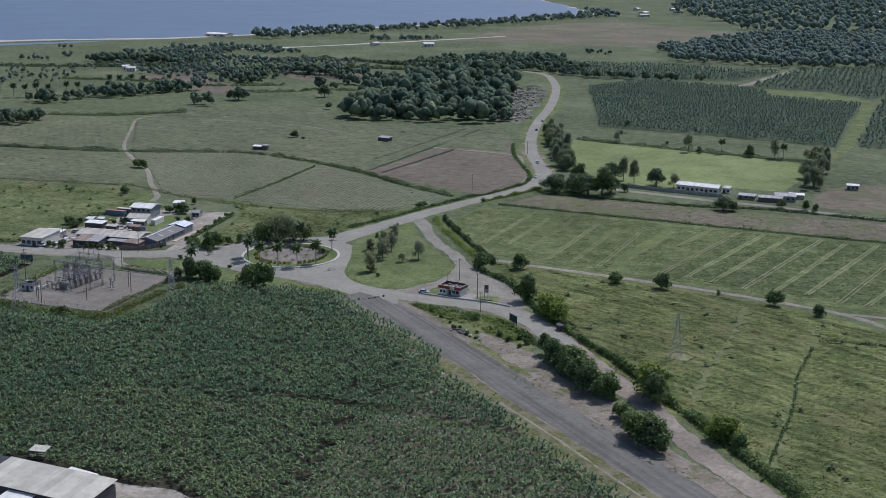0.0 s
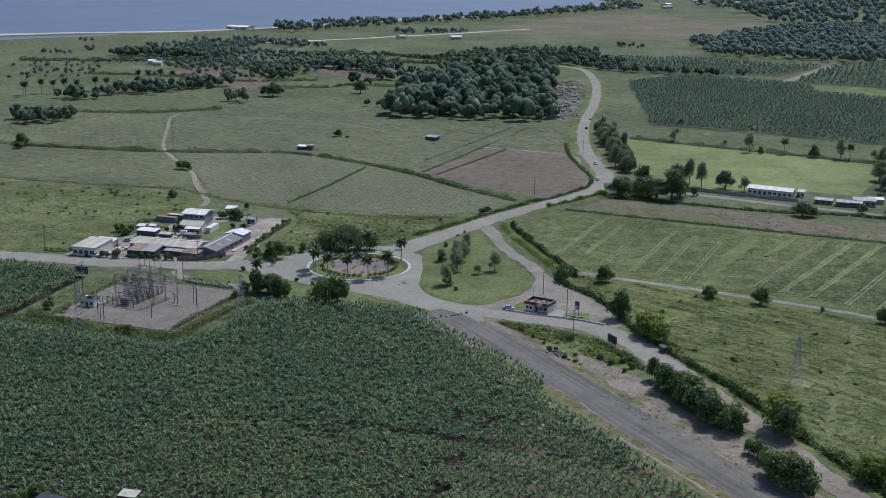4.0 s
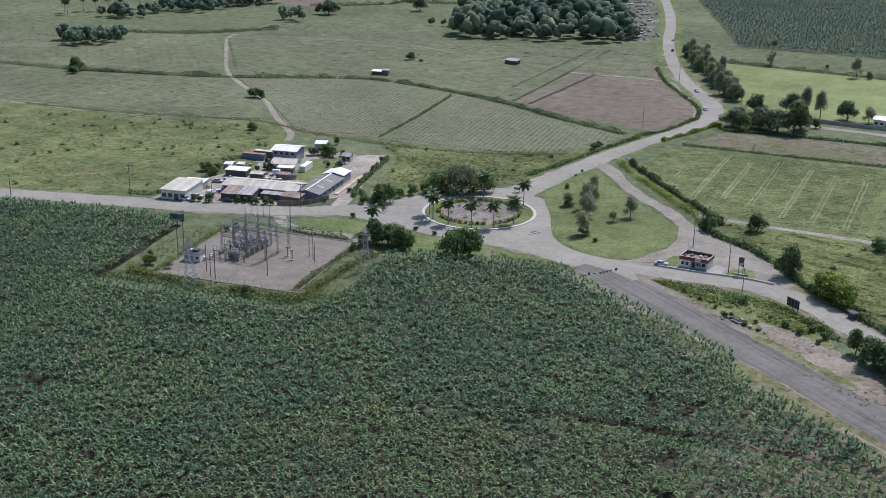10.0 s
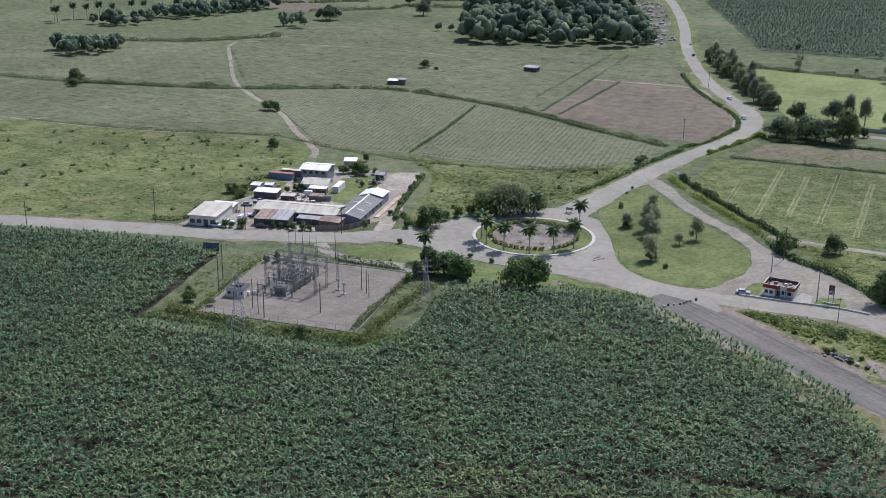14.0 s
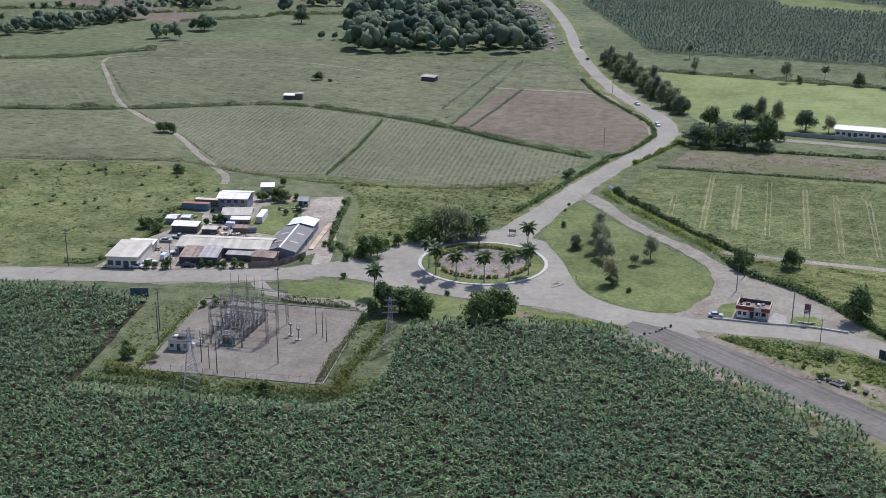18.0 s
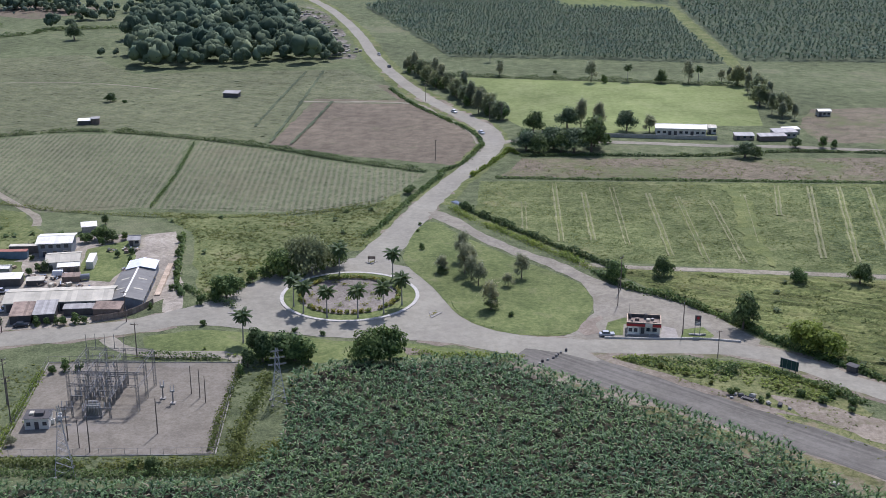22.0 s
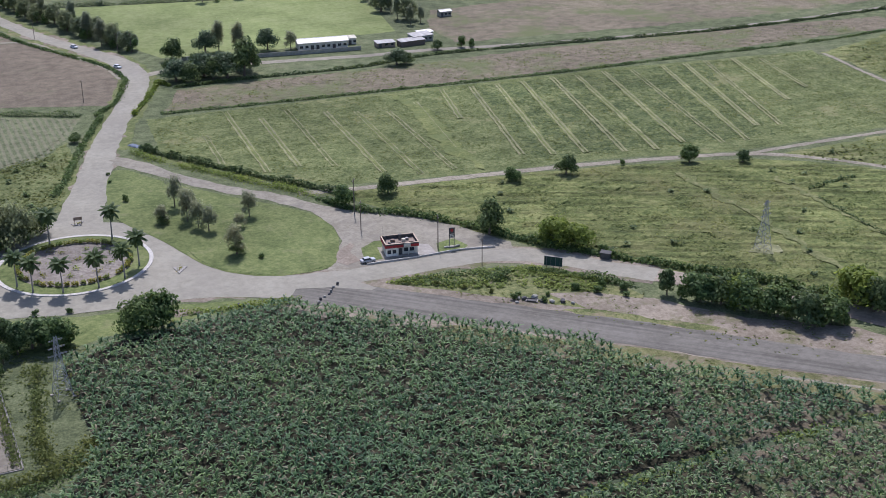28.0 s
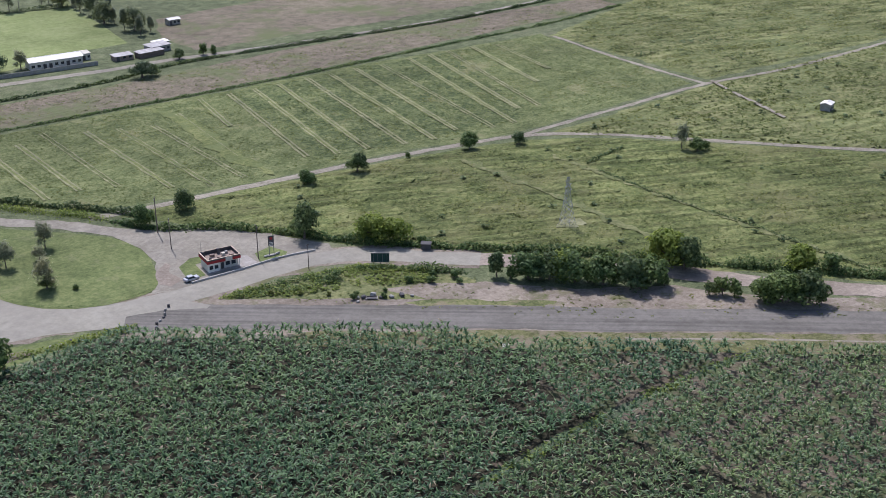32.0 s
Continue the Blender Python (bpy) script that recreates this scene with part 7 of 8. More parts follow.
# ---- kiosk and forecourt ----
kio = thing("kiosk_building", "small flat-roofed kiosk with red parapet bands", "kiosk", (89.8, -24.2, 0.1), -6)
kio.scale = (0.88, 0.88, 0.92)
part("wall", box(-5.2, 5.2, -2.6, 3.6, 0, 3.0), M["wall_white"], kio)
part("roof", box(-5.3, 5.3, -3.7, 3.7, 3.0, 3.2), M["wall_brown"], kio, "dirty brown flat roof")
for a in ((-5.6, 5.6, -4.0, -3.75), (-5.6, 5.6, 3.75, 4.0), (-5.6, -5.35, -3.75, 3.75), (5.35, 5.6, -3.75, 3.75)):
    par = part("parapet", box(*a, 3.0, 4.25), M["wall_dark"], kio, "dark stained parapet")
    part("coping", box(a[0] - 0.06, a[1] + 0.06, a[2] - 0.06, a[3] + 0.06, 4.25, 4.37), M["timber"], par, "pale coping")
part("fascia", box(-5.66, 0.4, -4.08, -4.0, 3.0, 3.85), M["red"], kio, "red fascia band")
part("fascia", box(2.9, 5.66, -4.08, -4.0, 3.0, 3.85), M["red"], kio, "red fascia band")
part("fascia", box(-5.68, -5.6, -4.0, 4.0, 3.0, 3.85), M["red"], kio, "red fascia band")
part("name_board", box(0.5, 2.8, -4.1, -4.0, 3.05, 4.2), M["wall_white"], kio, "pale sign board")
part("partition", box(-5.2, -1.4, -3.6, -2.6, 0, 3.0), M["roof_white"], kio, "white projecting shop front")
part("door", box(-0.9, 0.3, -2.68, -2.6, 0, 2.2), M["wall_dark"], kio, "dark doorway")
for q in (-4.3, -2.6):
    part("window", box(q - 0.6, q + 0.6, -3.67, -3.6, 1.0, 2.2), M["glass"], kio, "dark window")
for q in (1.6, 3.6):
    part("window", box(q - 0.7, q + 0.7, -2.67, -2.6, 1.0, 2.2), M["glass"], kio, "dark window")
for q in (-1.2, 2.1, 5.2):
    part("post", tube((q, -3.75, 0), (q, -3.75, 3.0), 0.1, 0.1, 8), M["wall_white"], kio)
for qx, qy, r, h, m in ((-4.6, 2.6, 0.5, 1.5, "wall_dark"), (-4.0, -2.6, 0.45, 1.3, "wall_dark"), (0.6, 2.8, 0.6, 1.6, "wall_dark"), (1.4, 0.4, 0.7, 0.9, "roof_pale"), (2.8, 1.6, 0.6, 0.7, "steel")):
    part("roof_tank", tube((qx, qy, 3.2), (qx, qy, 3.2 + h), r, r * 0.92, 10), M[m], kio, "weathered rooftop tank")
for q in ((-2.2, 1.0), (-0.6, -1.8), (3.6, -1.4)):
    part("roof_unit", box(q[0] - 0.7, q[0] + 0.7, q[1] - 0.5, q[1] + 0.5, 3.2, 4.0, 0.04), M["roof_rust"], kio, "rusty rooftop unit")
part("mast", tube((-4.9, 3.3, 3.2), (-4.9, 3.3, 8.0), 0.05, 0.04, 6), M["steel"], kio)
part("step", box(-5.8, 5.8, -4.4, -2.6, -0.02, 0.12), M["concrete"], kio, "concrete step")
patch("kiosk_apron", [(94, -28.5), (99.5, -29), (99.5, -22), (96, -20)], 0.11, M["concrete"], "pale concrete apron beside a kiosk", "pavement", 0.1)
patch("kiosk_lawn", [(78, -28), (80, -18), (85, -14), (93, -15), (94, -18), (84.5, -19), (83.5, -27.5)], 0.115, M["lawn"], "green grass round a kiosk", "lawn", 0.4, 2)
patch("sign_lawn", [(100, -29), (102, -22), (108, -20), (110, -27), (107, -30)], 0.115, M["lawn"], "green grass round a sign", "lawn", 0.4, 2)

sign = thing("roadside_sign", "tall red and white price sign on a stone base", "sign", (105.1, -26.6, 0.1), -6)
sign.scale = (0.8, 0.8, 0.85)
for q in (-0.9, 0.9):
    part("post", box(q - 0.1, q + 0.1, -0.1, 0.1, 0.4, 7.0), M["steel"], sign)
part("panel", box(-1.1, 1.1, -0.15, 0.15, 5.3, 7.3, 0.03), M["wall_dark"], sign, "dark emblem panel")
part("panel", box(-1.1, 1.1, -0.15, 0.15, 3.6, 5.2, 0.03), M["wall_dark"], sign, "dark price panel")
part("emblem", tube((0, -0.2, 6.4), (0, -0.15, 6.4), 0.62, 0.62, 6), M["red"], sign, "plain red emblem")
for q in (3.9, 4.4, 4.9):
    part("bar", box(-0.8, 0.8, -0.19, -0.15, q - 0.1, q + 0.1), M["roof_white"], sign, "pale unreadable writing bar")
part("base", box(-1.6, 1.6, -0.6, 0.6, 0, 0.5, 0.1), M["concrete"], sign)
for n, q in enumerate((-2.6, -1.9, 1.9, 2.7)):
    part("rock", box(q - 0.45, q + 0.45, -0.5 + n * 0.1, 0.4, 0, 0.5 + 0.1 * n, 0.15), M["wall_grey"], sign, "rough grey rock")

low = thing("low_wall", "low pale concrete wall along a forecourt", "wall", kind="structure")
wl = curve_points([(78, -30.2), (92, -30.3), (106, -29.6), (117, -31.2)], 2.0)
for a, b in zip(wl, wl[1:]):
    d = b - a
    part("block", box(0.01, d.length - 0.01, -0.16, 0.16, 0, 0.5), M["kerb"], low).matrix_basis = pose(a.x, a.y, 0.09, 0, 0, math.degrees(math.atan2(d.y, d.x)))


def billboard(x, y, turn, w, h, lift, mat, label):
    t = thing("billboard", label, "billboard", (x, y, 0), turn)
    part("panel", box(-w / 2, w / 2, -0.08, 0.08, lift, lift + h), M[mat], t)
    part("frame", box(-w / 2 - 0.1, w / 2 + 0.1, -0.12, 0.12, lift + h, lift + h + 0.12), M["steel"], t)
    part("frame", box(-w / 2 - 0.1, w / 2 + 0.1, -0.12, 0.12, lift - 0.12, lift), M["steel"], t)
    for i in range(4):
        q = -w / 2 + (i + 0.5) * w / 4
        part("rib", box(q - 0.05, q + 0.05, -0.16, -0.08, lift, lift + h), M["steel"], t)
    for q in (-w * 0.36, 0, w * 0.36):
        part("post", tube((q, 0.2, -0.2), (q, 0.2, lift + h), 0.11, 0.11, 6), M["wood_pole"], t)
    return t


building("bus_shelter", "small dark open roadside shelter under trees", 143.5, -50, -45, 2.6, 1.5, 1.9, 0.15, "wall_dark", "wall_dark", 0.3, (), (), "mono", "shelter")
patch("bare_patch", [(20, -40), (27, -41), (29, -44), (22, -45)], 0.05, M["dust"], "bare pale earth patch in the verge", "ground", 1.0, 2)
billboard(126, -52, -38, 5.2, 2.6, 1.4, "board_green", "dark green billboard on wooden posts among weeds")
billboard(-94.5, -63, 14, 5.6, 2.8, 1.2, "board_blue", "blue-grey billboard on posts before the plantation")


def bench_sign(x, y):
    t = thing("direction_sign", "small sign frame on a splitter island", "sign", (x, y, 0.1))
    for q in (-1.0, 1.0):
        part("post", tube((q, 0, 0), (q, 0, 2.4), 0.07, 0.07, 6), M["wood_pole"], t)
    part("board", box(-1.3, 1.3, -0.05, 0.05, 1.4, 2.4), M["wall_brown"], t)
    return t


bench_sign(3.5, 31.5)
for cx, cy, r in ((27.5, -14.5, 3.2), (3.5, 31.5, 2.6), (-33, -16, 3.0)):
    t = thing("splitter_island", "small kerbed traffic island with weeds", "traffic island", (cx, cy, 0.08), cx * 9 % 360, kind="structure")
    tri = [(r * math.cos(a), r * 0.7 * math.sin(a)) for a in (0.3, 2.3, 4.4)]
    bm = bmesh.new()
    lo, hi = [bm.verts.new((a, b, 0)) for a, b in tri], [bm.verts.new((a, b, 0.22)) for a, b in tri]
    bm.faces.new(hi)
    for i in range(3):
        bm.faces.new((lo[i], lo[(i + 1) % 3], hi[(i + 1) % 3], hi[i]))
    part("kerb", bm, M["kerb_worn"], t)
    g = np.random.default_rng(int(cx + 50))
    pts = g.normal(size=(40, 3)) * (0.7, 0.45, 0.1) + (0, 0, 0.4)
    part("weeds", quads_mesh("weeds", cards(g, pts, np.full(40, 0.4), 0.3), M["hedge_yellow"]), M["hedge_yellow"], t)

STONES = ((66.5, -40.2), (58.0, -50.8))
# barrier stones across the mouth of the unfinished road
for n in range(9):
    f = n / 8
    s = thing("barrier_stone", "rough dark boulder across a road mouth", "boulder", (STONES[0][0] + (STONES[1][0] - STONES[0][0]) * f + 0.5 * math.sin(n * 5), STONES[0][1] + (STONES[1][1] - STONES[0][1]) * f, 0.06), n * 47, "boulders across the road bed")
    bm = box(-0.34, 0.34, -0.3, 0.3, 0, 0.5 + 0.3 * (n % 3 == 0), 0.12)
    for v in bm.verts:
        v.co += noise.noise_vector(v.co * 1.7 + Vector((n, 0, 0))) * 0.15
    part("rock", bm, M["wall_grey" if n % 2 else "wall_dark"], s)
cul = thing("culvert", "broken grey concrete culvert box among weeds", "culvert", (112.2, -68.5, 0), -35)
cul.scale = (0.8, 0.8, 0.6)
part("slab", box(-1.6, 1.6, -1.2, 0.4, 0.5, 0.75, 0.05), M["wall_dark"], cul)
part("side", box(-2, -1.7, -1.2, 1.2, 0, 0.7), M["concrete"], cul)
part("side", box(1.7, 2, -1.2, 1.2, 0, 0.7), M["concrete"], cul)
part("back", box(-1.7, 1.7, 1.0, 1.2, 0, 0.7), M["wall_dark"], cul)
slab = thing("inspection_box", "square pale concrete inspection box in weeds", "box", (123.4, -111.7, 0), -35)
part("rim", box(-0.9, 0.9, -0.9, 0.9, 0, 0.35, 0.04), M["kerb"], slab)
part("lid", box(-0.65, 0.65, -0.65, 0.65, 0.35, 0.4), M["wall_grey"], slab, "grey lid")


# ---- vehicles ----
PAINT = {c: plain("paint_" + c, v, 0.3, 0.5, 0.05, 0.5) for c, v in (("white", (0.7, 0.7, 0.7)), ("dark", (0.03, 0.035, 0.045)), ("silver", (0.4, 0.41, 0.42)), ("red", (0.35, 0.04, 0.035)))}


def car(x, y, turn, colour, label, body="car"):
    t = thing("car" if body == "car" else body, label, body, (x, y, 0.11), turn)
    ln = {"car": 4.4, "pickup": 5.0, "van": 5.0}[body]
    h = 0.95
    bm = box(-ln / 2, ln / 2, -0.88, 0.88, 0.3, h, 0.1)
    part("body", bm, PAINT[colour], t)
    cab = {"car": (-1.5, 1.0, 1.45), "pickup": (-0.5, 1.2, 1.7), "van": (-2.4, 1.6, 2.0)}[body]
    bm = bmesh.new()
    lo = [bm.verts.new(p) for p in ((cab[0], -0.82, h), (cab[1], -0.82, h), (cab[1], 0.82, h), (cab[0], 0.82, h))]
    hi = [bm.verts.new(p) for p in ((cab[0] + 0.3, -0.7, cab[2]), (cab[1] - 0.6, -0.7, cab[2]), (cab[1] - 0.6, 0.7, cab[2]), (cab[0] + 0.3, 0.7, cab[2]))]
    for i in range(4):
        bm.faces.new((lo[i], lo[(i + 1) % 4], hi[(i + 1) % 4], hi[i]))
    part("windows", bm, M["glass"] if body != "van" else PAINT[colour], t, "dark glazed cabin")
    part("roof", box(cab[0] + 0.28, cab[1] - 0.58, -0.71, 0.71, cab[2], cab[2] + 0.06, 0.02), PAINT[colour], t)
    if body == "van":
        part("windscreen", box(cab[1] - 0.4, cab[1] - 0.1, -0.7, 0.7, 1.1, 1.7), M["glass"], t)
    for sx in (-ln * 0.31, ln * 0.31):
        for sy in (-0.8, 0.8):
            w = part("wheel", tube((sx, sy - 0.11, 0.33), (sx, sy + 0.11, 0.33), 0.33, 0.33, 12), M["tyre"], t)
            part("rim", tube((sx, sy - 0.115, 0.33), (sx, sy + 0.115, 0.33), 0.19, 0.19, 10), M["rim"], w)
    for sy in (-0.6, 0.6):
        part("headlight", box(ln / 2 - 0.03, ln / 2 + 0.02, sy - 0.18, sy + 0.18, 0.6, 0.78), M["roof_white"], t)
        part("tail_light", box(-ln / 2 - 0.02, -ln / 2 + 0.03, sy - 0.15, sy + 0.15, 0.6, 0.8), M["red"], t)
    return t


car(78.8, -28.4, 5, "silver", "silver car parked beside a kiosk")
car(-111, -4, 10, "silver", "grey pickup parked in a workshop yard", "pickup")
car(-104, -19.5, 40, "white", "white pickup parked beside a hall", "pickup")
car(-105.5, -25.5, 95, "white", "white van parked in a yard", "van")
car(-108, -31.5, 20, "white", "white car parked before an office")
car(-104.5, -11.5, 80, "dark", "dark car parked beside a hall")

# ---- sports ground and farm buildings ----
building("clubhouse", "long low clubhouse with a bright white roof", 133.9, 230.5, -3, 24, 8.5, 3.6, 1.1, "roof_white", "wall_white", 0.6, openings(24, 9, 1.0, 2.2, 1.5, (2, 3, 6)), sheet=2.2)
building("shed", "small pale shed beside a clubhouse", 149.6, 233, -3, 3.8, 5, 3.0, 0.4, "roof_pale", "wall_white", 0.3, openings(4.5, 2), (), "mono")
building("shed", "low brown shed beside a lane", 163, 221, 0, 9, 5.5, 2.2, 0.3, "roof_grey", "wall_brown", 0.3, openings(9, 3), (), "mono")
building("farm_house", "small grey farm house with a pale roof", 183, 226, 12, 11, 6, 3.0, 0.6, "roof_grey", "wall_grey", 0.4, openings(11, 4), (), "mono")
building("farm_shed", "low farm shed with a grey roof", 176, 219.5, 8, 13, 5, 2.4, 0.4, "roof_grey", "wall_brown", 0.3, (), (), "mono")
building("farm_shed", "low farm shed with a pale roof", 188, 234, 12, 8, 4, 2.4, 0.4, "roof_white", "wall_grey", 0.3, (), (), "mono")
building("field_hut", "small white hut in a brown field", 214, 276, 5, 6.5, 4.5, 2.8, 0.6, "roof_white", "wall_grey", 0.4, openings(6.5, 3))
building("field_hut", "small field hut with a dark roof and open front", -105, 306, -6, 8.5, 5, 2.6, 0.5, "roof_grey", "wall_dark", 0.4, (), (), "mono")
building("field_hut", "small pale field hut with a lean-to", -164, 233, 10, 6, 4, 2.5, 0.4, "roof_white", "wall_dark", 0.3, (), (), "mono")
building("field_shelter", "low open shelter beside a field hut", -159, 234.5, 10, 4, 3, 3.2, 0.3, "roof_grey", "wall_brown", 0.3, (), (), "mono")
building("field_hut", "lone pale hut in rough pasture", 351.5, -33, 20, 5, 4, 3.2, 0.5, "roof_white", "wall_grey", 0.3, openings(5, 2))
wall = thing("sports_wall", "long blue-grey wall beside the sports ground", "wall", kind="structure")
wl = curve_points([(66, 228), (95, 222), (121, 219.5), (150, 218)], 4.0)
for a, b in zip(wl, wl[1:]):
    d = b - a
    part("panel", box(0.02, d.length - 0.02, -0.1, 0.1, 0, 1.9), M["wall_grey"], wall).matrix_basis = pose(a.x, a.y, 0, 0, 0, math.degrees(math.atan2(d.y, d.x)))
for n, (hx, hy, w, mat) in enumerate(((-735, 1035, 34, "roof_white"), (-405, 1040, 14, "roof_white"), (-470, 1010, 12, "roof_pale"), (-545, 590, 9, "roof_white"), (-560, 600, 8, "roof_white"), (-415, 470, 9, "roof_white"), (-330, 1880, 20, "roof_pale"), (-350, 1960, 22, "roof_white"), (-300, 2040, 20, "roof_rust"), (-240, 2120, 20, "roof_white"), (-380, 1840, 18, "roof_rust"), (-60, 1930, 26, "roof_white"), (-30, 1960, 20, "roof_pale"), (60, 2280, 26, "roof_white"), (100, 2300, 20, "roof_white"), (-180, 2260, 24, "roof_pale"), (-330, 2130, 18, "roof_white"), (-400, 2090, 18, "roof_white"), (-640, 1210, 12, "roof_pale"))):
    building("far_house", "small far house with a pale roof near the coast", hx, hy, n * 37 % 90, w, w * 0.6, 4.0, 1.2, mat, "wall_white", 0.5, openings(w, 3, 1.0, 2.4, w * 0.12), sheet=w / 4, category="house")

# ---- farmyard at the plantation edge ----
patch("farmyard", [(22, -262), (25, -234), (48, -223), (83, -222.5), (96, -219.5), (109, -225), (148, -262)], 0.03, M["yard_dirt"], "grey concrete and dirt farmyard", "yard", 1.0)
building("packing_shed", "long packing shed with pale grey sheet roof", 69.4, -236.5, 1, 33, 12, 4.0, 1.1, "roof_pale", "wall_dark", 0.5, (), (), "mono", sheet=2.6)
building("packing_shed", "shed wing with a dark tarred roof", 43.5, -237.5, 1, 16, 13, 3.9, 1.0, "roof_tar", "wall_blue", 0.4, (), (), "mono", sheet=2.6)
building("shed", "small shed with a bright white roof", 73.5, -228.5, -4, 9, 2.6, 3.8, 0.2, "roof_white", "wall_dark", 0.2, (), (), "mono")
building("shed", "low lean-to with a white roof in a farmyard", 67, -245, 3, 8, 4.5, 2.9, 0.3, "roof_white", "wall_dark", 0.2, (), (), "mono")
building("shelter", "small shelter with worn pale roof sheets", 51, -218.5, 10, 4.5, 3, 2.4, 0.3, "roof_pale", "wall_brown", 0.2, (), (), "mono")
plant("round2", 31, -228, 0.95, 0.8)
plant("round", 27.5, -231, 0.9, 0.75)

# ---- scrap and goods in the workshop yards ----
M["plastic_blue"] = plain("plastic_blue", (0.08, 0.17, 0.33), 0.5, 0.4, 0.2, 1.0)
M["tarp"] = plain("tarp", (0.3, 0.33, 0.36), 0.7, 0.3, 0.3, 0.8, each=0.3)


def crate(x, y, turn, s, mat):
    t = thing("crate", "weathered wooden crate in a workshop yard", "crate", (x, y, 0.05), turn, "crates in the yard")
    part("body", box(-0.9 * s, 0.9 * s, -0.6 * s, 0.6 * s, 0.12, 1.1 * s, 0.03), M[mat], t)
    for q in (-0.7, 0, 0.7):
        part("runner", box(q * s - 0.06, q * s + 0.06, -0.6 * s, 0.6 * s, 0, 0.12), M["timber"], t)
    for q in (-0.6, 0.6):
        part("batten", box(q * s - 0.07, q * s + 0.07, -0.6 * s - 0.04, -0.6 * s, 0.12, 1.08 * s), M["timber"], t)


def drum(x, y, mat):
    t = thing("drum", "steel drum standing in a workshop yard", "drum", (x, y, 0.05), x * 40 % 360, "drums in the yard")
    part("shell", tube((0, 0, 0), (0, 0, 0.88), 0.29, 0.29, 12), M[mat], t)
    for q in (0.28, 0.58):
        part("hoop", tube((0, 0, q), (0, 0, q + 0.04), 0.31, 0.31, 12), M[mat], t)


def heap(x, y, seed, s):
    t = thing("scrap_heap", "heap of rusty scrap and boards on the ground", "scrap heap", (x, y, 0.05), seed * 61 % 360, "scrap heaps in the yard")
    g = random.Random(seed)
    for i in range(9):
        p = part("piece", box(-g.uniform(0.4, 1.3) * s, g.uniform(0.4, 1.3) * s, -0.12, 0.2 * g.random() + 0.08, 0, 0.1 + 0.2 * g.random()), M[("roof_rust", "timber", "wall_dark", "tarp", "roof_pale")[i % 5]], t)
        p.matrix_basis = pose(g.uniform(-1, 1) * s, g.uniform(-0.8, 0.8) * s, 0.08 + 0.09 * i, g.uniform(-14, 14), g.uniform(-12, 12), g.uniform(0, 360))


CLUTTER = random.Random(12)
for x0, y0, w, d, n in ((-84, -17.5, 10, 3, 9), (-101, 11.5, 12, 3, 7), (-97, 3.2, 18, 3, 9), (-84, 2.2, 8, 6, 6), (-84, 39, 12, 4, 8), (-112, -20, 10, 8, 5), (-104, -31, 10, 4, 4), (-77, 20, 5, 4, 4), (-118, 20, 6, 3, 3)):
    for i in range(n):
        x, y = x0 + CLUTTER.uniform(-w, w) / 2, y0 + CLUTTER.uniform(-d, d) / 2
        r = CLUTTER.random()
        if r < 0.35:
            heap(x, y, int(r * 1000) + i, CLUTTER.uniform(0.7, 1.2))
        elif r < 0.75:
            crate(x, y, CLUTTER.uniform(0, 180), CLUTTER.uniform(0.7, 1.2), CLUTTER.choice(("wall_brown", "tarp", "timber", "roof_pale")))
        else:
            drum(x, y, CLUTTER.choice(("plastic_blue", "roof_rust", "wall_dark")))
car(-94, -30.8, 12, "dark", "dark car parked under a street-side shed")
car(-110, -36.5, 5, "white", "white pickup parked before an office", "pickup")
car(-113.5, -9, 15, "silver", "silver car parked in a yard")
car(-98, 12.6, 10, "white", "white van parked between sheds", "van")
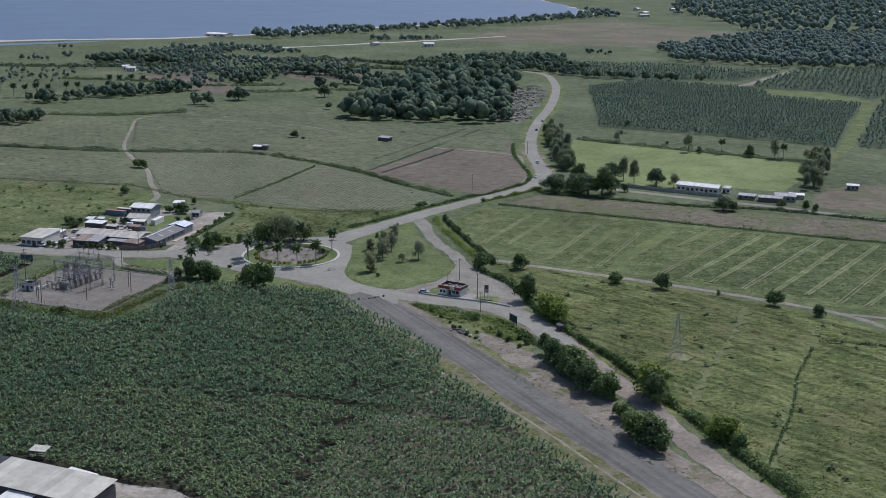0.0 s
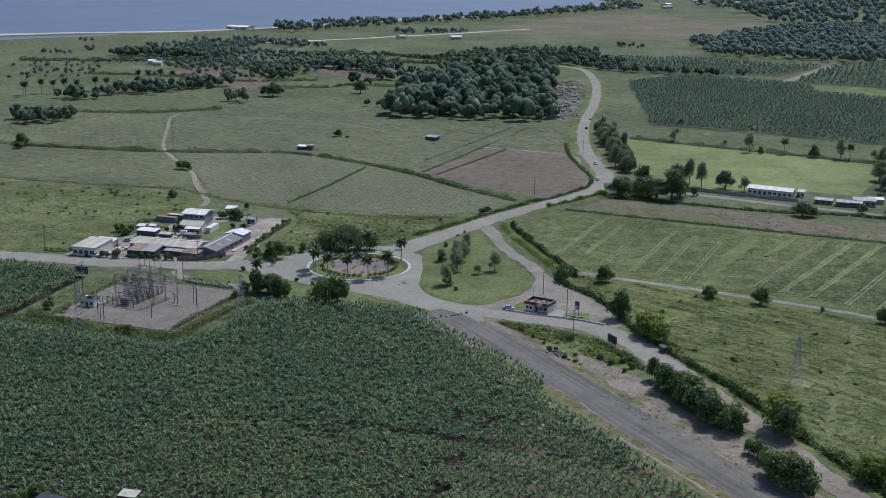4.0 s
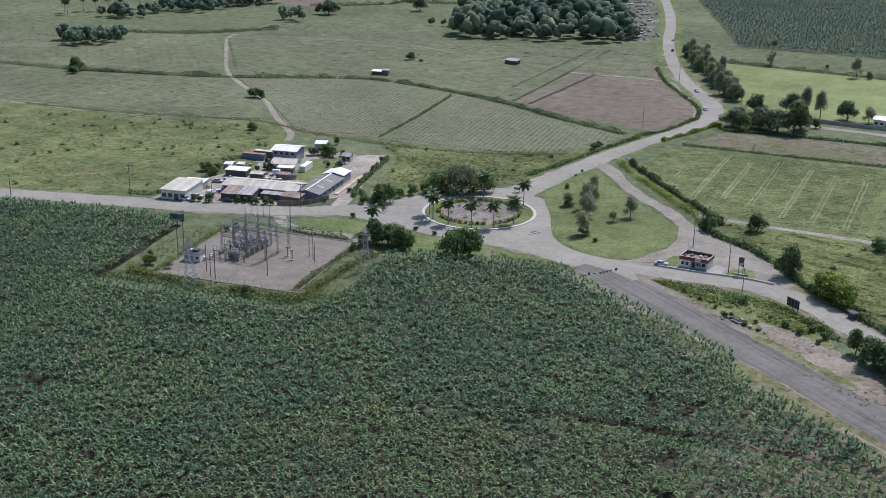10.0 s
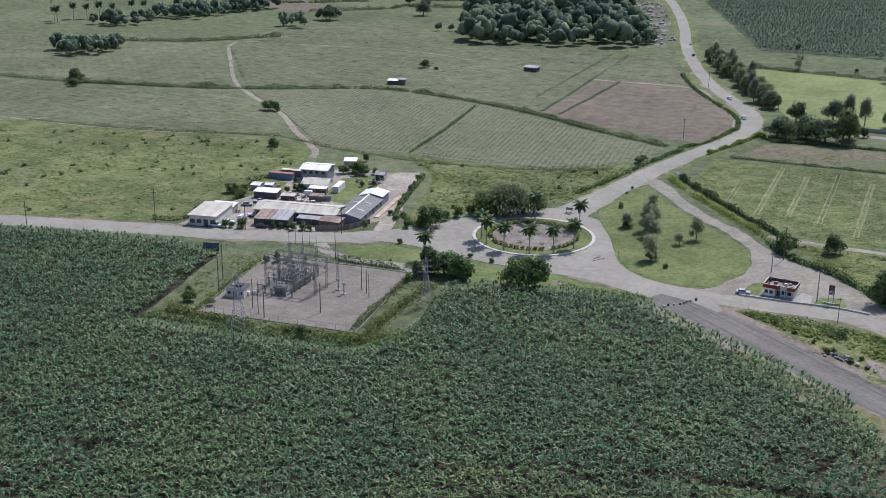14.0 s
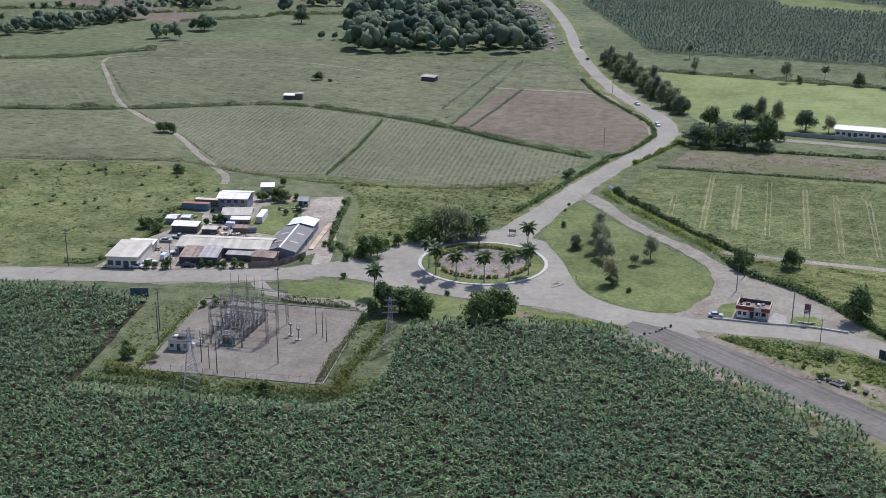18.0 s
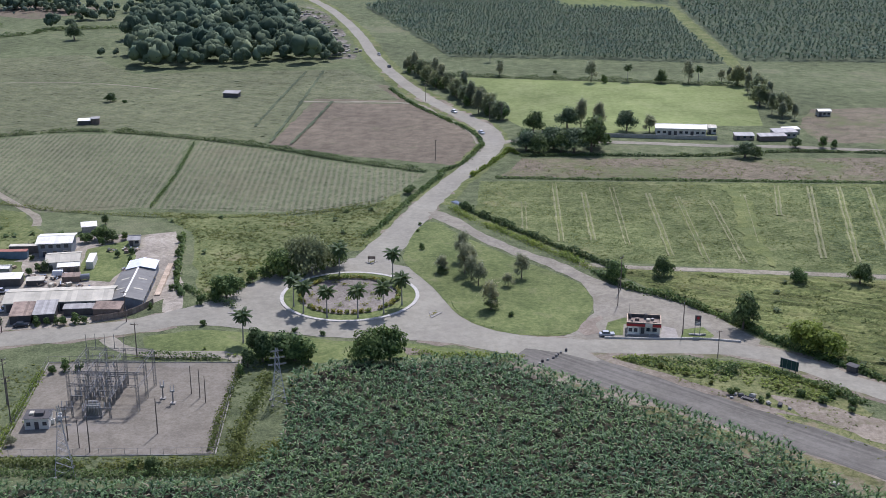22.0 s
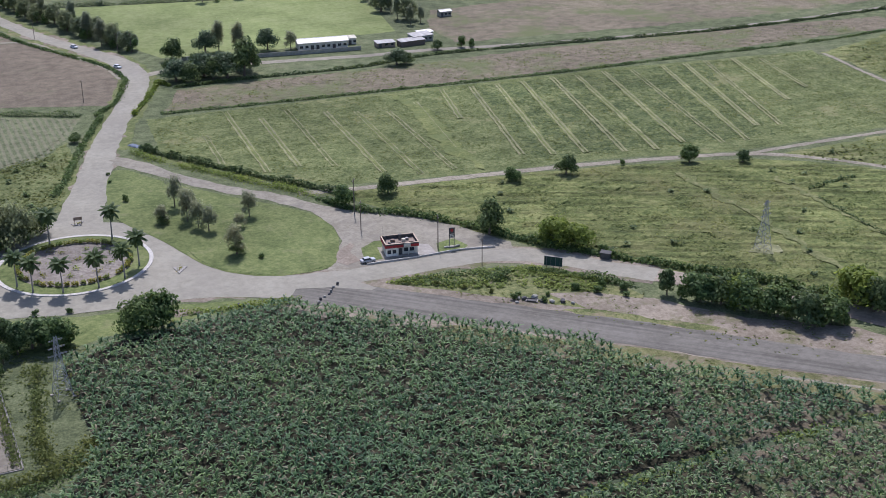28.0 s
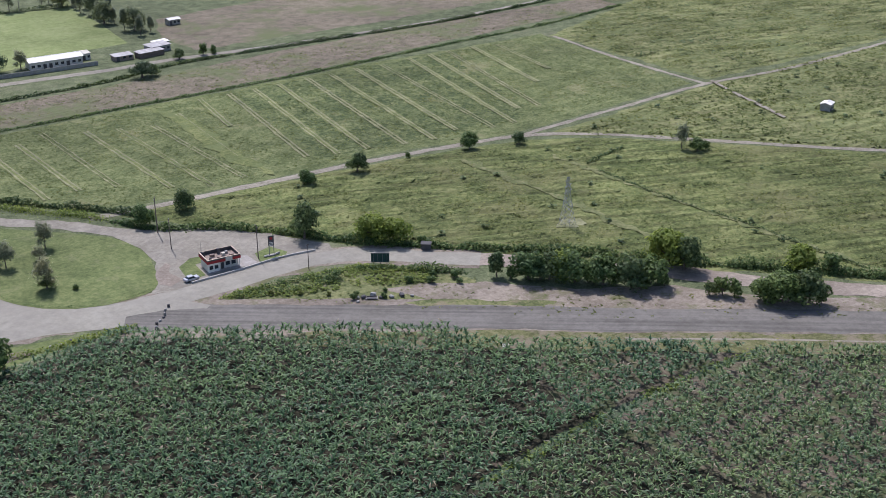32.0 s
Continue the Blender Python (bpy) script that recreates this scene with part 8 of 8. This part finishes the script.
for n, (x, y, turn, colour) in enumerate(((21, 272, -60, "white"), (-26, 403, 110, "dark"), (-37, 448, -75, "silver"), (36.5, 225, -65, "white"))):
    car(x, y, turn, colour, ("white", "dark", "silver", "white")[n] + " car standing on the main road")
for bx, by, s in ((-90, -29.5, 1.2), (-87, -29, 1.0), (-84, -28.5, 0.9), (-76.5, -27, 1.0), (-104, -35, 1.0), (-60, -14, 0.8), (-108.5, 13, 1.1), (-125, 8, 1.3), (-95, 46, 1.2), (-88, 52, 1.3), (-79, 28, 0.9), (-81, 36, 1.0), (-57.5, 2, 0.9), (-59.5, 14, 1.0), (-62, 24, 1.0), (-64.5, 36, 1.1), (-67.5, 50, 1.2), (-113, 28, 0.8), (-107, 17, 1.2)):
    plant("bush", bx, by, s, 1.1)

# broken slabs and stones beside the wood
SCRAP = random.Random(31)
bm = bmesh.new()
for n in range(150):
    f = SCRAP.random()
    x, y = -130 + 68 * f + SCRAP.uniform(-12, 12), 660 - 210 * f + SCRAP.uniform(-14, 14)
    a, b = SCRAP.uniform(0.5, 1.8), SCRAP.uniform(0.4, 1.3)
    add_box(bm, x - a, x + a, y - b, y + b, 0.0, SCRAP.uniform(0.4, 1.3))
tagged(part("rubble_stones", bm, M["concrete"], None), "pale broken slabs and stones on rubble", "rubble", "", "stuff")

for n, (bx, by, r) in enumerate(((110.5, -67, 0.7), (109.3, -66.2, 0.5), (113.6, -67.2, 0.8), (114.5, -69.8, 0.6), (116.8, -71.2, 0.7), (108, -68.2, 0.45), (119.5, -72.3, 0.8), (121.6, -74, 0.5), (36, -44.5, 0.5), (38.5, -44, 0.6), (33.5, -43.6, 0.45), (41, -44.6, 0.5))):
    s = thing("boulder", "rough grey boulder lying among roadside weeds", "boulder", (bx, by, 0.05), n * 71, "boulders among the weeds")
    bm = box(-r, r, -r * 0.8, r * 0.8, 0, r * 1.1, r * 0.3)
    for v in bm.verts:
        v.co += noise.noise_vector(v.co * 1.5 + Vector((n * 3, 0, 0))) * r * 0.35
    part("rock", bm, M["wall_grey" if n % 3 else "wall_dark"], s)
